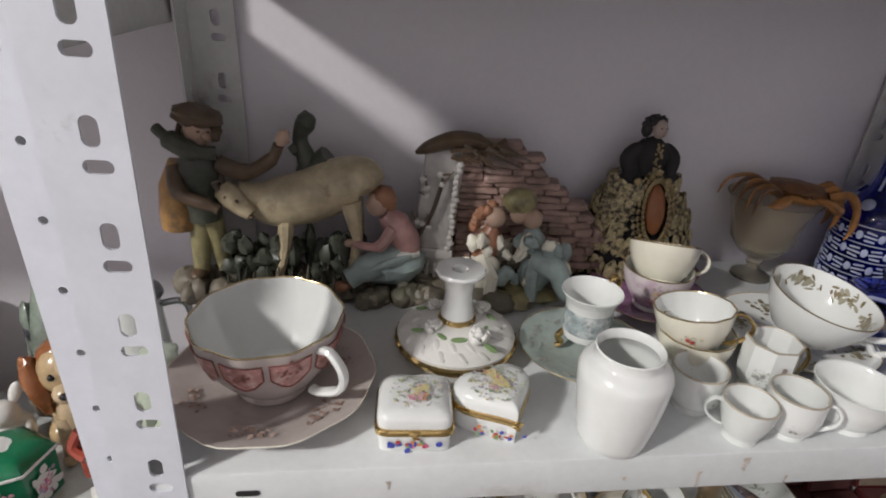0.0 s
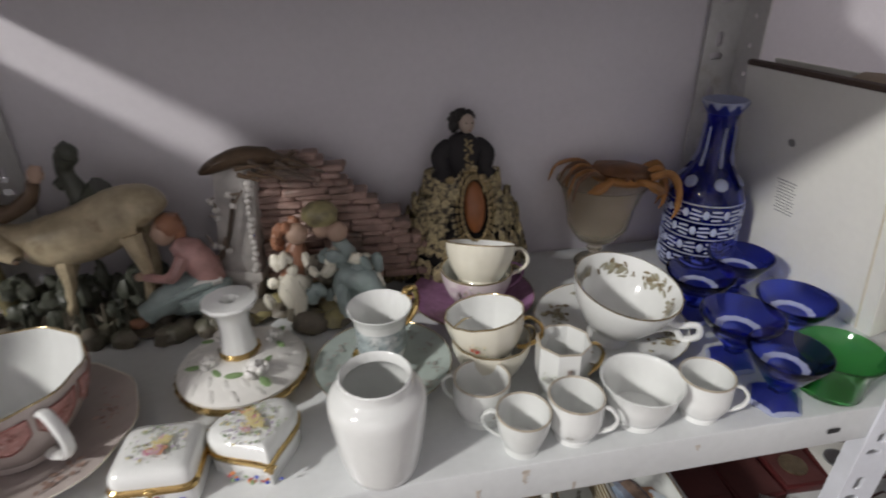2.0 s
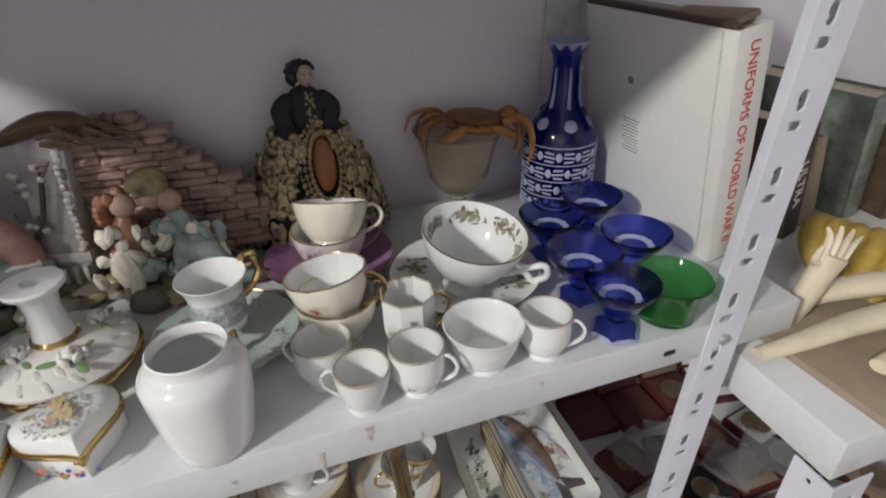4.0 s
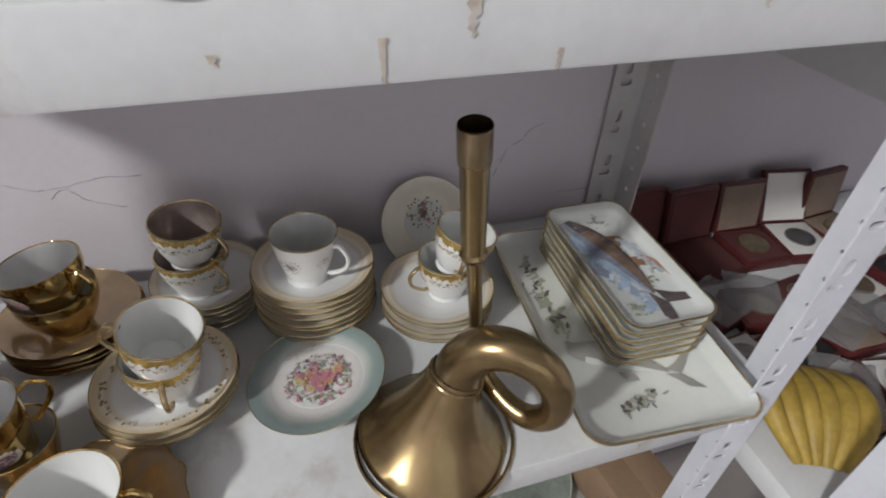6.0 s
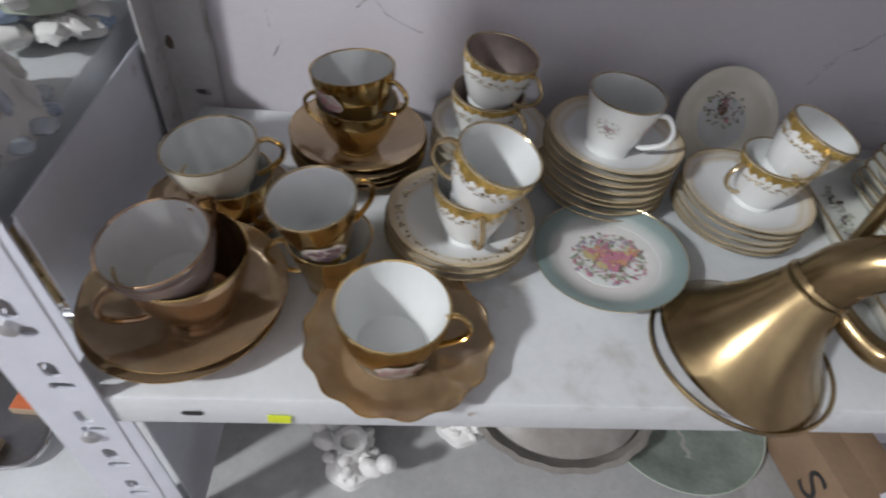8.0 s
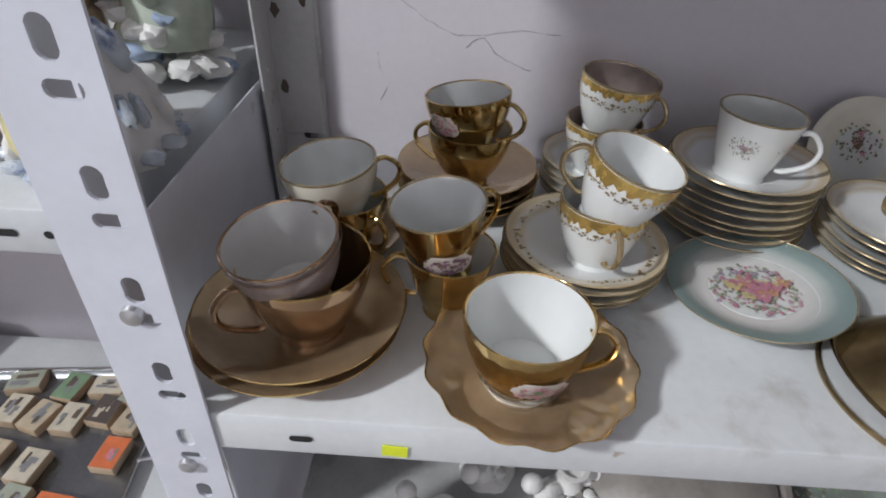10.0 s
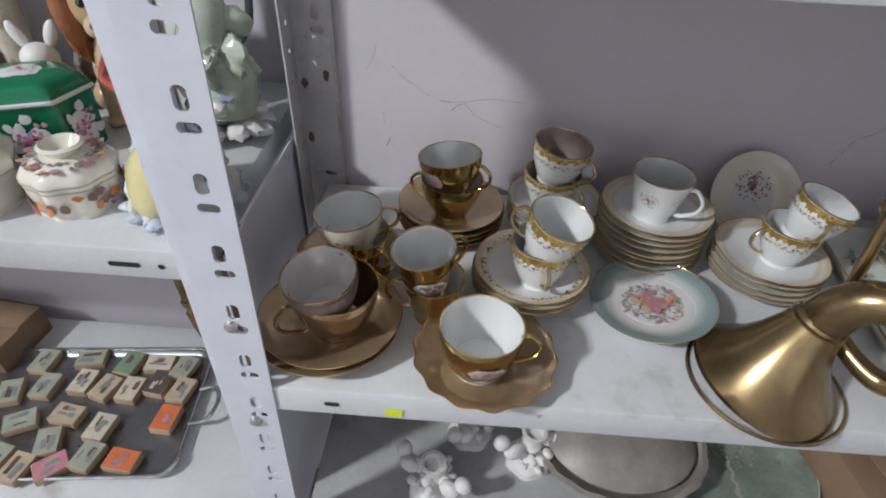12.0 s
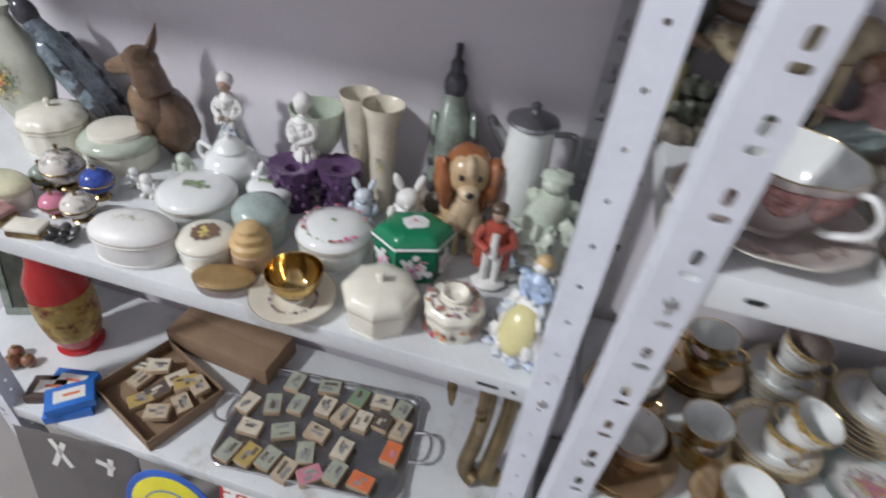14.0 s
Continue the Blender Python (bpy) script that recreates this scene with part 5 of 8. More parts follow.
def cottage():
    b = bmesh.new()
    M = [PLASTER, TERRA, BROWN, TWIG, CREAM, AQUA, AUBURN, ROCK, SKIN, OLIVE]
    rnd = random.Random(9)
    for k in range(30):
        a = rnd.uniform(0, 6.28)
        ell(b, (0.080 * math.cos(a) * rnd.random() ** 0.5, -0.012 + 0.045 * math.sin(a) * rnd.random() ** 0.5, 0.006), (rnd.uniform(0.012, 0.022), rnd.uniform(0.012, 0.02), rnd.uniform(0.005, 0.012)), 7 if k % 3 else 9, (0, 0, rnd.uniform(0, 90)), 0.3, 10, 7, k)
    block(0.036, 0.022, 0.128, 0.003, pose(-0.060, -0.002, 0.006, -5, 5, -8), b, 0)
    for k in range(16):
        ell(b, (-0.042 + 0.0055 * k / 15 + rnd.uniform(-0.001, 0.001), -0.014, 0.042 + 0.0054 * k), (0.0034, 0.003, 0.0034), 0, rough=0.3, u=7, v=5, seed=k)
    block(0.040, 0.030, 0.010, 0.002, pose(-0.056, 0.000, 0.030, -5, 2, -8), b, 0)
    for k in range(4):
        block(0.004, 0.006, 0.016, 0.001, pose(-0.070 + 0.008 * k, -0.016, 0.012, -5, 2, -8), b, 0)
        sweep(spline([(-0.080, -0.016, 0.020), (-0.074, -0.016, 0.05), (-0.060, -0.016, 0.075), (-0.050, -0.015, 0.11)], 5), [0.003] * 8 + [0.002] * 8, 6, 3, b)
    for k in range(9):
        p = Vector((-0.066 + rnd.uniform(-0.008, 0.016), -0.016, rnd.uniform(0.05, 0.12)))
        sweep([p, p + Vector((rnd.uniform(-0.012, 0.012), -0.001, rnd.uniform(0.0, 0.014)))], [0.0016, 0.0008], 5, 3, b)
        ell(b, p, (0.0035, 0.002, 0.003), 0, rough=0.3, u=7, v=5)
    sweep(spline([(-0.045, 0.002, 0.142), (-0.02, 0, 0.145), (0.006, -0.004, 0.130)], 5), [0.004] * 6 + [0.0025] * 5, 7, 2, b)
    sweep(spline([(-0.03, -0.006, 0.128), (-0.01, -0.006, 0.136), (0.004, -0.006, 0.146)], 5), 0.0022, 6, 2, b)
    # weathered slabs of the broken wall, thin courses stepping down to the side
    z, j = 0.018, 0
    while z < 0.136:
        hgt = rnd.uniform(0.0055, 0.0095)
        w = 0.138 - 0.95 * max(0, z - 0.055) + rnd.uniform(-0.010, 0.010)
        x = -0.036
        while x < -0.036 + w:
            l = min(rnd.uniform(0.018, 0.042), -0.036 + w - x + 0.004)
            block(l, 0.016 + rnd.uniform(0, 0.006), hgt, 0.0018, pose(x + l / 2, 0.010 + rnd.uniform(-0.002, 0.002), z, rnd.uniform(-6, 6), rnd.uniform(-5, 7), rnd.uniform(-5, 5)), b, 1, 1)
            x += l
        z += hgt * 0.93
        j += 1
    block(0.060, 0.010, 0.112, 0.004, pose(-0.010, 0.020, 0.016, 0, 6, 0), b, 2)
    # dark arbour roof over the pillar and hollow
    sweep(spline([(-0.076, -0.004, 0.130), (-0.060, -0.003, 0.137), (-0.040, 0, 0.142), (-0.018, 0.002, 0.140), (0.004, 0.002, 0.130)], 5), [0.002, 0.004, 0.006, 0.008, 0.009, 0.010, 0.0105, 0.011, 0.0115, 0.012, 0.012, 0.012, 0.0115, 0.011, 0.010, 0.009, 0.008, 0.007, 0.006, 0.004, 0.002], 10, 2, b, 0.7)
    for k in range(12):
        p = Vector((rnd.uniform(-0.05, 0.0), -0.010, rnd.uniform(0.122, 0.142)))
        sweep([p, p + Vector((rnd.uniform(0.012, 0.030), -0.003, rnd.uniform(-0.012, 0.004)))], [0.0026, 0.0010], 6, 2 if k % 2 else 3, b)
    # two seated children in front
    for cx, skirt, coat, tilt in ((-0.008, 4, 6, 1), (0.040, 5, 3, -1)):
        ell(b, (cx, -0.030, 0.028), (0.016, 0.014, 0.020), skirt, (0, 8 * tilt, 0), 0.2)
        sweep([(cx - 0.002, -0.034, 0.040), (cx + 0.006 * tilt, -0.046, 0.028), (cx + 0.004 * tilt, -0.050, 0.008)], [0.008, 0.007, 0.005], 8, skirt, b)
        sweep([(cx, -0.024, 0.036), (cx + 0.004 * tilt, -0.022, 0.058), (cx + 0.006 * tilt, -0.022, 0.070)], [0.013, 0.012, 0.006], 10, coat if tilt > 0 else 5, b)
        sweep([(cx + 0.010 * tilt, -0.026, 0.060), (cx + 0.018 * tilt, -0.036, 0.048), (cx + 0.022 * tilt, -0.040, 0.046)], [0.005, 0.004, 0.003], 7, 4, b)
        ell(b, (cx + 0.007 * tilt, -0.024, 0.079), 0.0095, 8)
    for k in range(16):
        a = rnd.uniform(0, 6.28)
        ell(b, (-0.010 + 0.010 * math.cos(a), -0.020 + 0.006 * math.sin(a), 0.076 + 0.010 * math.sin(a * 1.7)), (0.005, 0.005, 0.006), 6, rough=0.4, u=8, v=6, seed=k)
    for k in range(36):
        cx = rnd.uniform(-0.030, 0.066)
        ell(b, (cx, -0.036 + rnd.uniform(-0.010, 0.008), rnd.uniform(0.022, 0.066)), (rnd.uniform(0.004, 0.009), 0.005, rnd.uniform(0.005, 0.010)), 4 if cx < 0.006 else rnd.choice((5, 0, 7, 5, 4)), (rnd.uniform(-40, 40), rnd.uniform(-40, 40), 0), 0.4, 9, 7, k)
    ell(b, (0.020, -0.020, 0.094), (0.016, 0.014, 0.012), 9, rough=0.1)
    ell(b, (0.021, -0.022, 0.083), (0.009, 0.009, 0.010), 8)
    sweep(spline([(0.036, -0.034, 0.042), (0.056, -0.044, 0.038), (0.070, -0.048, 0.016), (0.086, -0.046, 0.010)], 4), [0.012] * 5 + [0.010] * 4 + [0.006] * 4, 9, 5, b)
    ell(b, (0.092, -0.046, 0.011), (0.009, 0.006, 0.005), 2)
    tagged(obj("porcelain_figurine", b, M, at=pose(0.238, 0.250, ZB1, 0, 0, -4) @ Matrix.Diagonal((1.08, 1.0, 1.10, 1))), "painted porcelain group of children beside a brick wall and pillar", "figurine")


def doll():
    """A costume doll: black velvet bodice and sleeves, flounced gold lace skirt, amber apron panel."""
    b = bmesh.new()
    M = [BLACKC, LACE, AMBERC, mat("pale_doll_face", (0.40, 0.32, 0.27), 0.5, var=0.1), HAIR, mat("tarnished_gold_braid", (0.30, 0.23, 0.12), 0.45, metal=0.5, var=0.4, scale=200)]
    merge(b, lathe([(0, 0.0, 0), (0.058, 0.0, 0), (0.057, 0.012, 0), (0.052, 0.035, 0), (0.042, 0.060, 0), (0.026, 0.082, 0), (0.014, 0.094, 0), (0, 0.095, 0)], 44, 11, 0.14, 1, 0.62))
    rnd = random.Random(77)
    for tier, (z, q) in enumerate(((0.016, 0.062), (0.034, 0.058), (0.050, 0.052), (0.064, 0.044), (0.078, 0.034))):
        for k in range(26):
            a = radians(142 + 256 * k / 25 + rnd.uniform(-3, 3))
            if abs(math.degrees(a) - 278) < 22 and z > 0.04:
                continue
            ell(b, (q * math.cos(a), q * 0.64 * math.sin(a), z + rnd.uniform(-0.004, 0.004)), (0.0062, 0.0022, 0.0095), 1, (rnd.uniform(-18, -2), rnd.uniform(-12, 12), math.degrees(a) + 90), 0.5, 8, 6, k + 30 * tier)
    for k in range(16):
        a = rnd.uniform(2.3, 4.1)
        ell(b, (-0.052 + 0.026 * math.cos(a), -0.012, 0.030 + 0.020 * math.sin(a)), (0.010, 0.006, 0.012), 1, (0, rnd.uniform(-40, 40), 0), 0.5, 8, 6, k)
    ell(b, (0.008, -0.024, 0.064), (0.0095, 0.007, 0.021), 2, (-26, 0, 0), 0, 16, 12)
    for ring, (rw, rh) in enumerate(((0.0125, 0.024), (0.0165, 0.029), (0.0205, 0.033))):
        for k in range(34):
            a = 2 * math.pi * k / 34
            ell(b, (0.008 + rw * math.cos(a), -0.0285 + 0.0015 * ring + 0.010 * math.sin(a), 0.063 + rh * math.sin(a)), (0.0021, 0.0016, 0.0026), 5 if ring < 2 else 1, rough=0.3, u=6, v=5, seed=k)
    sweep([(0, 0, 0.084), (0, 0, 0.104), (0.001, 0, 0.122), (0.002, -0.001, 0.131), (0.003, -0.002, 0.138)], [0.015, 0.019, 0.0215, 0.015, 0.005], 16, 0, b, 0.75)
    for s in (-1, 1):
        sweep(spline([(0.013 * s, 0, 0.126), (0.025 * s, -0.003, 0.110), (0.022 * s, -0.012, 0.093), (0.015 * s, -0.022, 0.088)], 4), [0.007, 0.009, 0.010, 0.0105, 0.0105, 0.010, 0.0095, 0.009, 0.008, 0.007, 0.006, 0.005, 0.004], 10, 0, b)
        ell(b, (0.014 * s, -0.024, 0.087), (0.004, 0.003, 0.003), 5)
    for k in range(26):
        ell(b, (0.004 + rnd.uniform(-0.004, 0.004), -0.0165 - 0.002 * rnd.random(), 0.092 + 0.0016 * k), (0.0018, 0.0012, 0.0018), 5, u=6, v=5)
    ell(b, (0.004, -0.004, 0.149), (0.0085, 0.0095, 0.0125), 3, (0, 0, 18), 0, 16, 12)
    ell(b, (0.007, -0.0135, 0.147), (0.0016, 0.002, 0.0024), 3, u=8, v=6)
    for sx in (0.0025, 0.0085):
        ell(b, (sx, -0.0128, 0.1515), (0.0014, 0.0007, 0.0009), 4, u=6, v=5)
    ell(b, (0.006, -0.0128, 0.1418), (0.0020, 0.0007, 0.0007), 2, u=6, v=5)
    for k in range(34):
        a, e = rnd.uniform(0, 6.28), rnd.uniform(0.1, 1.4)
        ell(b, (0.0 + 0.0115 * math.cos(a) * math.cos(e), 0.002 + 0.010 * math.sin(a) * math.cos(e) * (1 if math.sin(a) > 0 else 0.5), 0.153 + 0.0105 * math.sin(e)), 0.0042, 4, rough=0.4, u=8, v=6, seed=k)
    ell(b, (-0.009, 0.001, 0.147), (0.006, 0.008, 0.010), 4, rough=0.3)
    for v in b.verts:
        z = v.co.z
        if z < 0.09:
            v.co.z = z * 1.28
        else:
            v.co = Vector((0.003 + (v.co.x - 0.003) * 0.80, v.co.y * 0.82, 0.1152 + (z - 0.09) * 0.74))
    tagged(obj("costume_doll", b, M, at=pose(0.402, 0.271, ZB1, 0, 0, 0) @ Matrix.Diagonal((1.16, 0.84, 1.06, 1))), "small doll in black velvet and gold lace dress", "doll")


herders()
cottage()
doll()


def text_bm(words, size, mirror=False):
    cu = bpy.data.curves.new("lettering", "FONT")
    cu.body, cu.size, cu.extrude = words, size, 0.0002
    cu.align_x, cu.align_y = "CENTER", "CENTER"
    ob = bpy.data.objects.new("lettering", cu)
    me = bpy.data.meshes.new_from_object(ob)
    bm = bmesh.new()
    bm.from_mesh(me)
    bpy.data.objects.remove(ob)
    bpy.data.curves.remove(cu)
    bpy.data.meshes.remove(me)
    return bm


def book():
    t = thing("hardback_book", "large white-jacketed hardback book standing upright, red spine title", "book", pose(0.722, 0.260, ZB1, 8, 0, -85))
    w, h, th = 0.182, 0.215, 0.036
    part("front_board", block(w, 0.003, h, 0.0008, pose(w / 2, 0.0015, 0)), PAPER, t)
    part("back_board", block(w, 0.003, h, 0.0008, pose(w / 2, th - 0.0015, 0)), PAPER, t)
    part("pages", block(w - 0.008, th - 0.007, h - 0.008, 0.0005, pose(w / 2 - 0.004, th / 2, 0.004)), PAGES, t)
    part("spine", block(0.003, th, h, 0.001, pose(w + 0.0008, th / 2, 0)), PAPER, t)
    part("dark_top_edge", block(w * 0.99, 0.007, 0.005, 0.001, pose(w * 0.495, 0.0035, h)), BROWNC, t)
    part("torn_wrapper", block(0.070, 0.024, 0.006, 0.002, pose(w - 0.045, 0.022, h - 0.001, 4, -3, 6)), TANBOARD, t, "torn tan paper on the top edge")
    part("jacket_fold", block(0.0016, 0.0012, h - 0.004, 0.0004, pose(w - 0.012, -0.0006, 0.002)), PAGES, t)
    part("spine_title", text_bm("UNIFORMS OF WORLD WAR II", 0.0136), RED, t, at=Matrix.Translation((w + 0.0026, th / 2, h * 0.52)) @ Matrix(((0, 0, 1, 0), (0, 1, 0, 0), (-1, 0, 0, 0), (0, 0, 0, 1))))
    lines = bmesh.new()
    for k in range(11):
        block(0.024 - (k % 3) * 0.003, 0.0003, 0.0008, 0, pose(0.070, -0.0002, 0.112 - k * 0.0034), lines)
    part("printed_lines", lines, INKGREY, t)
    part("printed_emblem", lathe([(0, 0), (0.004, 0), (0.004, 0.0003), (0, 0.0003)], 16), INKGREY, t, at=pose(0.068, 0, 0.152, 90))


book()

# -- middle shelf of the middle unit
Z = ZB2
G1 = "gilt cups and saucers"
PIC = [mat("mauve_scene", (0.30, 0.17, 0.24), 0.3, var=0.5, scale=120), mat("ivory_panel", (0.75, 0.70, 0.62), 0.25), ROSEP, PINK, LEAF, BROWNL]


def medal_scene(w, h, seed, dark=True):
    rnd = random.Random(seed)
    sp = []
    for k in range(16):
        for j in range(9):
            u, v = (k / 15 - 0.5) * 2, (j / 8 - 0.5) * 2
            if u * u + v * v < 1:
                sp.append((u * w, v * h, w * 0.16, 1))
    for k in range(70):
        a, q = rnd.uniform(0, 6.28), math.sqrt(rnd.random()) * 0.85
        sp.append((w * q * math.cos(a), h * q * math.sin(a), w * rnd.uniform(0.06, 0.13), rnd.choice((0, 0, 5, 0)) if dark else rnd.choice((2, 3, 2, 4))))
    return sp


saucer(0.061, (GILTSAU, GILTSAU, GOLD), pose(0.158, 0.040, Z, 0, 0, 20), "scalloped matte gold saucer with crazed glaze", 0.017, 14, 0.045, G1, seg=84)
cup(0.0345, 0.050, (GOLD, GOLD, CHINA, CHINA), pose(0.153, 0.034, Z + 0.0045), "gilt porcelain teacup with white foot and flower medallion", "bowl", 0.020, -5, 0.014, 0.0022, GOLD, group=G1, decor=[(medal_scene(0.015, 0.0085, 3, False), -78, 0.026, PIC), ([(u * 0.0019, v * 0.0019, 0.0018, 1) for u in range(-34, 35) for v in range(-2, 2)], -90, 0.008, PIC)])
stack(2, 0.062, (GILTSAU, COPPER, GOLD), 0.022, 0.064, Z, "round copper lustre saucer under a cup", 0.006, G1, 0.018)
cup(0.037, 0.052, (COPPER, GOLD, COPPER, COPPER), pose(0.030, 0.060, Z + 0.0105), "copper lustre teacup on two saucers", "bowl", 0.019, 218, 0.016, 0.0026, COPPER, group=G1)
cup(0.0310, 0.046, (LUSTRE, COPPER, BISQUE, CREAM), pose(0.0265, 0.056, Z + 0.036, 7, -6, 0), "cream-lined gilt teacup leaning inside another cup", "bowl", 0.017, 65, 0.015, 0.0024, COPPER, group=G1, decor=[([(u * 0.0022, 0, 0.0014, 0) for u in range(-38, 38)], 0, 0.0415, [BROWNL])])
cup(0.0285, 0.048, (GOLD, GOLD, CHINA, GOLD), pose(0.110, 0.094, Z), "gilt teacup standing directly on the shelf", "cone", 0.016, 185, 0.014, 0.0022, GOLD, group=G1)
cup(0.0285, 0.048, (GOLD, RIMGOLD, CHINA, GOLD), pose(0.107, 0.093, Z + 0.035, 3, -7, 0), "gilt teacup with mauve scene medallion stacked in another", "cone", 0.016, 35, 0.014, 0.0022, GOLD, group=G1, decor=[(medal_scene(0.0145, 0.0095, 4), -78, 0.018, PIC)])
saucer(0.054, (GILTSAU, GILTSAU, GOLD), pose(0.022, 0.160, Z, 0, 0, 0), "matte gold octagonal saucer", 0.015, 8, 0.05, G1)
cup(0.031, 0.044, (GOLD, GOLD, CHINA, CHINA), pose(0.033, 0.150, Z + 0.0045), "gilt teacup with two-tone foot", "bowl", 0.017, -40, 0.014, 0.0024, GOLD, group=G1)
cup(0.0325, 0.044, (CREAM, RIMGOLD, CHINA, CREAM), pose(0.030, 0.149, Z + 0.030, 2, -6, 0), "pale cream teacup with dark sprig stacked in a gilt cup", "bowl", 0.016, 15, 0.015, 0.0024, GOLD, group=G1, decor=[(bouquet(0.009, 6, (7, 7, 8), (8, 10), 24), -95, 0.026, PFL)])
zt = stack(4, 0.0575, (GILTSAU, GILTSAU, GOLD), 0.120, 0.232, Z, "matte gold saucer in a stack", 0.0065, G1, 0.015)
cup(0.0325, 0.046, (GOLD, GOLD, CHINA, GOLD), pose(0.119, 0.222, zt), "gilt teacup on a stack of saucers", "bowl", 0.016, 160, 0.015, 0.0024, GOLD, group=G1)
cup(0.0325, 0.044, (GOLD, GOLD, CHINA, GOLD), pose(0.120, 0.221, zt + 0.028, -4, -6, 0), "gilt teacup with scene medallion stacked in another", "bowl", 0.016, -30, 0.015, 0.0024, GOLD, group=G1, decor=[(medal_scene(0.013, 0.009, 5, False), -128, 0.028, PIC)])
G2 = "white cups and saucers with gold borders"
WSAU = rings("white_saucer_gold_border", [(0.0, (0.76, 0.77, 0.76)), (0.043, (0.74, 0.75, 0.74)), (0.0475, (0.62, 0.55, 0.42)), (0.050, (0.70, 0.67, 0.60)), (0.054, (0.60, 0.50, 0.33))])
zt = stack(4, 0.0555, (WSAU, GREYCH, RIMGOLD), 0.200, 0.138, Z, "white saucer with lacy gold border in a stack", 0.006, G2, 0.015, decor=(ring_spots(0.046, 90, 0.0016, (0,), 0.05), [RIMGOLD]))
GB = [RIMGOLD, mat("gold_lace_border", (0.62, 0.43, 0.13), 0.26, metal=0.6, var=0.3, scale=120, grime=(0.70, 0.64, 0.50), grime_at=0.58)]
lace = lambda r, h: [(band_spots(r, 0, 150, 0.0011, (0, 1), 5, 0.0022), 0, h - 0.0125, GB)]
cup(0.0285, 0.048, (CHINA, RIMGOLD, CHINA, CHINA), pose(0.206, 0.128, zt, 0, 0, 0), "white teacup with gold lace border", "bowl", 0.017, -85, 0.012, 0.0022, RIMGOLD, group=G2, decor=lace(0.028, 0.048), band=(0.013, GB[1]))
cup(0.0285, 0.048, (CHINA, RIMGOLD, CHINA, CHINA), pose(0.206, 0.123, zt + 0.035, 7, 13, 0), "white teacup with broad gold lace border leaning in another", "bowl", 0.017, 168, 0.013, 0.0022, RIMGOLD, group=G2, decor=lace(0.028, 0.048), band=(0.013, GB[1]))
zt = stack(5, 0.051, (WSAU, GREYCH, RIMGOLD), 0.232, 0.248, Z, "white saucer with gold border in a stack", 0.006, G2, 0.014)
cup(0.0295, 0.046, (GREYCH, RIMGOLD, LUSTRE, GREYCH), pose(0.224, 0.240, zt), "white teacup with gold sprigs on stacked saucers", "bowl", 0.017, -45, 0.013, 0.0022, RIMGOLD, group=G2, decor=lace(0.029, 0.046), band=(0.009, GB[1]))
cup(0.0295, 0.046, (GREYCH, RIMGOLD, LUSTRE, GREYCH), pose(0.225, 0.239, zt + 0.036, 3, 5, 0), "white teacup with gold sprigs stacked in another", "bowl", 0.017, -40, 0.013, 0.0022, RIMGOLD, group=G2, decor=lace(0.029, 0.046), band=(0.009, GB[1]))
zt = stack(8, 0.0560, (WSAU, GREYCH, RIMGOLD), 0.328, 0.212, Z, "white saucer with thin gold rim in a tall stack", 0.0068, G2, 0.014)
cup(0.030, 0.050, (CHINA, RIMGOLD, GREYCH, CHINA), pose(0.322, 0.206, zt, 0, 2, 0), "white teacup with rose sprays on a tall saucer stack", "cone", 0.018, -38, 0.014, 0.0026, CHINA, group=G2, decor=[(bouquet(0.009, 7, (1, 7, 5), (4, 7), 30), -125, 0.030, FADED), (bouquet(0.006, 8, (1, 7, 5), (4, 7), 16), -60, 0.030, PFL)])
PLG = rings("green_shaded_plate", [(0.0, (0.72, 0.69, 0.66)), (0.034, (0.70, 0.68, 0.66)), (0.044, (0.52, 0.54, 0.52)), (0.051, (0.27, 0.34, 0.33)), (0.0575, (0.23, 0.30, 0.29))])
saucer(0.0575, (PLG, GREYCH, RIMGOLD), pose(0.316, 0.118, Z + 0.0065, 1, -6, -20), "oval plate with grey-green rim and a painted rose bouquet", 0.011, 0, 0, "", "plate", (bouquet(0.026, 12, (0, 0, 1, 2, 3), (4, 10, 1, 0, 5), 80), FADED), 0.6)
saucer(0.050, (CREAM, GREYCH, CREAM), pose(0.455, 0.277, Z + 0.036, 57, 0, 0), "cream plate with brown flower spray leaning on the wall", 0.012, 0, 0, "", "plate", ([(s[0], s[1] + 0.012, s[2], s[3]) for s in bouquet(0.018, 13, (7, 7, 1), (7, 4), 30)], PFL), 0.6)
zt = stack(5, 0.0535, (WSAU, GREYCH, RIMGOLD), 0.438, 0.176, Z, "white saucer with gold rim in a stack", 0.0065, G2, 0.014)
cup(0.027, 0.044, (CHINA, RIMGOLD, CHINA, CHINA), pose(0.446, 0.174, zt), "white teacup with gold lace border", "bowl", 0.016, 190, 0.012, 0.0022, RIMGOLD, group=G2, decor=lace(0.0265, 0.044), band=(0.011, GB[1]))
cup(0.027, 0.044, (CHINA, RIMGOLD, CHINA, CHINA), pose(0.450, 0.170, zt + 0.034, 4, 14, 0), "white teacup with gold lace border leaning in another", "bowl", 0.016, -110, 0.012, 0.0022, RIMGOLD, group=G2, decor=lace(0.0265, 0.044), band=(0.011, GB[1]))


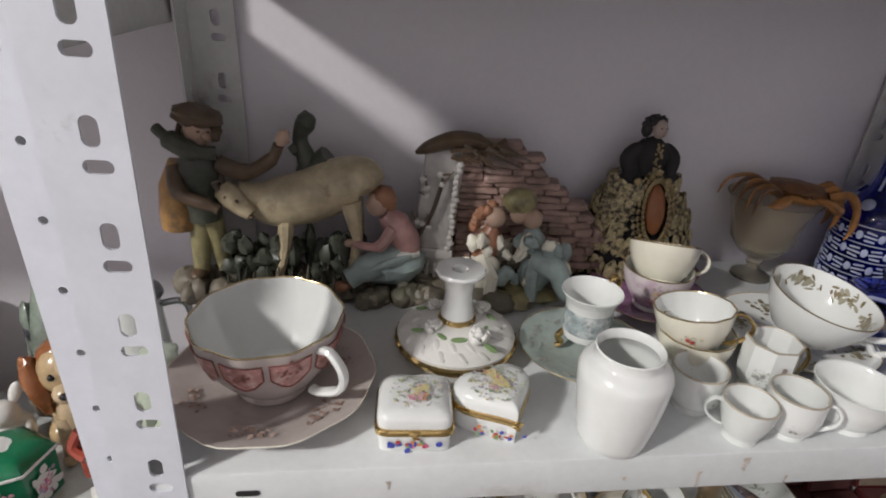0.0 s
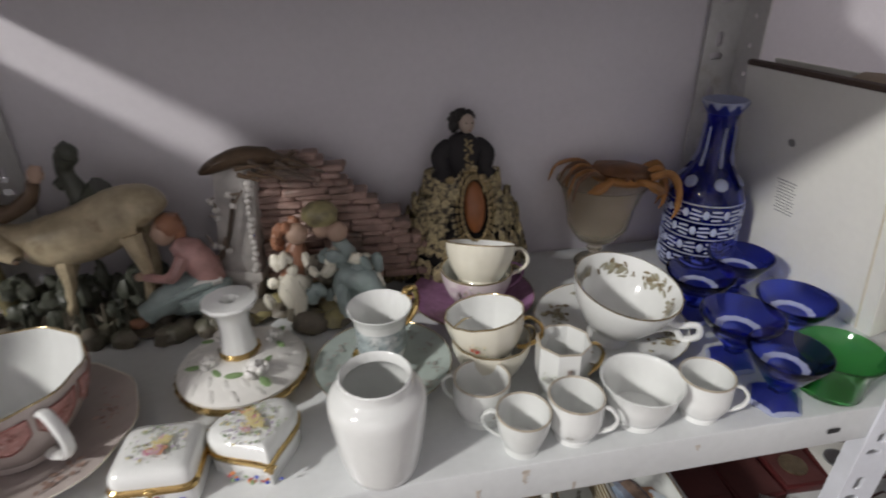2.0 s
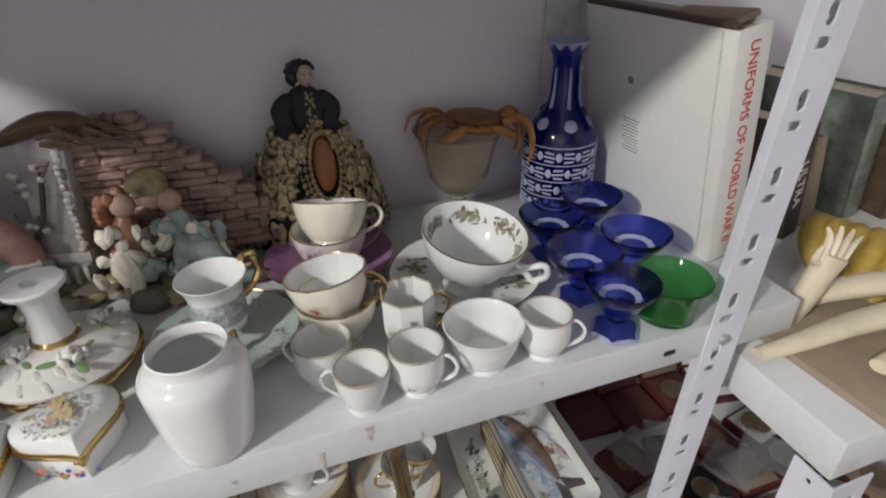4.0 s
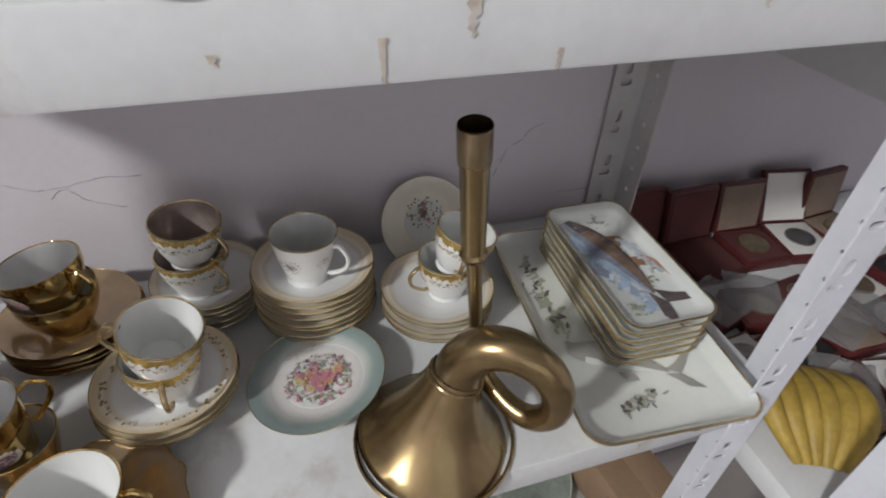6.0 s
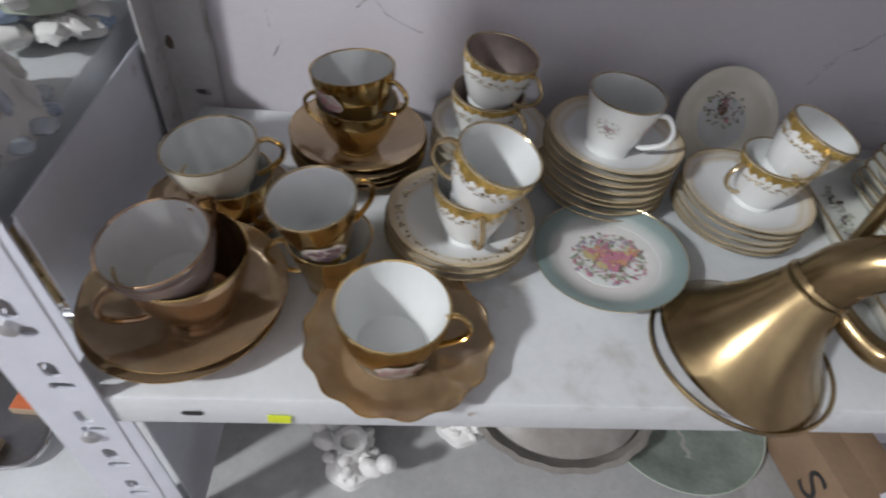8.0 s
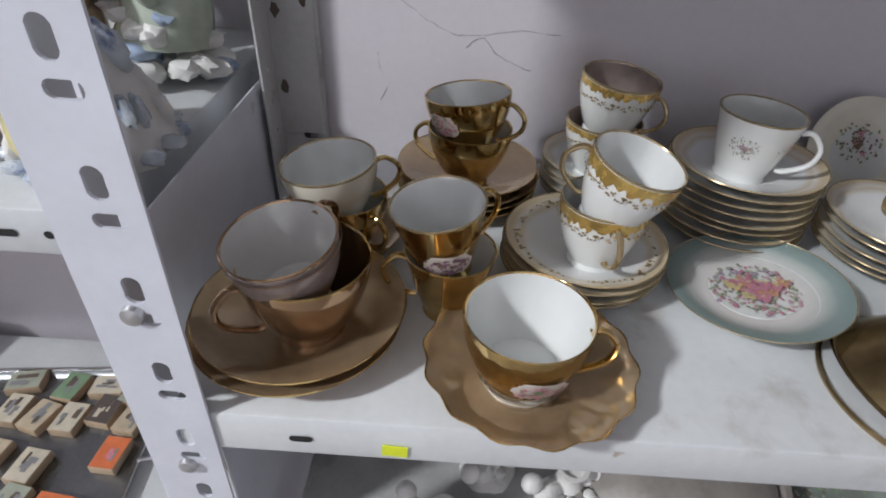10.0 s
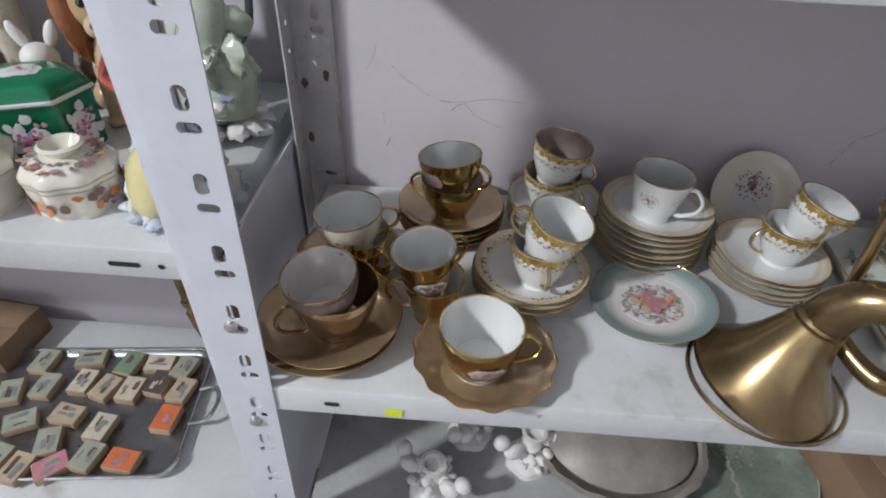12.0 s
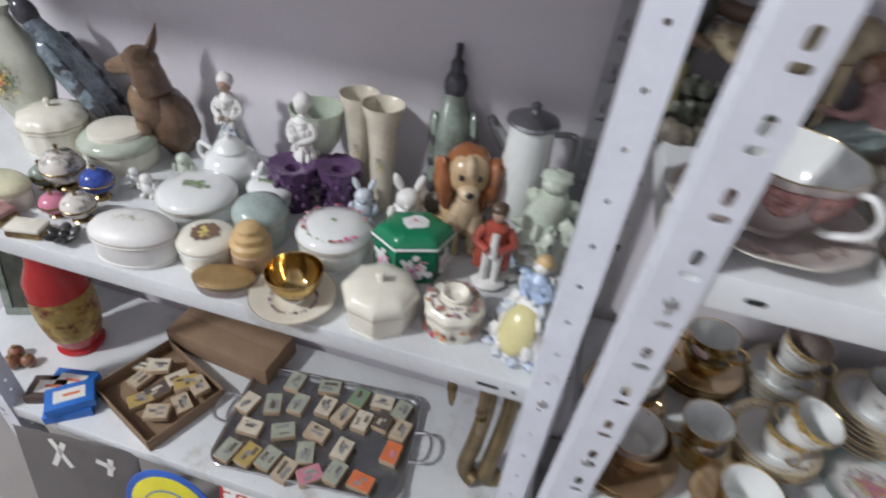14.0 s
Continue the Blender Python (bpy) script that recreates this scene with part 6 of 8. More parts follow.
def horn():
    t = thing("brass_horn", "old brass horn standing on its bell with a coiled tube", "horn", pose(0, 0, Z))
    axis = [(0.396, 0.045, 0.0), (0.397, 0.045, 0.004), (0.398, 0.045, 0.012), (0.400, 0.045, 0.025), (0.403, 0.045, 0.042), (0.407, 0.045, 0.060), (0.412, 0.045, 0.076)]
    rad = [0.062, 0.060, 0.053, 0.0415, 0.031, 0.0235, 0.0195]
    b = sweep(axis, rad, 44)
    for f in list(b.faces):
        if len(f.verts) > 10:
            b.faces.remove(f)
    inn = sweep([(x, y, z + 0.0012) for x, y, z in axis], [r - 0.0014 for r in rad], 44)
    for f in list(inn.faces):
        if len(f.verts) > 10:
            inn.faces.remove(f)
    merge(b, inn)
    part("bell", b, BRASS, t)
    part("bell_rim", lathe([(0.0610, 0.0005), (0.0632, 0.0), (0.0636, 0.002), (0.0622, 0.003), (0.0606, 0.002), (0.0610, 0.0005)], 56), BRASS, t, at=pose(0.396, 0.045, 0))
    turn = pose(0.412, 0.045, 0, 0, 0, -36) @ pose(-0.412, -0.045, 0)
    ctrl = [turn @ Vector(p) for p in ((0.412, 0.045, 0.074), (0.418, 0.045, 0.092), (0.431, 0.045, 0.107), (0.450, 0.045, 0.111), (0.470, 0.045, 0.102), (0.483, 0.045, 0.082), (0.483, 0.046, 0.058), (0.470, 0.049, 0.042), (0.452, 0.054, 0.042))]
    ctrl += [Vector((0.438, 0.052, 0.052)), Vector((0.432, 0.060, 0.072)), Vector((0.430, 0.062, 0.105))]
    pts = spline(ctrl, 6)
    n = len(pts)
    part("coil", sweep(pts, [0.0195 - 0.0145 * (k / (n - 1)) ** 0.85 for k in range(n)], 18), BRASS, t)
    part("joint_ring", lathe([(0.0195, -0.002), (0.0212, -0.001), (0.0205, 0.0), (0.0212, 0.001), (0.0195, 0.002)], 28), BRASS, t, at=pose(0.4105, 0.045, 0.072, 0, 17, 0))
    part("lower_tube", sweep([(0.430, 0.062, 0.100), (0.421, 0.058, 0.172)], [0.0047, 0.0052], 14), BRASS, t)
    part("ferrule", sweep([(0.4215, 0.058, 0.168), (0.421, 0.058, 0.172), (0.4208, 0.058, 0.175)], [0.0075, 0.0092, 0.0078], 18), BRASS, t)
    up = Vector((0.412, 0.050, 0.266)) - Vector((0.421, 0.058, 0.172))
    tube = [Vector((0.421, 0.058, 0.172)) + up * k for k in (0, 0.72, 0.74, 1.0)]
    b = sweep(tube, [0.0076, 0.0086, 0.0092, 0.0094], 20)
    b.faces.ensure_lookup_table()
    for f in list(b.faces):
        if len(f.verts) > 10 and f.calc_center_median().z > 0.2:
            b.faces.remove(f)
    merge(b, sweep([tube[0] + up * 0.6, tube[3]], [0.0078, 0.0084], 20))
    for f in list(b.faces):
        if len(f.verts) > 10 and f.calc_center_median().z > 0.25:
            b.faces.remove(f)
    part("upper_tube", b, BRASS, t)
    b = sweep([tube[0] + up * 0.755, tube[0] + up * 0.765, tube[0] + up * 0.995], [0.0090, 0.0097, 0.0098], 20)
    for f in list(b.faces):
        if len(f.verts) > 10:
            b.faces.remove(f)
    part("sleeve", b, mat("worn_brass_sleeve", (0.36, 0.275, 0.175), 0.32, metal=0.9, var=0.25, scale=30, grime=(0.22, 0.15, 0.08), grime_at=0.56), t, "paler brass sleeve")
    return t


horn()


def dish_bm(w, d, h, r, wall=0.004):
    """A rectangular dish with rounded corners: material 0 top, 1 underside, 2 rim."""
    def ring(inset, z):
        pts = []
        for k in range(32):
            a = 2 * math.pi * (k + 0.5) / 32
            c, s = math.cos(a), math.sin(a)
            rr = max(r - inset * 0.5, 0.004)
            pts.append((math.copysign(w / 2 - inset - rr, c) + rr * c, math.copysign(d / 2 - inset - rr, s) + rr * s, z))
        return pts
    bm = bmesh.new()
    levels = [(0.012, 0.0, 1), (0.010, 0.001, 1), (0.0, h - 0.001, 2), (0.0, h, 2), (0.0022, h, 0), (0.009, h * 0.55, 0), (0.014, h * 0.35, 0)]
    rows = [([bm.verts.new(p) for p in ring(i, z)], m) for i, z, m in levels]
    for (a, m), (b, _) in zip(rows, rows[1:]):
        for k in range(32):
            bm.faces.new((a[k], a[(k + 1) % 32], b[(k + 1) % 32], b[k])).material_index = m
    bm.faces.new(rows[0][0][::-1]).material_index = 1
    bm.faces.new(rows[-1][0]).material_index = 0
    return bm


DISH = mat("pale_greenish_porcelain", (0.74, 0.77, 0.74), 0.12, var=0.05, scale=14, coat=0.4)
FISH = [mat("fish_back", (0.13, 0.105, 0.11), 0.25, var=0.4, scale=60), mat("fish_flank", (0.25, 0.175, 0.135), 0.25, var=0.4, scale=60), mat("fish_fin", (0.36, 0.21, 0.13), 0.25), mat("painted_water", (0.36, 0.45, 0.58), 0.25, var=0.35, scale=50), SPRAY, mat("small_fish_pink", (0.56, 0.30, 0.22), 0.3), mat("weed_grey_green", (0.34, 0.37, 0.28), 0.3), mat("fish_belly_blue", (0.25, 0.28, 0.35), 0.25, var=0.4, scale=60), mat("pale_water_wash", (0.60, 0.66, 0.72), 0.2, var=0.1, scale=40)]


def fish_art(L, seed):
    """Soft washes of water and weed round the painted fish."""
    rnd = random.Random(seed)
    sp = []
    for k in range(130):
        t = rnd.random()
        sp.append((-0.030 + 0.026 * t + rnd.gauss(0, 0.004), (0.20 - 0.56 * t) * L, rnd.uniform(0.002, 0.0050), 3 if k % 3 else 8))
    for k in range(60):
        t = rnd.random()
        sp.append((0.014 + 0.016 * t + rnd.gauss(0, 0.003), (0.18 - 0.30 * t) * L, rnd.uniform(0.0015, 0.004), 8))
    for k in range(70):
        cx, cy = rnd.choice(((0.004, 0.36), (0.010, -0.18), (-0.020, -0.34)))
        sp.append((cx + rnd.gauss(0, 0.006), cy * L + rnd.gauss(0, 0.005), 0.0014, 6))
    return sp


def fish_bm(head, tail, width, z):
    """A painted fish lying flat: body in lengthwise bands, fins, forked tail and eye."""
    bm = bmesh.new()
    head, tail = Vector((*head, z)), Vector((*tail, z))
    ax = tail - head
    side = Vector((-ax.y, ax.x, 0)).normalized()
    n, rows = 22, []
    for i in range(n + 1):
        t = i / n
        c = head + ax * t + side * 0.004 * math.sin(t * math.pi)
        w = width * (0.10 + 0.95 * math.sin(math.pi * min(1, 0.04 + t * 0.96) ** 0.72) ** 0.85)
        rows.append([bm.verts.new(c + side * w * q + Vector((0, 0, 0.0002 * (1 - q * q)))) for q in (-0.5, -0.25, -0.02, 0.22, 0.40, 0.5)])
    for i in range(n):
        for j, mi in enumerate((3, 7, 1, 1, 0)):
            m = 0 if i < 4 and j > 1 else 4 if i < 4 and j == 0 else mi
            bm.faces.new((rows[i][j], rows[i + 1][j], rows[i + 1][j + 1], rows[i][j + 1])).material_index = m

    def fan(pts, mi, lift=0.0001):
        bm.faces.new([bm.verts.new(head + ax * t + side * width * q + Vector((0, 0, lift))) for t, q in pts]).material_index = mi
    fan([(0.30, 0.50), (0.36, 0.98), (0.50, 0.95), (0.46, 0.72), (0.50, 0.50)], 2)
    fan([(0.60, 0.44), (0.64, 0.80), (0.76, 0.72), (0.72, 0.52), (0.74, 0.34)], 2)
    fan([(0.30, -0.16), (0.38, -0.02), (0.54, -0.16), (0.50, -0.34), (0.40, -0.30)], 7, 0.0006)
    fan([(0.50, -0.48), (0.62, -0.78), (0.72, -0.62), (0.66, -0.40)], 7)
    fan([(0.97, 0.10), (1.06, 0.45), (1.16, 1.10), (1.22, 1.20), (1.16, 0.45), (1.12, 0.05)], 0)
    fan([(0.97, -0.12), (1.12, 0.05), (1.20, -0.05), (1.36, -0.30), (1.20, -0.40), (1.08, -0.22)], 0)
    eye = head + ax * 0.11 + side * width * 0.12 + Vector((0, 0, 0.0006))
    ring = [bm.verts.new(eye + 0.0017 * Vector((math.cos(k * 0.785), math.sin(k * 0.785), 0))) for k in range(8)]
    bm.faces.new(ring).material_index = 4
    return bm


def platter_art(seed):
    """Grey weeds along one side and a grey tail that shows below the stack."""
    rnd = random.Random(seed)
    sp = []
    for cx, cy, n in ((-0.048, 0.085, 26), (-0.050, 0.040, 34), (-0.046, 0.005, 26), (-0.018, -0.096, 34)):
        for k in range(n):
            q = rnd.gauss(0, 0.012)
            sp.append((cx + (q if cy < -0.05 else rnd.gauss(0, 0.005)), cy + (q * 0.25 + rnd.gauss(0, 0.003) if cy < -0.05 else q), rnd.uniform(0.003, 0.0062), rnd.choice((0, 6, 6, 4))))
    return sp


def fish_dish(w, d, h, at, label, art=True, r=0.016, grey=False):
    ob = obj("fish_dish", dish_bm(w, d, h, r), [DISH, CREAM, RIMGOLD], at=at)
    tagged(ob, label, "dish", "stacked fish dishes")
    if art:
        part("painted_water", petals(platter_art(7) if grey else fish_art(d, 4), lambda u, v: ((u, v, h * 0.35), (0, 0, 1)), 0.0003, slim=grey), FISH, ob)
        if grey:
            part("painted_fish", fish_bm((-0.052, -0.030), (0.026, -0.072), 0.028, h * 0.35 + 0.0014), [SPRAY, SPRAY, FISH[6], DISH, SPRAY, SPRAY, FISH[6], SPRAY], ob)
        else:
            part("painted_fish", fish_bm((-0.027, 0.070), (0.005, -0.046), 0.035, h * 0.35 + 0.0020), FISH, ob)
            part("small_painted_fish", fish_bm((0.020, 0.006), (0.034, -0.026), 0.007, h * 0.35 + 0.0020), [FISH[5]] * 8, ob)
    return ob


fish_dish(0.160, 0.272, 0.020, pose(0.592, 0.118, Z, 0, 0, -4.5), "large rectangular fish platter, white with gilt rim", True, 0.022, True)
for k in range(6):
    fish_dish(0.088, 0.178, 0.014, pose(0.606 + 0.0008 * (k % 3), 0.140 - 0.0006 * k, Z + 0.0085 + k * 0.0092, 0, 0, -3 + (k % 3)), "rectangular porcelain dish painted with a fish, gilt rim", k == 5)


# ---- left unit, upper shelf ----
Z = ZA1


def round_box(x, y, r, h, body, lid, label, name="trinket_box", knob=None, sx=1.0, sy=1.0, decor=None, rot=0, lobes=0, depth=0.0, faces=0, band=None, dome=0.25, z=None):
    t = thing(name, label, "box", pose(x, y, Z if z is None else z, 0, 0, rot))
    hb = h * 0.58
    part("base", lathe([(0, 0.001), (r * 0.82, 0), (r * 0.88, 0.002), (r * 0.95, hb * 0.3), (r * 0.96, hb), (0, hb)], 48, lobes, depth, sx, sy, faces=faces), body, t)
    if band:
        part("metal_band", lathe([(r * 0.96, hb), (r * 0.99, hb + 0.0008), (r * 0.99, hb + 0.003), (r * 0.96, hb + 0.0038), (0, hb + 0.0038)], 48, lobes, depth, sx, sy, faces=faces), band, t)
    else:
        part("seam_line", lathe([(r * 0.955, hb - 0.0012), (r * 0.975, hb - 0.0008), (r * 0.975, hb + 0.0004), (r * 0.955, hb + 0.0004)], 48, lobes, depth, sx, sy, faces=faces), FAINT, t)
    part("foot_ring", lathe([(r * 0.80, 0), (r * 0.90, 0), (r * 0.915, 0.0025), (r * 0.89, 0.0045)], 48, lobes, depth, sx, sy, faces=faces), body, t)
    z0 = hb + (0.0038 if band else 0.0004)
    d = h - z0
    ld = part("lid", lathe([(0, z0), (r * 0.97, z0), (r, z0 + d * 0.2), (r * 0.985, z0 + d * (0.55 - dome * 0.4)), (r * 0.85, z0 + d * (0.85 - dome * 0.35)), (r * 0.5, z0 + d * (1 - dome * 0.2)), (0, z0 + d)], 48, lobes, depth, sx, sy, faces=faces), lid, t)
    if not faces:
        part("lid_line", lathe([(r * 0.990, z0 + d * 0.17), (r * 1.006, z0 + d * 0.2), (r * 0.998, z0 + d * 0.27)], 48, lobes, depth, sx, sy), FAINT, ld)
    if knob:
        part("knob", lathe([(0.004, h - 0.001), (0.003, h + 0.004), (0.006, h + 0.008), (0.004, h + 0.012), (0, h + 0.013)], 16), knob, t)
    if decor:
        spots, mm = decor
        top = lambda u, v: ((u * sx, v * sy, h - d * 0.30 * (math.hypot(u, v) / r) ** 2 - 0.0002), (0, 0, 1))
        part("lid_painting", petals(spots, top, 0.0009), mm, ld)
    return t


# eight-sided lidded box
round_box(-0.307, 0.118, 0.050, 0.060, CREAM, CREAM, "octagonal cream porcelain box with knobbed lid", faces=8, knob=CREAM, rot=10)
t = round_box(-0.215, 0.135, 0.040, 0.050, CREAM, CREAM, "lobed lidded bowl painted with orange flowers and blue border", lobes=8, depth=0.08, decor=(ring_spots(0.029, 60, 0.0042, (2, 9, 7, 7, 5), 0.16, 5) + ring_spots(0.022, 50, 0.0022, (7, 5), 0.06, 6), FADED))
part("lid_ring", lathe([(0.013, 0.049), (0.016, 0.055), (0.019, 0.057), (0.016, 0.059), (0.012, 0.053), (0.008, 0.049)], 28), CREAM, t)
part("side_painting", petals([(random.Random(k).uniform(0, 6.28), random.Random(k + 70).uniform(-0.008, 0.008), 0.005, (2, 9, 7, 5)[k % 4]) for k in range(70)], lambda u, v: ((0.0382 * math.cos(u), 0.0382 * math.sin(u), 0.017 + v), (math.cos(u), math.sin(u), 0)), 0.0008), PFL, t)
# emerald casket
t = thing("porcelain_casket", "emerald green porcelain casket with white rose panels", "box", pose(-0.298, 0.222, Z, 0, 0, 22))
part("base", lathe([(0, 0), (0.046, 0), (0.048, 0.003), (0.050, 0.058), (0, 0.058)], 48, faces=6, sx=1.1, sy=0.85), DARKGREEN, t)
part("lid", lathe([(0, 0.0585), (0.0515, 0.0585), (0.052, 0.063), (0.046, 0.074), (0.034, 0.080), (0, 0.082)], 48, faces=6, sx=1.1, sy=0.85), DARKGREEN, t)
part("lid_rim", lathe([(0.0522, 0.060), (0.0532, 0.061), (0.0532, 0.0635), (0.0522, 0.0645)], 48, faces=6, sx=1.1, sy=0.85), CHINA, t)
part("lid_painting", petals([(0.006 * a, 0.004 * b, 0.0075, 11) for a in (-2, -1, 0, 1, 2) for b in (-2, -1, 0, 1, 2)] + bouquet(0.008, 3, (0, 0, 1), (4, 0), 22), lambda u, v: ((u, v, 0.0815 - 9 * (u * u + v * v)), (u * 4, v * 4, 1)), 0.0009), PFL + [CHINA], t)
for k in range(6):
    a = radians(60 * k)
    rr = 0.0505 * math.cos(math.pi / 6)
    sp = [(random.Random(i + k).gauss(0, 0.008), random.Random(i + k + 40).gauss(0, 0.010), 0.006, 11) for i in range(22)] + [(random.Random(i + k).gauss(0, 0.006), random.Random(i + k + 90).gauss(-0.002, 0.008), 0.003, (5, 1, 0)[i % 3]) for i in range(24)]
    a0 = a + math.pi / 6
    part("side_painting", petals(sp, lambda u, v, a0=a0, rr=rr: (((rr * math.cos(a0) - u * math.sin(a0)) * 1.1, (rr * math.sin(a0) + u * math.cos(a0)) * 0.85, 0.028 + v), (math.cos(a0) / 1.1, math.sin(a0) / 0.85, 0)), 0.0012), PFL + [CHINA], t)
round_box(-0.412, 0.212, 0.054, 0.058, CHINA, CHINA, "round white porcelain box with a ring of roses on the lid", decor=(ring_spots(0.043, 46, 0.0032, (0, 1, 4, 9), 0.05, 4) + [(0, 0, 0.004, 4)], PFL), dome=0.6)
saucer(0.056, (CREAM, CREAM, RIMGOLD), pose(-0.420, 0.102, Z), "small cream saucer with a dark inner ring", 0.014, decor=(ring_spots(0.030, 120, 0.0022, (5, 7), 0.03, 8), PFL))
cup(0.037, 0.046, (GOLD, GOLD, GOLD, CHINA), pose(-0.418, 0.106, Z + 0.0045), "gilt-lined footed bowl with flower band on its saucer", "bowl", 0.014, handle=False, name="gilt_bowl", decor=[(medal_scene(0.012, 0.006, 9, False), -80, 0.014, PIC)])
t = thing("beehive_box", "beige turned beehive-shaped box", "box", pose(-0.505, 0.148, Z))
part("base", lathe([(0, 0), (0.026, 0), (0.028, 0.010), (0.027, 0.026), (0.028, 0.028), (0.026, 0.031), (0, 0.031)], 36), mat("beige_wood", (0.52, 0.36, 0.22), 0.35, var=0.2), t)
part("lid", lathe([(0.027, 0.0314), (0.0275, 0.040), (0.022, 0.044), (0.0225, 0.053), (0.016, 0.057), (0.016, 0.064), (0.008, 0.070), (0, 0.071)], 36), mat("honey_wood", (0.60, 0.42, 0.20), 0.35, var=0.2), t)
round_box(-0.523, 0.205, 0.039, 0.066, GREENGLAZE, mat("landscape_glaze", (0.32, 0.38, 0.36), 0.2, var=0.4, scale=18), "round box with a landscape painted on its blue-green lid", dome=0.3)
round_box(-0.513, 0.092, 0.037, 0.024, LUSTRE, mat("amber_shell_lid", (0.40, 0.27, 0.12), 0.22, metal=0.4, var=0.3), "oval pill box with amber lid and brass band", sx=1.1, sy=0.65, band=BRASS, dome=0.2, rot=14, name="pill_box")
round_box(-0.566, 0.138, 0.040, 0.044, CREAM, CREAM, "cream round box with a brown cameo lid", band=GREYCH, decor=([(0.004 * a, 0.004 * b, 0.006, 7) for a in range(-4, 5) for b in range(-4, 5) if a * a + b * b < 17] + [(random.Random(k).gauss(0, 0.005), random.Random(k + 9).gauss(0, 0.006), 0.003, 3) for k in range(14)], PFL))
t = round_box(-0.656, 0.110, 0.054, 0.060, BISQUE, BISQUE, "white oval bisque box with beaded edges and green sprig", sx=1.1, sy=0.72, dome=0.5, rot=10, decor=([(random.Random(k).gauss(0, 0.012), random.Random(k + 5).gauss(0, 0.004), 0.0016, 10) for k in range(18)], PFL))
for zz, rr in ((0.035, 0.054), (0.003, 0.051)):
    part("beaded_edge", lathe([(rr * 0.97, zz), (rr * 1.02, zz + 0.001), (rr * 1.02, zz + 0.003), (rr * 0.97, zz + 0.004)], 72, 36, 0.02, 1.1, 0.72), BISQUE, t)
round_box(-0.640, 0.225, 0.059, 0.050, CHINA, CHINA, "round white porcelain box with a green bird on the lid", decor=([(random.Random(k).gauss(0, 0.009), random.Random(k + 5).gauss(0, 0.004), 0.004, (4, 8, 4)[k % 3]) for k in range(30)], PFL), dome=0.35)
round_box(-0.548, 0.275, 0.037, 0.050, CHINA, CHINA, "small white box with a green-leaf lid", sy=0.75, decor=([(random.Random(k).gauss(0, 0.009), random.Random(k + 5).gauss(0, 0.003), 0.003, 4) for k in range(24)], PFL), z=Z)
t = round_box(-0.840, 0.305, 0.062, 0.056, CREAM, CELADON, "large round cream box with raised pale lid panel", dome=0.15)
part("lid_panel", lathe([(0.045, 0.052), (0.043, 0.060), (0.036, 0.0625), (0, 0.0635)], 40), CREAM, t)
round_box(-0.960, 0.300, 0.056, 0.075, CREAM, CREAM, "cream urn-shaped box with modelled lid", knob=CREAM, dome=0.4, lobes=12, depth=0.05)
round_box(-0.905, 0.140, 0.040, 0.044, CREAM, mat("pale_lemon_lid", (0.68, 0.66, 0.45), 0.25, var=0.2), "oval box with pale yellow lid and pink sides", sx=1.1, sy=0.75)
FLOR = mat("dark_floral_enamel", (0.70, 0.66, 0.60), 0.25, var=0.1, scale=60, grime=(0.05, 0.045, 0.05), grime_at=0.48)


def egg(x, y, r, h, m, label, stand=0.01):
    t = thing("egg_box", label, "box", pose(x, y, Z), "enamel egg boxes")
    part("stand", lathe([(0, 0), (r * 0.6, 0), (r * 0.5, stand * 0.4), (r * 0.3, stand * 0.7), (r * 0.4, stand), (0, stand)], 20), BRASS, t)
    c = stand + (h - stand) * 0.45
    prof = [(0, stand * 0.95)] + [(r * math.sin(a), c - (c - stand) * math.cos(a) if a < 1.57 else c - (h - c) * math.cos(a)) for a in [0.3 + 0.28 * k for k in range(9)]] + [(0, h)]
    part("egg", lathe(prof, 28), m, t)
    part("hinge_band", lathe([(r * 0.99, c - 0.001), (r * 1.03, c), (r * 1.03, c + 0.002), (r * 0.99, c + 0.003)], 28), BRASS, t)
    part("finial", lathe([(0.003, h - 0.001), (0.002, h + 0.003), (0.004, h + 0.006), (0, h + 0.009)], 12), BRASS, t)


egg(-0.858, 0.205, 0.031, 0.066, FLOR, "large egg box with dark floral enamel on a brass stand")
egg(-0.795, 0.200, 0.024, 0.050, mat("royal_blue_enamel", (0.05, 0.09, 0.38), 0.2, var=0.4, scale=60), "royal blue enamel egg box on a brass stand")
egg(-0.780, 0.145, 0.024, 0.042, FLOR, "round floral enamel egg box", 0.006)
egg(-0.818, 0.140, 0.020, 0.036, mat("pink_enamel", (0.62, 0.22, 0.32), 0.25, var=0.2), "pink enamel egg box with gilt band", 0.006)
egg(-0.885, 0.190, 0.019, 0.040, BIRDG, "dark green enamel egg box", 0.006)
t = thing("flower_brooch", "dark metal flower-shaped candle holder", "ornament", pose(-0.764, 0.095, Z))
for k in range(6):
    part("petal", ell(bmesh.new(), (0.013 * math.cos(k * 1.047), 0.013 * math.sin(k * 1.047), 0.010), (0.012, 0.008, 0.004), 0, (0, -25, math.degrees(k * 1.047))), mat("dark_pewter", (0.10, 0.10, 0.10), 0.3, metal=0.8, var=0.3), t)
part("heart", lathe([(0, 0), (0.008, 0), (0.007, 0.012), (0.004, 0.016), (0, 0.017)], 14), MATS["dark_pewter"], t)
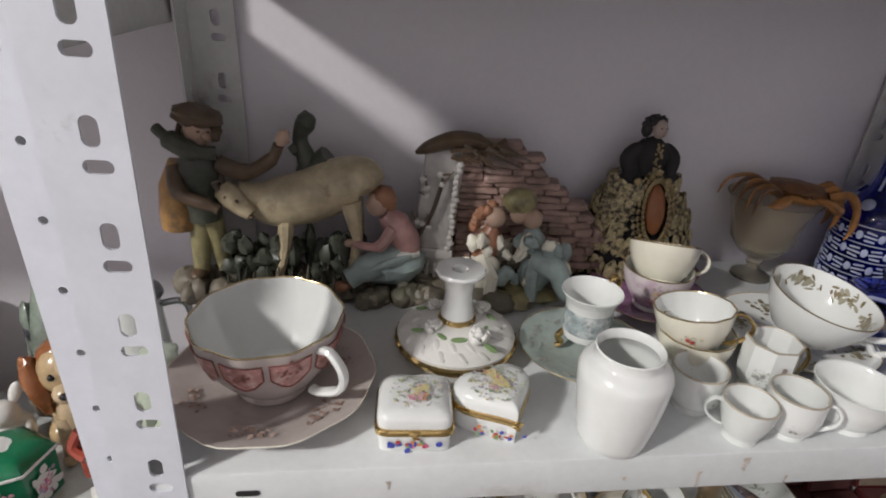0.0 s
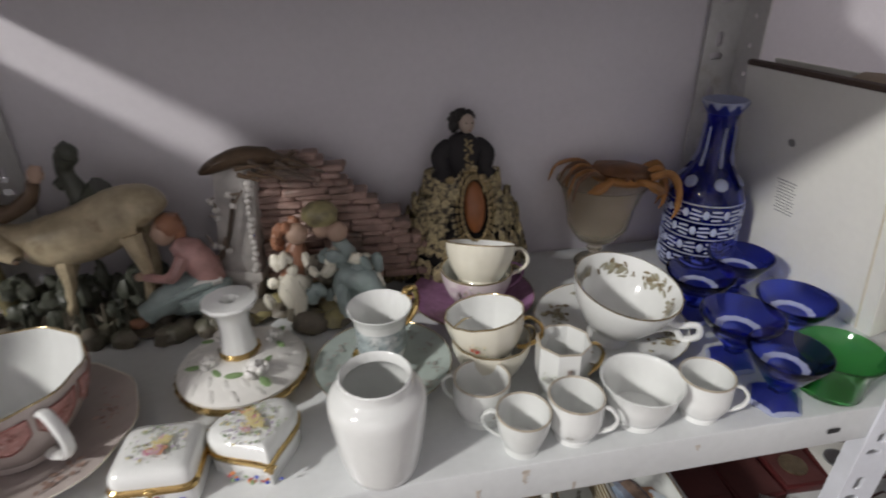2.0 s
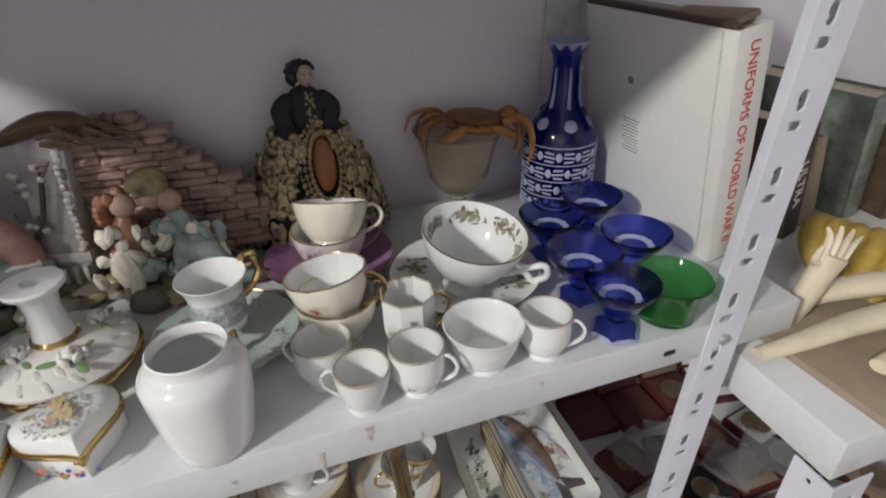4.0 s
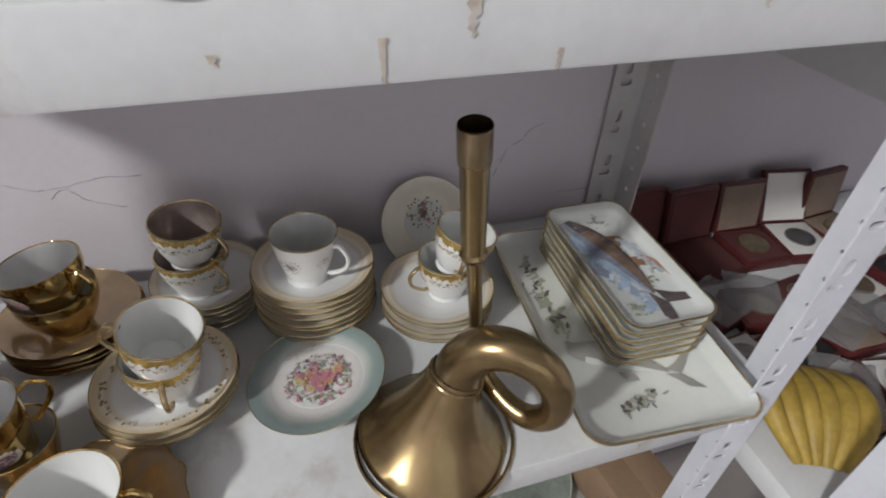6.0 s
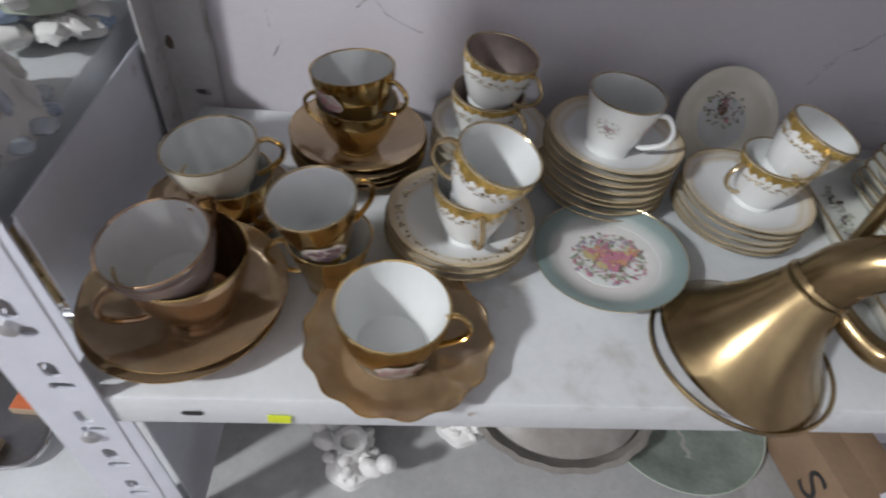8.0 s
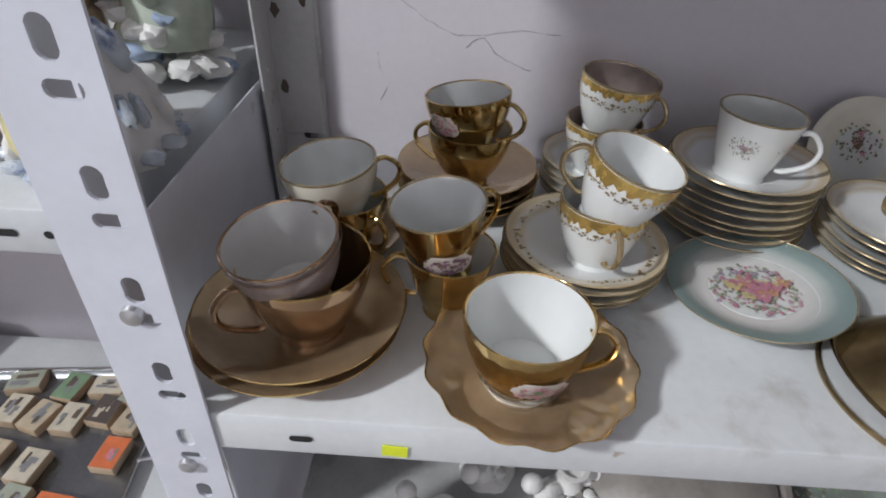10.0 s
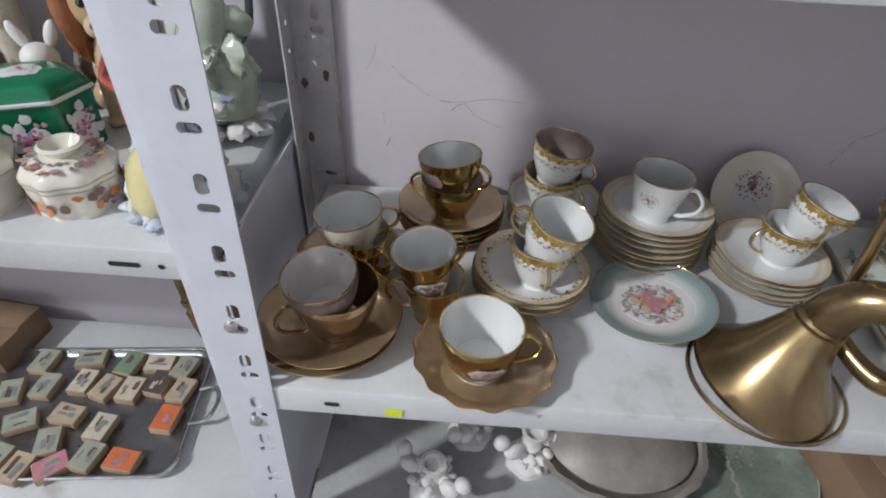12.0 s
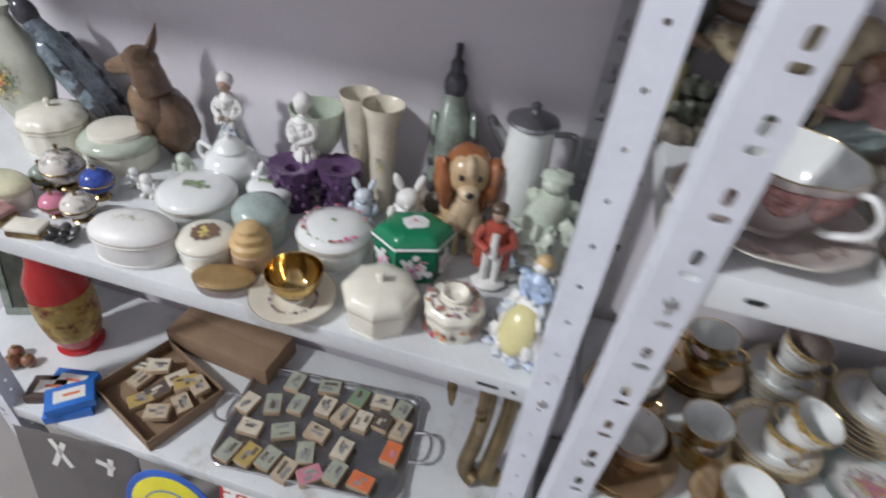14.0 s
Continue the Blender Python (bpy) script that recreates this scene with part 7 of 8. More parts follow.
for x, y, w, d, h, rot, lab in ((-0.818, 0.090, 0.050, 0.030, 0.018, 12, "small gilt-edged rectangular box"), (-0.880, 0.100, 0.045, 0.034, 0.022, -8, "small brown rectangular box with pink lid")):
    t = thing("pill_box", lab, "box", pose(x, y, Z, 0, 0, rot))
    part("base", block(w, d, h * 0.55, 0.003), BRASS, t)
    part("lid", block(w, d, h * 0.4, 0.003, pose(0, 0, h * 0.56)), CREAM if rot > 0 else ROSE, t)


# glass, vases, pots
def candle_holder(x, y, r, h):
    t = thing("glass_candle_holder", "purple pressed-glass candle holder", "candle holder", pose(x, y, Z), "purple glass candle holders")
    part("body", lathe([(0, 0), (r * 0.75, 0), (r * 0.8, 0.004), (r * 0.7, h * 0.5), (r * 0.98, h * 0.92), (r, h), (r * 0.85, h), (r * 0.30, h * 0.9), (r * 0.24, h * 0.7), (0, h * 0.7)], 48, 12, 0.10), VIOLET, t)
    for j in range(3):
        for k in range(10):
            a = 2 * math.pi * (k + 0.5 * (j % 2)) / 10
            q = r * (0.80 + 0.05 * j)
            part("stud", ell(bmesh.new(), (q * math.cos(a), q * math.sin(a), h * (0.2 + 0.25 * j)), r * 0.13, u=8, v=6), VIOLET, t)


candle_holder(-0.520, 0.300, 0.039, 0.075)
candle_holder(-0.455, 0.325, 0.037, 0.075)


def tall_vase(x, y, r, h, lab):
    t = thing("flared_vase", lab, "vase", pose(x, y, Z), "pair of cream vases")
    part("body", lathe([(0, 0.002), (r * 0.55, 0), (r * 0.62, 0.004), (r * 0.55, h * 0.2), (r * 0.62, h * 0.55), (r * 0.78, h * 0.85), (r, h * 0.985), (r * 0.99, h), (r * 0.93, h * 0.99), (r * 0.70, h * 0.85), (r * 0.5, h * 0.3), (0, h * 0.28)], 36), mat("cream_crackle_glaze", (0.62, 0.57, 0.46), 0.2, var=0.18, scale=30), t)
    part("flower_relief", petals(bouquet(0.016, 3, (7, 8, 3), (8, 10), 22), lambda u, v: ((r * 0.62 * math.sin(u / r / 0.62), -r * 0.62 * math.cos(u / r / 0.62), h * 0.5 + v * 1.6), (math.sin(u / r / 0.62), -math.cos(u / r / 0.62), 0)), 0.0015), PFL, t)


tall_vase(-0.392, 0.345, 0.031, 0.180, "tall cream flared vase with brown flower relief")
tall_vase(-0.440, 0.372, 0.030, 0.176, "tall cream flared vase against the wall")
bw = thing("glass_bowl", "greenish footed glass bowl behind figurines", "bowl", pose(-0.510, 0.368, Z))
part("bowl", lathe([(0, 0.06), (0.02, 0.062), (0.036, 0.09), (0.042, 0.14), (0.0405, 0.14), (0.034, 0.092), (0, 0.066)], 36), CELADON, bw)
part("foot", lathe([(0, 0), (0.026, 0), (0.024, 0.006), (0.007, 0.014), (0.007, 0.055), (0.012, 0.0615), (0, 0.0615)], 28), CELADON, bw)
tp = thing("teapot", "small white porcelain teapot with lid", "teapot", pose(-0.638, 0.315, Z, 0, 0, -10))
part("body", lathe([(0, 0), (0.026, 0), (0.028, 0.004), (0.042, 0.022), (0.045, 0.036), (0.038, 0.054), (0.024, 0.062), (0, 0.062)], 40), CHINA, tp)
part("lid", lathe([(0.0245, 0.0622), (0.026, 0.066), (0.018, 0.078), (0.006, 0.083), (0.004, 0.088), (0.007, 0.092), (0, 0.096)], 32), CHINA, tp)
part("spout", sweep(spline([(0.040, 0, 0.030), (0.056, 0, 0.036), (0.064, 0, 0.056), (0.070, 0, 0.062)], 4), [0.009] * 4 + [0.006] * 5 + [0.004] * 4, 10), CHINA, tp)
part("handle", sweep(spline([(-0.040, 0, 0.052), (-0.062, 0, 0.056), (-0.066, 0, 0.034), (-0.042, 0, 0.022)], 5), 0.004, 8), CHINA, tp)
mp = thing("coffee_pot", "white coffee pot with pewter lid and dark handle", "coffee pot", pose(-0.178, 0.345, Z, 0, 0, 8))
part("body", lathe([(0, 0), (0.036, 0), (0.038, 0.006), (0.036, 0.10), (0.031, 0.195), (0.029, 0.195), (0, 0.19)], 36), GREYCH, mp)
part("lid", lathe([(0.031, 0.1955), (0.037, 0.199), (0.035, 0.204), (0.014, 0.214), (0.005, 0.217), (0.007, 0.224), (0, 0.230)], 32), TRAYM, mp)
part("handle", sweep(spline([(0.032, 0, 0.185), (0.062, 0, 0.180), (0.062, 0, 0.10), (0.036, 0, 0.06)], 5), 0.0045, 8), TRAYM, mp)
part("spout", sweep([(-0.030, 0, 0.155), (-0.046, 0, 0.180), (-0.058, 0, 0.198)], [0.009, 0.009, 0.006], 8), TRAYM, mp)
ov = thing("flower_vase", "large pale green oval vase painted with autumn flowers", "vase", pose(-1.045, 0.335, Z))
part("body", lathe([(0, 0), (0.030, 0), (0.034, 0.008), (0.056, 0.05), (0.066, 0.10), (0.058, 0.155), (0.034, 0.185), (0.026, 0.20), (0.032, 0.215), (0.030, 0.215), (0.022, 0.20), (0, 0.19)], 40, sy=0.6), mat("old_ivory_glaze", (0.44, 0.45, 0.37), 0.2, var=0.15, scale=25, coat=0.3), ov)
part("flower_painting", petals(bouquet(0.036, 21, (2, 3, 9, 7), (4, 7, 3), 60), lambda u, v: ((u, -0.04 * math.sqrt(max(0.02, 1 - (u / 0.066) ** 2 - (v / 0.09) ** 2)) - 0.001, 0.105 + v), (u * 6, -1, v * 2)), 0.0015), PFL, ov)


# figurines of the left unit
def lady(x, y, h, dress, coat, hair, label, rot=0, wide=0.30, trim=None, name="porcelain_figurine", lobes=8, apron=None):
    b = bmesh.new()
    r = h * wide
    merge(b, lathe([(0, 0, 3), (r, 0, 3), (r * 1.02, h * 0.02, 0), (r * 0.95, h * 0.10, 0), (r * 0.72, h * 0.30, 0), (r * 0.36, h * 0.50, 0), (r * 0.25, h * 0.55, 1), (0, h * 0.56, 1)], 32, lobes, 0.14))
    for k in range(14):
        a = 2 * math.pi * k / 14
        ell(b, (r * 0.96 * math.cos(a), r * 0.96 * math.sin(a), h * 0.05), (r * 0.22, r * 0.16, h * 0.035), 4, (0, 0, math.degrees(a)), 0.3, 8, 6, k)
    sweep([(0, 0, h * 0.50), (0, 0, h * 0.62), (0, 0, h * 0.74), (0, 0, h * 0.80)], [h * 0.065, h * 0.075, h * 0.085, h * 0.03], 12, 1, b)
    for s in (-1, 1):
        sweep(spline([(s * h * 0.075, 0, h * 0.73), (s * h * 0.13, -h * 0.03, h * 0.63), (s * h * 0.05, -h * 0.11, h * 0.58)], 4), [h * 0.036] * 4 + [h * 0.028] * 5, 8, 1, b)
        ell(b, (s * h * 0.04, -h * 0.12, h * 0.58), h * 0.024, 2, u=8, v=6)
    fold = random.Random(int(abs(x) * 1000))
    for k in range(44):
        a, u = fold.uniform(0, 6.28), fold.uniform(0.08, 0.52)
        q = r * (1.0 - 1.35 * u ** 1.25) * 1.02
        ell(b, (q * math.cos(a), q * math.sin(a), h * u), (r * 0.13, r * 0.09, h * 0.075), 0 if k % 3 else 4, (0, -18, math.degrees(a)), 0.4, 8, 7, k)
    for k in range(10):
        ell(b, (fold.uniform(-0.10, 0.10) * h, -h * 0.06 + fold.uniform(-0.03, 0.03) * h, h * fold.uniform(0.50, 0.74)), (h * 0.035, h * 0.028, h * 0.04), 1, (0, fold.uniform(-40, 40), 0), 0.4, 8, 6, k)
    if apron:
        ell(b, (0, -r * 0.55, h * 0.27), (r * 0.50, r * 0.38, h * 0.25), 6, (-22, 0, 0), 0.08, 16, 11)
    ell(b, (0, -h * 0.01, h * 0.875), (h * 0.062, h * 0.065, h * 0.078), 2)
    ell(b, (0, h * 0.012, h * 0.905), (h * 0.078, h * 0.075, h * 0.075), 5, rough=0.15)
    ell(b, (0, -h * 0.078, h * 0.87), h * 0.012, 2, u=6, v=5)
    tagged(obj(name, b, [dress, coat, SKIN if dress not in (BISQUE, CELADON) else dress, BISQUE, trim or dress, hair, apron or dress], at=pose(x, y, Z, 0, 0, rot)), label, "figurine")


lady(-0.120, 0.142, 0.142, BISQUE, SKYB, mat("blond_hair_glaze", (0.56, 0.40, 0.20), 0.3, var=0.25, scale=90), "porcelain lady in lemon dress with pale blue ruffles", -24, 0.34, BLUE, apron=LEMON)


def wave_figure():
    b = bmesh.new()
    rnd = random.Random(31)
    for k in range(34):
        z = rnd.uniform(0.005, 0.13)
        a = rnd.uniform(0, 6.28)
        q = 0.034 * (1 - z / 0.22)
        ell(b, (q * math.cos(a), q * math.sin(a), z), (0.016, 0.010, 0.012), 1 if k % 4 else 2, (rnd.uniform(-40, 40), rnd.uniform(-40, 40), math.degrees(a)), 0.35, 10, 7, k)
    sweep(spline([(0.0, 0, 0.05), (0.008, 0, 0.10), (-0.004, 0, 0.15), (0.002, 0, 0.20), (0.0, 0, 0.225)], 6), [0.034 - 0.020 * k / 24 for k in range(25)], 14, 0, b)
    for k in range(16):
        z = rnd.uniform(0.09, 0.20)
        a = rnd.uniform(0, 6.28)
        ell(b, (0.022 * math.cos(a), 0.022 * math.sin(a), z), (0.018, 0.008, 0.024), 0, (rnd.uniform(-30, 30), 0, math.degrees(a)), 0.35, 10, 8, k)
    ell(b, (0, -0.004, 0.238), (0.015, 0.016, 0.019), 0)
    ell(b, (0.002, 0.004, 0.247), (0.018, 0.018, 0.016), 0, rough=0.3)
    tagged(obj("porcelain_figurine", b, [CELADON, BISQUE, SKYB], at=pose(-0.130, 0.272, Z) @ Matrix.Diagonal((1.15, 1.0, 0.66, 1))), "tall celadon porcelain figure rising from white and blue waves", "figurine")


wave_figure()
lady(-0.516, 0.335, 0.178, BISQUE, BISQUE, BISQUE, "white bisque lady figurine with basket", -10, 0.20, BISQUE)
lady(-0.662, 0.362, 0.170, BLUE, BISQUE, BISQUE, "white porcelain figure with blue painted skirt", 10, 0.18, BISQUE)


def red_man():
    b = bmesh.new()
    h = 0.142
    ell(b, (0, 0, 0.006), (0.024, 0.018, 0.008), 3, rough=0.2)
    for s in (-1, 1):
        sweep([(0.008 * s, 0, 0.008), (0.008 * s, -0.002, 0.035), (0.007 * s, 0, 0.062)], [0.006, 0.006, 0.009], 9, 3, b)
        sweep(spline([(0.016 * s, 0, 0.100), (0.024 * s, -0.006, 0.082), (0.008 * s, -0.018, 0.076)], 4), [0.006] * 9, 8, 0, b)
        sweep([(0.010 * s, 0.004, 0.085), (0.015 * s, 0.006, 0.05), (0.016 * s, 0.006, 0.032)], [0.010, 0.011, 0.010], 9, 0, b)
    sweep([(0, 0, 0.058), (0, 0, 0.080), (0, 0, 0.104), (0, 0, 0.112)], [0.013, 0.014, 0.016, 0.006], 12, 0, b)
    sweep([(0, -0.012, 0.062), (0, -0.014, 0.102)], [0.007, 0.005], 8, 1, b)
    ell(b, (0, -0.001, 0.122), (0.0095, 0.010, 0.012), 2)
    ell(b, (0, 0.002, 0.129), (0.012, 0.012, 0.009), 4)
    tagged(obj("porcelain_figurine", b, [REDCOAT, BISQUE, SKIN, BISQUE, BROWN], at=pose(-0.188, 0.226, Z, 0, 0, 8)), "porcelain gentleman in red coat and white breeches", "figurine")


def spaniel():
    b = bmesh.new()
    ell(b, (0, 0.012, 0.050), (0.034, 0.036, 0.052), 1, rough=0.1, u=20, v=12)
    ell(b, (0, -0.014, 0.060), (0.023, 0.018, 0.040), 2, u=16, v=10)
    for s in (-1, 1):
        sweep([(0.014 * s, -0.018, 0.060), (0.015 * s, -0.024, 0.028), (0.015 * s, -0.030, 0.006)], [0.012, 0.010, 0.009], 10, 2, b)
        ell(b, (0.015 * s, -0.036, 0.006), (0.010, 0.013, 0.006), 2)
        ell(b, (0.026 * s, 0.012, 0.018), (0.018, 0.026, 0.019), 1)
        ell(b, (0.033 * s, -0.006, 0.104), (0.014, 0.023, 0.043), 0, (0, 10 * s, 0), 0.25, 16, 12)
        ell(b, (0.012 * s, -0.032, 0.128), 0.0045, 3, u=10, v=8)
    ell(b, (0, -0.006, 0.122), (0.032, 0.030, 0.034), 1, u=20, v=12)
    ell(b, (0, 0.004, 0.136), (0.031, 0.028, 0.024), 0, rough=0.1, u=18, v=10)
    ell(b, (0, -0.022, 0.138), (0.009, 0.014, 0.018), 2, (-20, 0, 0))
    ell(b, (0, -0.034, 0.106), (0.016, 0.017, 0.013), 2)
    ell(b, (0, -0.050, 0.111), (0.006, 0.004, 0.0045), 3)
    tagged(obj("porcelain_dog", b, [FURR, FURT, mat("buff_muzzle_glaze", (0.56, 0.43, 0.28), 0.25, var=0.2, scale=30, coat=0.3), HAIR], at=pose(-0.252, 0.315, Z, 0, 0, 18)), "glazed tan and white spaniel with russet ears", "figurine")


def shepherd_dog():
    b = bmesh.new()
    ell(b, (0.010, 0.008, 0.060), (0.044, 0.036, 0.062), 0, (0, -12, 0), 0.12, 20, 12)
    ell(b, (-0.014, -0.012, 0.090), (0.026, 0.024, 0.042), 1, (0, -14, 0), 0.1)
    for s in (-1, 1):
        sweep([(-0.016, -0.012 + 0.014 * s, 0.075), (-0.022, -0.016 + 0.015 * s, 0.035), (-0.026, -0.020 + 0.015 * s, 0.004)], [0.014, 0.010, 0.009], 10, 1, b)
        sweep([(-0.008, 0.016 * s, 0.172), (0.000, 0.021 * s, 0.190), (0.008 if s > 0 else 0.022, 0.026 * s, 0.216 if s > 0 else 0.196)], [0.016, 0.013, 0.002], 9, 0, b, 0.5)
        ell(b, (-0.031, -0.004 + 0.010 * s, 0.168), 0.0035, 2, u=8, v=6)
    sweep([(-0.004, 0, 0.115), (-0.008, 0, 0.140), (-0.012, 0, 0.160)], [0.030, 0.027, 0.024], 14, 0, b)
    ell(b, (-0.014, 0, 0.164), (0.028, 0.025, 0.024), 0, u=18, v=11)
    sweep([(-0.028, 0, 0.160), (-0.046, -0.002, 0.153), (-0.060, -0.004, 0.150), (-0.067, -0.004, 0.149)], [0.019, 0.015, 0.0125, 0.009], 12, 1, b)
    ell(b, (-0.069, -0.004, 0.150), (0.006, 0.006, 0.005), 2)
    tagged(obj("porcelain_dog", b, [FURB, mat("fawn_dog_glaze", (0.22, 0.14, 0.08), 0.25, var=0.4, scale=30, bump=0.3, coat=0.3), HAIR], at=pose(-0.785, 0.352, Z, 0, 0, 10)), "glazed brown shepherd dog with pricked ears", "figurine")


def bird(x, y, h, m, label, rot, lean, crest=False):
    b = bmesh.new()
    ell(b, (0, 0, h * 0.14), (h * 0.20, h * 0.20, h * 0.14), 1, rough=0.25)
    sweep(spline([(h * 0.16 * lean, 0, h * 0.16), (0, 0, h * 0.36), (-h * 0.14 * lean, 0, h * 0.60), (-h * 0.24 * lean, 0, h * 0.76)], 5), [h * 0.74 * q for q in (0.06, 0.10, 0.13, 0.155, 0.17, 0.18, 0.185, 0.185, 0.18, 0.17, 0.155, 0.14, 0.125, 0.11, 0.10, 0.095)], 16, 0, b, 0.85)
    ell(b, (-h * 0.26 * lean, 0, h * 0.81), (h * 0.075, h * 0.07, h * 0.10), 2, (0, -22 * lean, 0), u=16, v=10)
    sweep([(-h * 0.30 * lean, 0, h * 0.87), (-h * 0.37 * lean, 0, h * 0.95), (-h * 0.38 * lean, 0, h * 1.02)], [h * 0.040, h * 0.022, h * 0.005], 8, 2, b)
    for s in (-1, 1):
        for k in range(9):
            ell(b, (h * (0.10 - 0.026 * k) * lean, s * h * 0.115, h * (0.26 + 0.042 * k)), (h * 0.055, h * 0.030, h * 0.085), 0 if k % 3 else 2, (0, -28 * lean, 0), 0.25, 10, 8, k)
    sweep([(h * 0.14 * lean, 0, h * 0.26), (h * 0.24 * lean, 0, h * 0.10), (h * 0.30 * lean, 0, h * 0.03)], [h * 0.08, h * 0.06, h * 0.03], 10, 2, b, 0.5)
    if crest:
        sweep(spline([(-h * 0.26 * lean, 0, h * 0.88), (-h * 0.28 * lean, 0, h * 0.97), (-h * 0.24 * lean, 0, h * 1.05)], 4), [h * 0.04] * 4 + [h * 0.02] * 5, 8, 2, b)
    tagged(obj("porcelain_bird", b, [m, ROCK, mat("dark_plumage_glaze", (0.06, 0.06, 0.07), 0.22, var=0.4, scale=40)], at=pose(x, y, Z, 0, 0, rot)), label, "figurine")


red_man()
spaniel()
shepherd_dog()
bird(-0.935, 0.362, 0.250, BIRDB, "glazed slate-blue parrot figurine leaning back", 10, 1.0)
bird(-0.292, 0.375, 0.250, BIRDG, "grey-green glazed parrot with dark crest", -70, 0.5, True)


def small_animal(x, y, h, m, label, ears=True):
    b = bmesh.new()
    ell(b, (0, 0, h * 0.28), (h * 0.26, h * 0.24, h * 0.28), 0, rough=0.1)
    ell(b, (0, -h * 0.08, h * 0.62), (h * 0.19, h * 0.18, h * 0.17), 0)
    for s in (-1, 1):
        if ears:
            ell(b, (s * h * 0.16, 0, h * 0.85), (h * 0.07, h * 0.05, h * 0.16), 0, (0, 20 * s, 0))
        ell(b, (s * h * 0.14, -h * 0.22, h * 0.08), (h * 0.09, h * 0.14, h * 0.08), 0)
        ell(b, (s * h * 0.24, -h * 0.12, h * 0.36), (h * 0.07, h * 0.08, h * 0.14), 0)
    ell(b, (0, -h * 0.24, h * 0.58), h * 0.05, 0, u=8, v=6)
    tagged(obj("animal_figurine", b, m, at=pose(x, y, Z, 0, 0, 15)), label, "figurine")


small_animal(-0.334, 0.305, 0.100, BISQUE, "small white porcelain rabbit figurine")
small_animal(-0.405, 0.305, 0.075, BLUE, "blue and white porcelain animal figurine")
small_animal(-0.735, 0.235, 0.050, BISQUE, "tiny white porcelain animal figurine", False)
small_animal(-0.770, 0.250, 0.042, GREYCH, "tiny grey porcelain animal figurine", False)
small_animal(-0.715, 0.300, 0.060, CELADON, "small greenish porcelain animal figurine", False)

# ---- left unit, lower shelf: tray of matchboxes, box, packs, signs ----
Z = ZA2
tray = thing("serving_tray", "tarnished steel serving tray with gadrooned rim, full of matchboxes", "tray", pose(-0.458, 0.222, Z, 0, 0, 6))
tb = dish_bm(0.372, 0.240, 0.014, 0.030)
part("tray_floor", tb, [TRAYM, TRAYM, TRAYRIM], tray)
rim = []
for k in range(65):
    a = 2 * math.pi * k / 64
    c, s = math.cos(a), math.sin(a)
    rim.append((math.copysign(0.186 - 0.030, c) + 0.030 * c, math.copysign(0.120 - 0.030, s) + 0.030 * s, 0.0145))
part("rim", sweep(rim, [0.0032 if k % 2 else 0.0026 for k in range(65)], 8), TRAYRIM, tray)
for s in (-1, 1):
    part("tray_handle", sweep(spline([(s * 0.184, -0.032, 0.014), (s * 0.212, -0.030, 0.022), (s * 0.222, 0, 0.024), (s * 0.212, 0.030, 0.022), (s * 0.184, 0.032, 0.014)], 5), 0.0035, 8), TRAYRIM, tray)
COLS = [mat("matchbox_" + n, c, 0.7, var=0.15, scale=60) for n, c in (("cream", (0.60, 0.54, 0.42)), ("grey_green", (0.36, 0.38, 0.30)), ("buff", (0.50, 0.41, 0.29)), ("orange", (0.65, 0.17, 0.06)), ("dark", (0.10, 0.08, 0.07)), ("green", (0.20, 0.30, 0.18)), ("pink", (0.56, 0.22, 0.28)), ("ochre", (0.46, 0.33, 0.10)))]
WOODB = mat("matchbox_wood", (0.44, 0.33, 0.22), 0.8, var=0.2)


def matchbox(x, y, z, rot, c, lying=True, tilt=0):
    t = thing("matchbox", "old matchbox with a printed paper label", "matchbox", pose(x, y, z, tilt, 0, rot), "loose old matchboxes")
    part("sleeve", block(0.046, 0.033, 0.0135, 0.0006), WOODB, t)
    lb = part("paper_label", block(0.044, 0.0315, 0.0004, 0, pose(0, 0, 0.0136)), COLS[c], t)
    rnd = random.Random(int(x * 9999))
    art = bmesh.new()
    for k in range(5):
        block(rnd.uniform(0.006, 0.022), rnd.uniform(0.002, 0.008), 0.0002, 0, pose(rnd.uniform(-0.010, 0.010), rnd.uniform(-0.009, 0.009), 0.01405 + 0.0001 * k), art, k % 2)
    part("label_print", art, [INKGREY if c != 4 else COLS[0], COLS[(c + 3) % 8] if c in (3, 6) else TWIG], lb)


MB = [(-0.627, 0.225, 80, 0), (-0.578, 0.240, 110, 1), (-0.529, 0.257, 88, 1), (-0.473, 0.270, 86, 0), (-0.432, 0.262, 75, 2), (-0.390, 0.262, 86, 0), (-0.561, 0.305, 88, 1), (-0.417, 0.312, 82, 5), (-0.366, 0.318, 4, 0), (-0.322, 0.312, 80, 1), (-0.350, 0.278, 84, 4), (-0.308, 0.268, 80, 2), (-0.593, 0.176, 2, 0), (-0.528, 0.190, 28, 1), (-0.464, 0.208, -8, 2), (-0.605, 0.118, 80, 1), (-0.565, 0.122, 78, 7), (-0.526, 0.128, 78, 1), (-0.486, 0.116, 80, 2), (-0.466, 0.160, 110, 1), (-0.438, 0.122, 40, 6), (-0.402, 0.190, 84, 0), (-0.396, 0.142, 80, 1), (-0.342, 0.140, -6, 3), (-0.309, 0.214, 86, 3), (-0.486, 0.317, 12, 1)]
for x, y, r, c in MB:
    matchbox(x, y, Z + 0.0055, r, c, tilt=random.uniform(-2, 2))
cb = thing("cardboard_box", "open shallow cardboard box holding old matchboxes", "box", pose(-0.808, 0.190, Z, 0, 0, -22))
part("bottom", block(0.200, 0.165, 0.002, 0), CARD, cb)
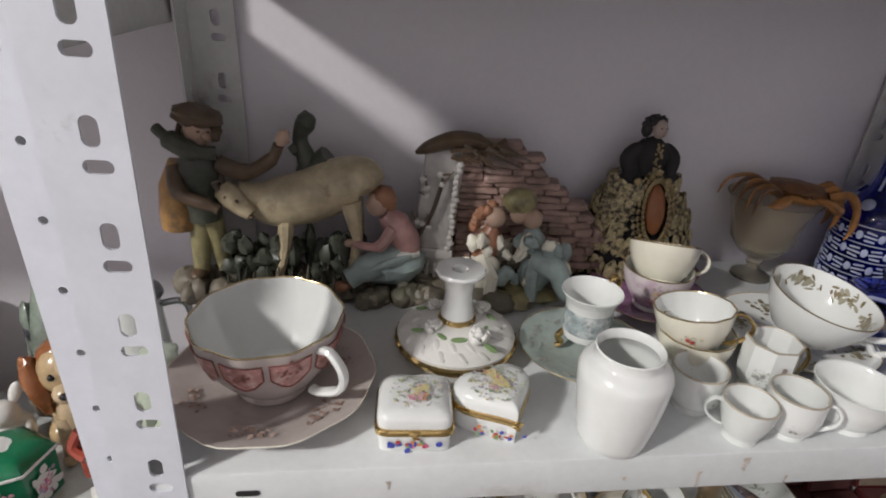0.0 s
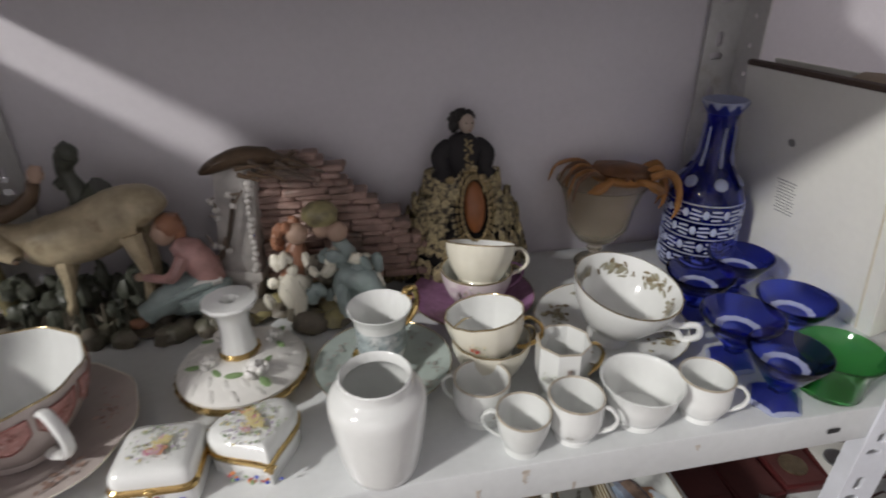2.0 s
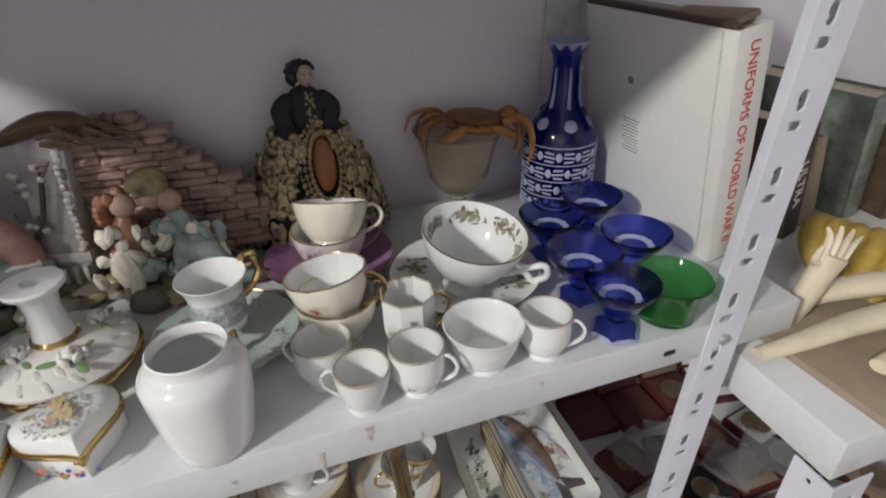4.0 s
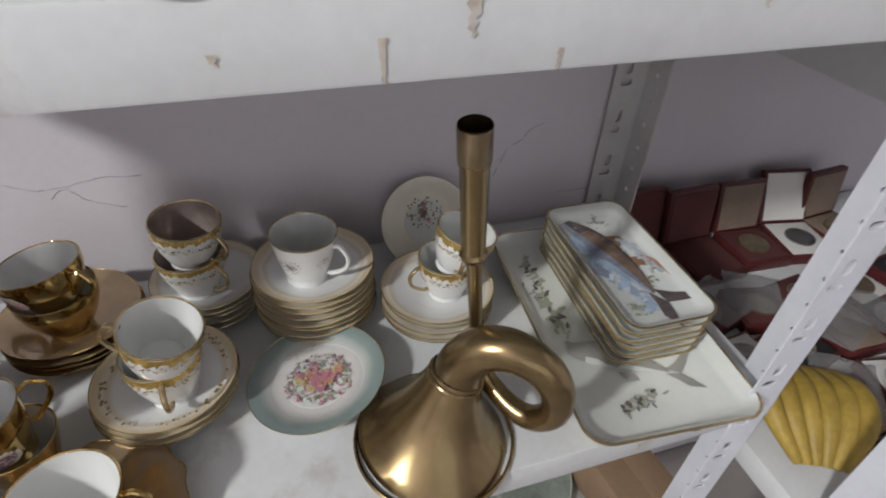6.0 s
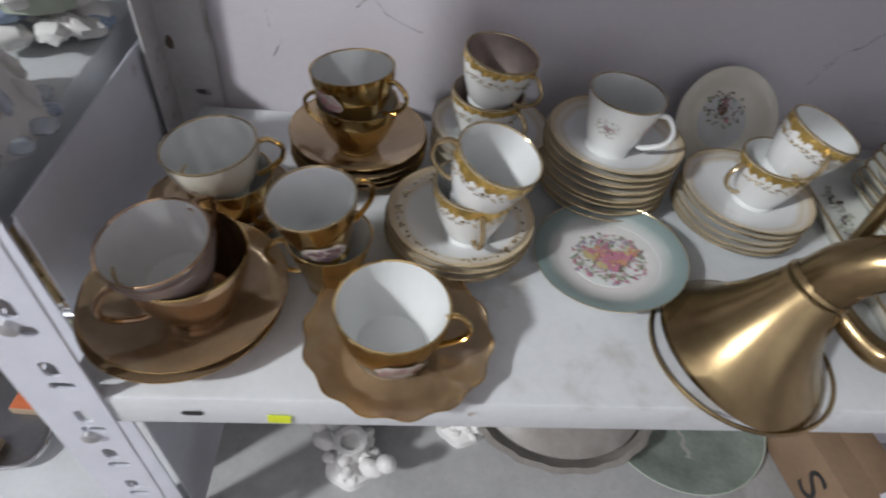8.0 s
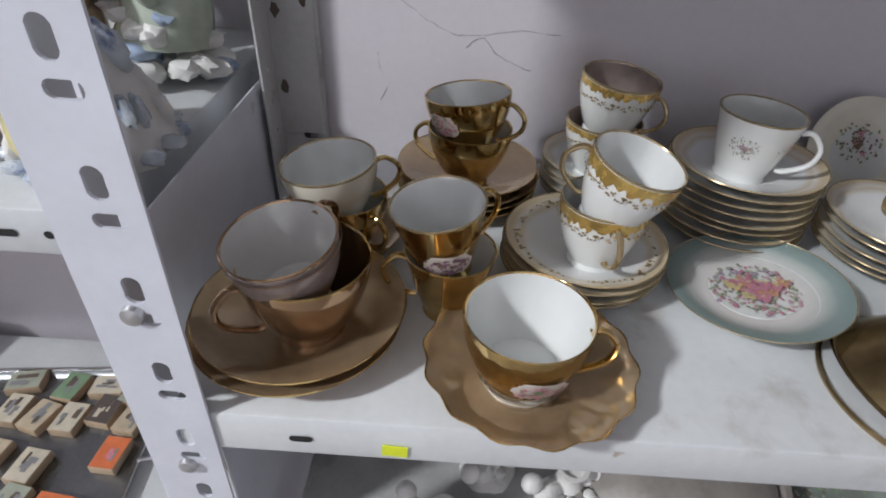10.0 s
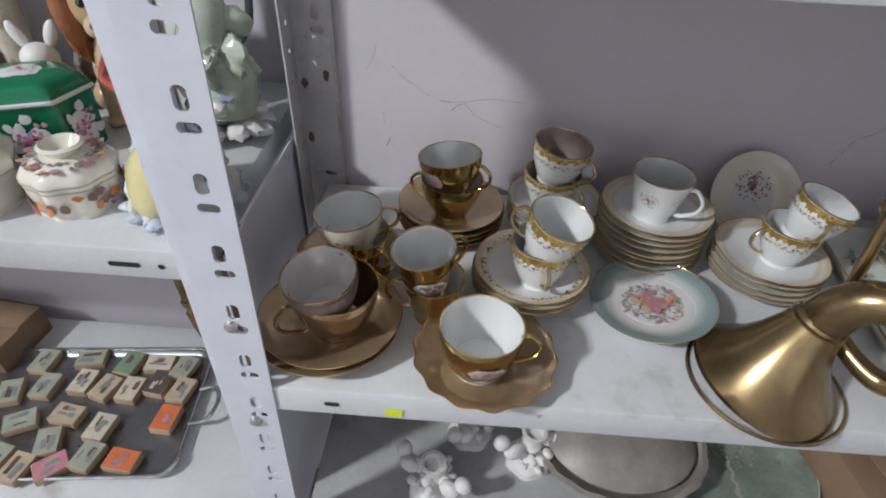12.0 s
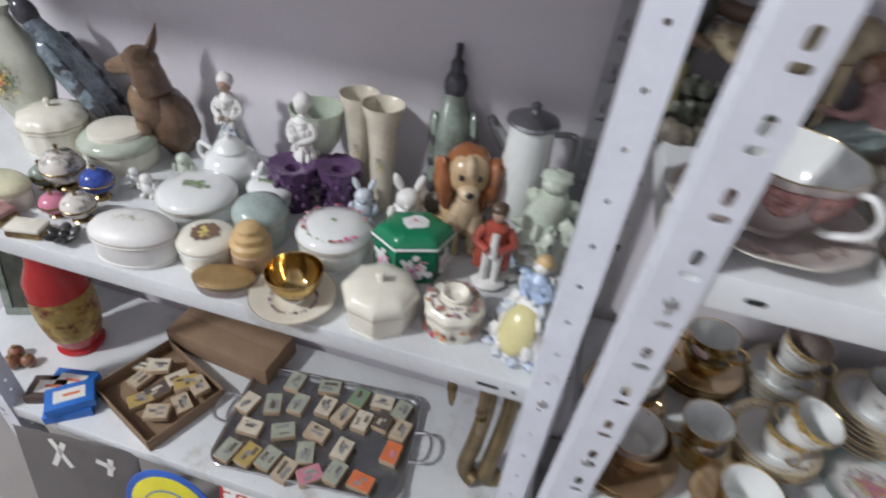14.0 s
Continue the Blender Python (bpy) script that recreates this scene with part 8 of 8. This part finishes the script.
for px, py, w, d in ((0, -0.0825, 0.200, 0.003), (0, 0.0825, 0.200, 0.003), (-0.0985, 0, 0.003, 0.162), (0.0985, 0, 0.003, 0.162)):
    part("side_wall", block(w, d, 0.030, 0.0005, pose(px, py, 0)), CARD, cb)
rnd = random.Random(17)
for k, (x, y) in enumerate([(-0.844, 0.238), (-0.866, 0.205), (-0.796, 0.231), (-0.766, 0.219), (-0.750, 0.180), (-0.832, 0.160), (-0.775, 0.140), (-0.815, 0.190), (-0.880, 0.240), (-0.738, 0.222)]):
    matchbox(x, y, Z + 0.003 + (0.014 if k % 3 == 0 else 0.0005), rnd.uniform(-40, 80), (0, 2, 0, 7, 2, 7, 2, 4, 0, 2)[k], tilt=rnd.uniform(-3, 3))
lid = thing("cardboard_carton", "flat brown cardboard carton lying against the wall", "carton", pose(-0.740, 0.350, Z, 0, 0, -6))
part("carton_body", block(0.260, 0.110, 0.055, 0.002), CARD, lid)
part("carton_flap", block(0.258, 0.055, 0.002, 0.0005, pose(0, 0.027, 0.0552)), CARD, lid)
for x, y, z, rot, m2 in ((-1.010, 0.125, 0, 20, BROWNC), (-0.950, 0.105, 0, 35, PACKBLUE), (-0.945, 0.110, 0.022, 42, PACKBLUE), (-0.985, 0.150, 0.0, 12, PACKBLUE)):
    t = thing("cigarette_carton", "dark or bright blue paper pack with a white label", "pack", pose(x, y, Z + z, 0, 0, rot), "blue paper packs")
    part("pack_body", block(0.085, 0.056, 0.0215, 0.001), m2, t)
    part("pack_label", block(0.055, 0.030, 0.0004, 0, pose(0, 0, 0.0217)), SIGNW, t)
    part("pack_print", block(0.030, 0.006, 0.0003, 0, pose(0.004, 0, 0.0222)), COLS[3], t)
rv = thing("lacquered_vase", "red lacquered vase with a gilded pattern band", "vase", pose(-1.060, 0.255, Z))
part("foot", lathe([(0, 0), (0.046, 0), (0.048, 0.006), (0.042, 0.012), (0, 0.012)], 36), REDV, rv)
part("body", lathe([(0.041, 0.0122), (0.052, 0.05), (0.058, 0.09), (0.060, 0.13), (0.054, 0.20), (0.036, 0.24), (0.030, 0.27), (0, 0.27)], 40), REDV, rv)
part("pattern_band", lathe([(0.0525, 0.050), (0.0588, 0.09), (0.0606, 0.13), (0.0585, 0.165)], 40), PATT, rv)
pf = thing("picture_frame", "dark green framed picture leaning on the shelf", "frame", pose(-1.180, 0.300, Z, -14, 0, 20))
for px, pz, w, h in ((0, 0, 0.20, 0.018), (0, 0.182, 0.20, 0.018), (-0.091, 0.018, 0.018, 0.164), (0.091, 0.018, 0.018, 0.164)):
    part("frame_side", block(w, 0.012, h, 0.002, pose(px, 0, pz)), BIRDG, pf)
part("picture", block(0.165, 0.004, 0.165, 0, pose(0, 0, 0.0175)), COAT, pf)
for x, y, r in ((-1.135, 0.150, 0.016), (-1.110, 0.165, 0.014), (-1.150, 0.175, 0.015)):
    t = thing("glass_bead", "dark red glass bauble lying on the shelf", "bauble", pose(x, y, Z))
    part("ball", ell(bmesh.new(), (0, 0, r), r), AUBURN, t)
    part("cap", lathe([(r * 0.3, 2 * r - 0.001), (r * 0.3, 2 * r + 0.003), (0, 2 * r + 0.003)], 10), BRASS, t)


def old_bugle(dx, rot):
    t = thing("curved_horn", "dull olive-brass curved hunting horn standing on end", "horn", pose(-0.160 + dx, 0.225, Z, 0, 0, rot))
    M2 = mat("dull_olive_brass", (0.27, 0.20, 0.105), 0.42, metal=0.8, var=0.3, scale=20, grime=(0.13, 0.10, 0.06), grime_at=0.5)
    n = 33
    pts = spline([(-0.052, -0.01, 0.250), (-0.056, -0.01, 0.330), (-0.045, -0.005, 0.395), (-0.020, 0, 0.415), (0.005, 0, 0.360), (0.012, 0, 0.240), (0.004, 0, 0.120), (-0.004, 0, 0.030), (0.022, -0.004, 0.012)], 4)
    part("tube", sweep(pts, [0.006 + 0.012 * (k / (n - 1)) for k in range(n)], 12), M2, t)
    part("mouthpiece", sweep([(-0.052, -0.01, 0.252), (-0.050, -0.01, 0.225), (-0.049, -0.01, 0.205)], [0.009, 0.007, 0.004], 12), BRASS, t)
    part("band", lathe([(0.0085, -0.004), (0.0098, 0), (0.0085, 0.004)], 16), BRASS, t, at=pose(-0.054, -0.01, 0.270))


old_bugle(0.0, -14)
old_bugle(0.040, 40)
# enamel signs standing in front of the lower shelf
t = thing("enamel_sign", "white enamel sign with red border and red lettering", "sign", pose(-0.390, 0.030, 0.180, -12, 0, 4))
part("panel", block(0.420, 0.004, 0.320, 0.003), SIGNW, t)
for px, pz, w, h in ((0, 0.314, 0.42, 0.005), (-0.2075, 0.0, 0.005, 0.314), (0.2075, 0.0, 0.005, 0.314)):
    part("border", block(w, 0.0012, h, 0, pose(px, -0.0027, pz)), RED, t)
part("lettering", text_bm("ГЛАЗВАН", 0.046), RED, t, at=pose(-0.105, -0.003, 0.262, 90))
tri = bmesh.new()
vs = [tri.verts.new(p) for p in ((-0.034, -0.0035, 0.235), (0.034, -0.0035, 0.235), (0, -0.0035, 0.312))]
tri.faces.new(vs)
part("triangle", tri, BLACK, t, at=pose(0.065, 0, 0))
tri = bmesh.new()
vs = [tri.verts.new(p) for p in ((-0.016, -0.0042, 0.245), (0.016, -0.0042, 0.245), (0, -0.0042, 0.282))]
tri.faces.new(vs)
part("triangle_inset", tri, SIGNY, t, at=pose(0.065, 0, 0))
t = thing("oval_sign", "oval yellow enamel sign with blue border", "sign", pose(-0.700, 0.036, 0.375, 78, 0, 4))
part("border", lathe([(0, 0), (0.098, 0), (0.100, 0.002), (0.098, 0.004), (0, 0.004)], 56, sy=1.15), SIGNB, t)
part("panel", lathe([(0, 0.0042), (0.086, 0.0042), (0.084, 0.0052), (0, 0.0052)], 56, sy=1.15), SIGNY, t)
ringp = [(0.058 * math.cos(a), 0.062 * math.sin(a), 0.0056) for a in [2 * math.pi * k / 40 for k in range(41)]]
part("printed_ring", sweep(ringp, 0.0014, 5), SIGNB, t)
t = thing("enamel_sign", "dark grey enamel sign with pale lettering", "sign", pose(-0.905, 0.010, 0.200, -10, 0, 6))
part("panel", block(0.260, 0.004, 0.290, 0.004), SIGNG, t)
for px, pz, w, h, r in ((-0.060, 0.200, 0.012, 0.080, 25), (-0.020, 0.205, 0.012, 0.080, -25), (0.055, 0.230, 0.040, 0.012, 20), (0.062, 0.205, 0.012, 0.05, 10)):
    part("pale_stroke", block(w, 0.001, h, 0, pose(px, -0.003, pz, 0, r, 0)), SIGNW, t)

# ---- middle unit, bottom shelf ----
Z = ZB3


def candelabrum(x, y, h, label, rot):
    b = bmesh.new()
    rnd = random.Random(int(x * 1000))
    merge(b, lathe([(0, 0), (0.032, 0), (0.030, 0.01), (0.012, 0.018), (0.010, h * 0.5), (0.016, h * 0.62), (0.012, h * 0.75), (0.0145, h * 0.92), (0.017, h), (0.012, h), (0.010, h * 0.9), (0, h * 0.9)], 24, 6, 0.1))
    for k in range(26):
        a = rnd.uniform(0, 6.28)
        q = rnd.uniform(0.012, 0.026)
        ell(b, (q * math.cos(a), q * math.sin(a), h * rnd.uniform(0.15, 0.8)), (0.008, 0.006, 0.007), 0, (rnd.uniform(0, 90), 0, math.degrees(a)), 0.3, 8, 6, k)
    for s in (-1, 1):
        sweep(spline([(0, 0, h * 0.55), (0.030 * s, 0, h * 0.62), (0.044 * s, 0, h * 0.80)], 4), [0.008] * 4 + [0.006] * 5, 8, 0, b)
        ell(b, (0.044 * s, 0, h * 0.86), (0.011, 0.010, 0.011), 0)
        ell(b, (0.030 * s, -0.008, h * 0.68), (0.013, 0.010, 0.012), 0, rough=0.2)
    tagged(obj("porcelain_candlestick", b, BISQUE, at=pose(x, y, Z, 0, 0, rot)), label, "candlestick")


candelabrum(0.245, 0.145, 0.070, "white bisque candlestick with modelled cherubs and flowers", 20)
candelabrum(0.118, 0.095, 0.062, "white bisque candlestick modelled with flowers", -30)
candelabrum(0.165, 0.180, 0.060, "white bisque flower-encrusted candlestick", 60)
tu = thing("soup_tureen", "dusty grey oval lidded tureen with embossed rim", "tureen", pose(0.360, 0.160, Z))
part("dish", lathe([(0, 0), (0.060, 0), (0.075, 0.010), (0.112, 0.040), (0.118, 0.044), (0.110, 0.046), (0.085, 0.030), (0, 0.026)], 56, 18, 0.03, 1.0, 0.8), mat("dusty_grey_china", (0.27, 0.25, 0.225), 0.4, var=0.25, scale=30, bump=0.3), tu)
part("lid", lathe([(0.096, 0.044), (0.098, 0.050), (0.080, 0.066), (0.050, 0.078), (0.020, 0.083), (0, 0.084)], 48, sy=0.8), MATS["dusty_grey_china"], tu)
part("lid_handle", sweep(spline([(-0.020, 0, 0.082), (-0.014, 0, 0.096), (0.006, 0, 0.100), (0.018, 0, 0.092), (0.020, 0, 0.083)], 4), 0.005, 8), MATS["dusty_grey_china"], tu)
saucer(0.110, (mat("dusty_green_glaze", (0.24, 0.28, 0.24), 0.25, var=0.35, scale=22), GREYCH, CELADON), pose(0.520, 0.165, Z, 0, 0, 0), "large pale green plate painted with a bare tree", 0.016, 0, 0, "", "plate", ([(0.002 * math.sin(k), -0.06 + 0.003 * k, 0.004 - 0.00006 * k, 8) for k in range(36)] + [(random.Random(k).gauss(0, 0.030), random.Random(k + 3).gauss(0.025, 0.020), 0.0022, (8, 4, 7)[k % 3]) for k in range(120)], PFL), 0.6)
t = thing("cardboard_carton", "brown cardboard carton with dark marker strokes", "carton", pose(0.668, 0.125, Z, 0, 0, 8))
part("carton_body", block(0.080, 0.230, 0.075, 0.002), CARD, t)
part("carton_flap", block(0.040, 0.226, 0.002, 0.0005, pose(0.019, 0, 0.0753)), CARD, t)
part("marker_letter", text_bm("S", 0.060), BLACK, t, at=pose(-0.0406, -0.060, 0.036, 90, 0, -90))

# ---- right unit ----
Z = ZC1 + 0.0005


def carving(pts, radii, at, label, name="carved_figure", m=None, extra=()):
    b = sweep(spline(pts, 6), [radii[0] + (radii[1] - radii[0]) * k / ((len(pts) - 1) * 6) for k in range((len(pts) - 1) * 6 + 1)], 12, flat=0.7)
    for p, r2 in extra:
        sweep(spline(p, 4), [r2 * (1 - 0.7 * k / ((len(p) - 1) * 4)) for k in range((len(p) - 1) * 4 + 1)], 8, bm=b, flat=0.7)
    return tagged(obj(name, b, m or IVORY, at=at), label, "carving")


FING = lambda s: [([(0.010 * k - 0.014, 0, s), (0.013 * k - 0.016, 0.004, s + 0.020), (0.019 * k - 0.020, 0.010, s + 0.034 - abs(k - 1.5) * 0.004)], 0.0052) for k in range(4)]
carving([(0, 0, 0.0), (0.004, 0, 0.03), (0.0, 0, 0.06), (0, 0, 0.082)], (0.015, 0.017), pose(0.800, 0.030, Z + 0.006, 4, 22, 0), "cream carved wooden bird-like figure standing upright", extra=FING(0.075) + [([(-0.012, 0, 0.07), (-0.022, 0, 0.074), (-0.024, 0, 0.088)], 0.006)])
carving([(0, 0, 0.0), (0.003, 0, 0.04), (0.0, 0, 0.075), (0.006, 0, 0.125)], (0.017, 0.006), pose(0.757, 0.060, Z + 0.006, 0, 3, 20), "slender cream carved wooden figure", extra=[([(0.010, 0, 0.04), (0.018, 0, 0.08), (0.016, 0, 0.12)], 0.008)])
carving([(-0.070, 0, 0.012), (-0.02, 0, 0.016), (0.04, 0.004, 0.018), (0.10, 0, 0.022)], (0.008, 0.017), pose(0.800, -0.012, Z + 0.009, 0, 0, -4), "cream carved wooden figure lying down")
carving([(-0.050, 0, 0.014), (0.0, 0, 0.016), (0.05, 0.006, 0.020), (0.085, 0, 0.030)], (0.009, 0.018), pose(0.860, -0.052, Z + 0.009, 0, 0, 6), "cream carved wooden figure with curled end", extra=[([(-0.01, -0.010, 0.010), (0.015, -0.022, 0.008), (0.034, -0.016, 0.012), (0.030, -0.006, 0.018)], 0.007)])
carving([(-0.03, 0, 0.018), (0.0, 0, 0.024), (0.04, 0, 0.028), (0.09, 0, 0.018)], (0.014, 0.019), pose(0.875, 0.030, Z + 0.006, 0, 0, -18), "cream carved wooden figure resting among others")


def ribbed(at, label, n=6, L=0.12):
    t = thing("carved_fruit", label, "carving", at)
    for k in range(n):
        y = (k - (n - 1) / 2) * 0.017
        arc = spline([(-L / 2, y * 0.5, 0.012), (-L / 4, y, 0.034), (0, y * 1.15, 0.042), (L / 4, y, 0.034), (L / 2, y * 0.4, 0.012)], 5)
        m = len(arc)
        part("finger", sweep(arc, [0.005 + 0.0085 * math.sin(math.pi * i / (m - 1)) for i in range(m)], 9), YELLOW, t)
    return t


ribbed(pose(0.955, 0.075, Z + 0.002, 0, -8, 30), "yellow carved wooden bunch of bananas")
for x, y, w, d, h, rot, m2, lab in ((0.945, 0.235, 0.030, 0.140, 0.150, 12, BROWNC, "dark cloth-bound book standing upright"), (1.000, 0.255, 0.040, 0.150, 0.120, -6, TANBOARD, "tan book standing upright"), (1.065, 0.250, 0.035, 0.150, 0.170, 10, BIRDG, "dark green cloth-bound book standing upright"), (1.130, 0.230, 0.045, 0.150, 0.130, 0, BROWN, "brown leather book standing upright"), (0.900, 0.300, 0.022, 0.120, 0.190, 4, PAPER, "thin white book standing upright")):
    t = thing("old_book", lab, "book", pose(x, y, Z, 0, -10, rot))
    part("cover", block(w, 0.003, h, 0.0008, pose(0, -d / 2, 0)), m2, t)
    for s in (-1, 1):
        part("board", block(0.003, d, h, 0.0008, pose(s * (w / 2 - 0.0015), 0.002, 0)), m2, t)
    part("pages", block(w - 0.007, d - 0.006, h - 0.006, 0.0004, pose(0, 0.002, 0.003)), PAGES, t)
    if m2 is BROWNC:
        part("spine_letters", text_bm("ULTRA", 0.020), PAPER, t, at=Matrix.Translation((0, -d / 2 - 0.0018, h * 0.5)) @ pose(0, 0, 0, 90, 90, 0))

# medal cases on the lower shelf
Z = ZC2


def medal_case(x, y, w, d, rot, inner, medal=None, open_lid=None, z=0.0, r=0.022, sleeve=False):
    t = thing("medal_case", "small red leatherette case with a commemorative medal" if open_lid is None else "open red leatherette medal case with raised lid", "case", pose(x, y, Z + z, 0, 0, rot), "medal cases")
    part("tray", block(w, d, 0.016, 0.0015), REDLE if not sleeve else CARD, t)
    part("lining", block(w - 0.010, d - 0.010, 0.0015, 0.0003, pose(0, 0, 0.0162)), inner, t)
    if medal:
        part("medal", lathe([(0, 0), (r, 0), (r, 0.002), (r * 0.92, 0.0025), (r * 0.86, 0.0018), (r * 0.55, 0.003), (r * 0.2, 0.0026), (0, 0.0034)], 32), medal, t, at=pose(0, 0, 0.018))
    if open_lid is not None:
        ld = part("case_lid", block(w, 0.012, d, 0.0015), REDLE, t, at=pose(0, d / 2 + 0.006, 0.012, open_lid))
        part("lid_lining", block(w - 0.010, 0.001, d - 0.010, 0, pose(0, -0.0068, 0.005)), PAPER if inner is PAPER else MAROON if medal is None else BEIGEF, ld)


medal_case(0.800, 0.300, 0.085, 0.085, -4, MAROON, None, -12)
medal_case(0.885, 0.285, 0.085, 0.085, 2, MAROON, None, -10)
medal_case(0.975, 0.290, 0.080, 0.080, -3, MAROON, BRONZE, -14)
medal_case(1.058, 0.285, 0.080, 0.085, -10, PAPER, TRAYM, -24)
medal_case(1.140, 0.290, 0.080, 0.080, 5, BEIGEF, BRONZE, -8)
rnd = random.Random(23)
for j in range(4):
    for k in range(6):
        x, y = 0.800 + 0.085 * k + rnd.uniform(-0.010, 0.010), 0.185 - 0.078 * j + rnd.uniform(-0.008, 0.008)
        if j >= 2 and k == 0:
            continue
        medal_case(x, y, 0.072, 0.072, rnd.uniform(-18, 18), rnd.choice((MAROON, BEIGEF, BLACKC, MAROON, PAPER)), rnd.choice((BRONZE, SILVERM, BRONZE, SILVERM)), None, 0.0, rnd.uniform(0.018, 0.026), rnd.random() < 0.3)
for k in range(7):
    b = bmesh.new()
    x, y = 0.83 + 0.06 * (k % 4) + rnd.uniform(-0.01, 0.01), 0.200 - 0.075 * (k // 2) + rnd.uniform(-0.01, 0.01)
    bmesh.ops.create_grid(b, x_segments=9, y_segments=9, size=0.036)
    for v in b.verts:
        v.co.z = 0.004 + 0.004 * noise.noise(v.co * 60 + Vector((k, 0, 0)))
    r2 = bmesh.ops.extrude_face_region(b, geom=b.faces[:])
    bmesh.ops.translate(b, vec=(0, 0, 0.0012), verts=[v for v in r2["geom"] if isinstance(v, bmesh.types.BMVert)])
    ob = obj("cellophane_sleeve", b, CELLO, at=pose(x, y, Z + 0.021, 0, 0, rnd.uniform(0, 60)))
    tagged(ob, "crumpled clear cellophane sleeve over a medal", "wrapping", "cellophane sleeves")
ribbed(pose(0.812, 0.030, Z + 0.002, 0, 0, 62), "yellow carved wooden bunch of bananas", 6, 0.13)
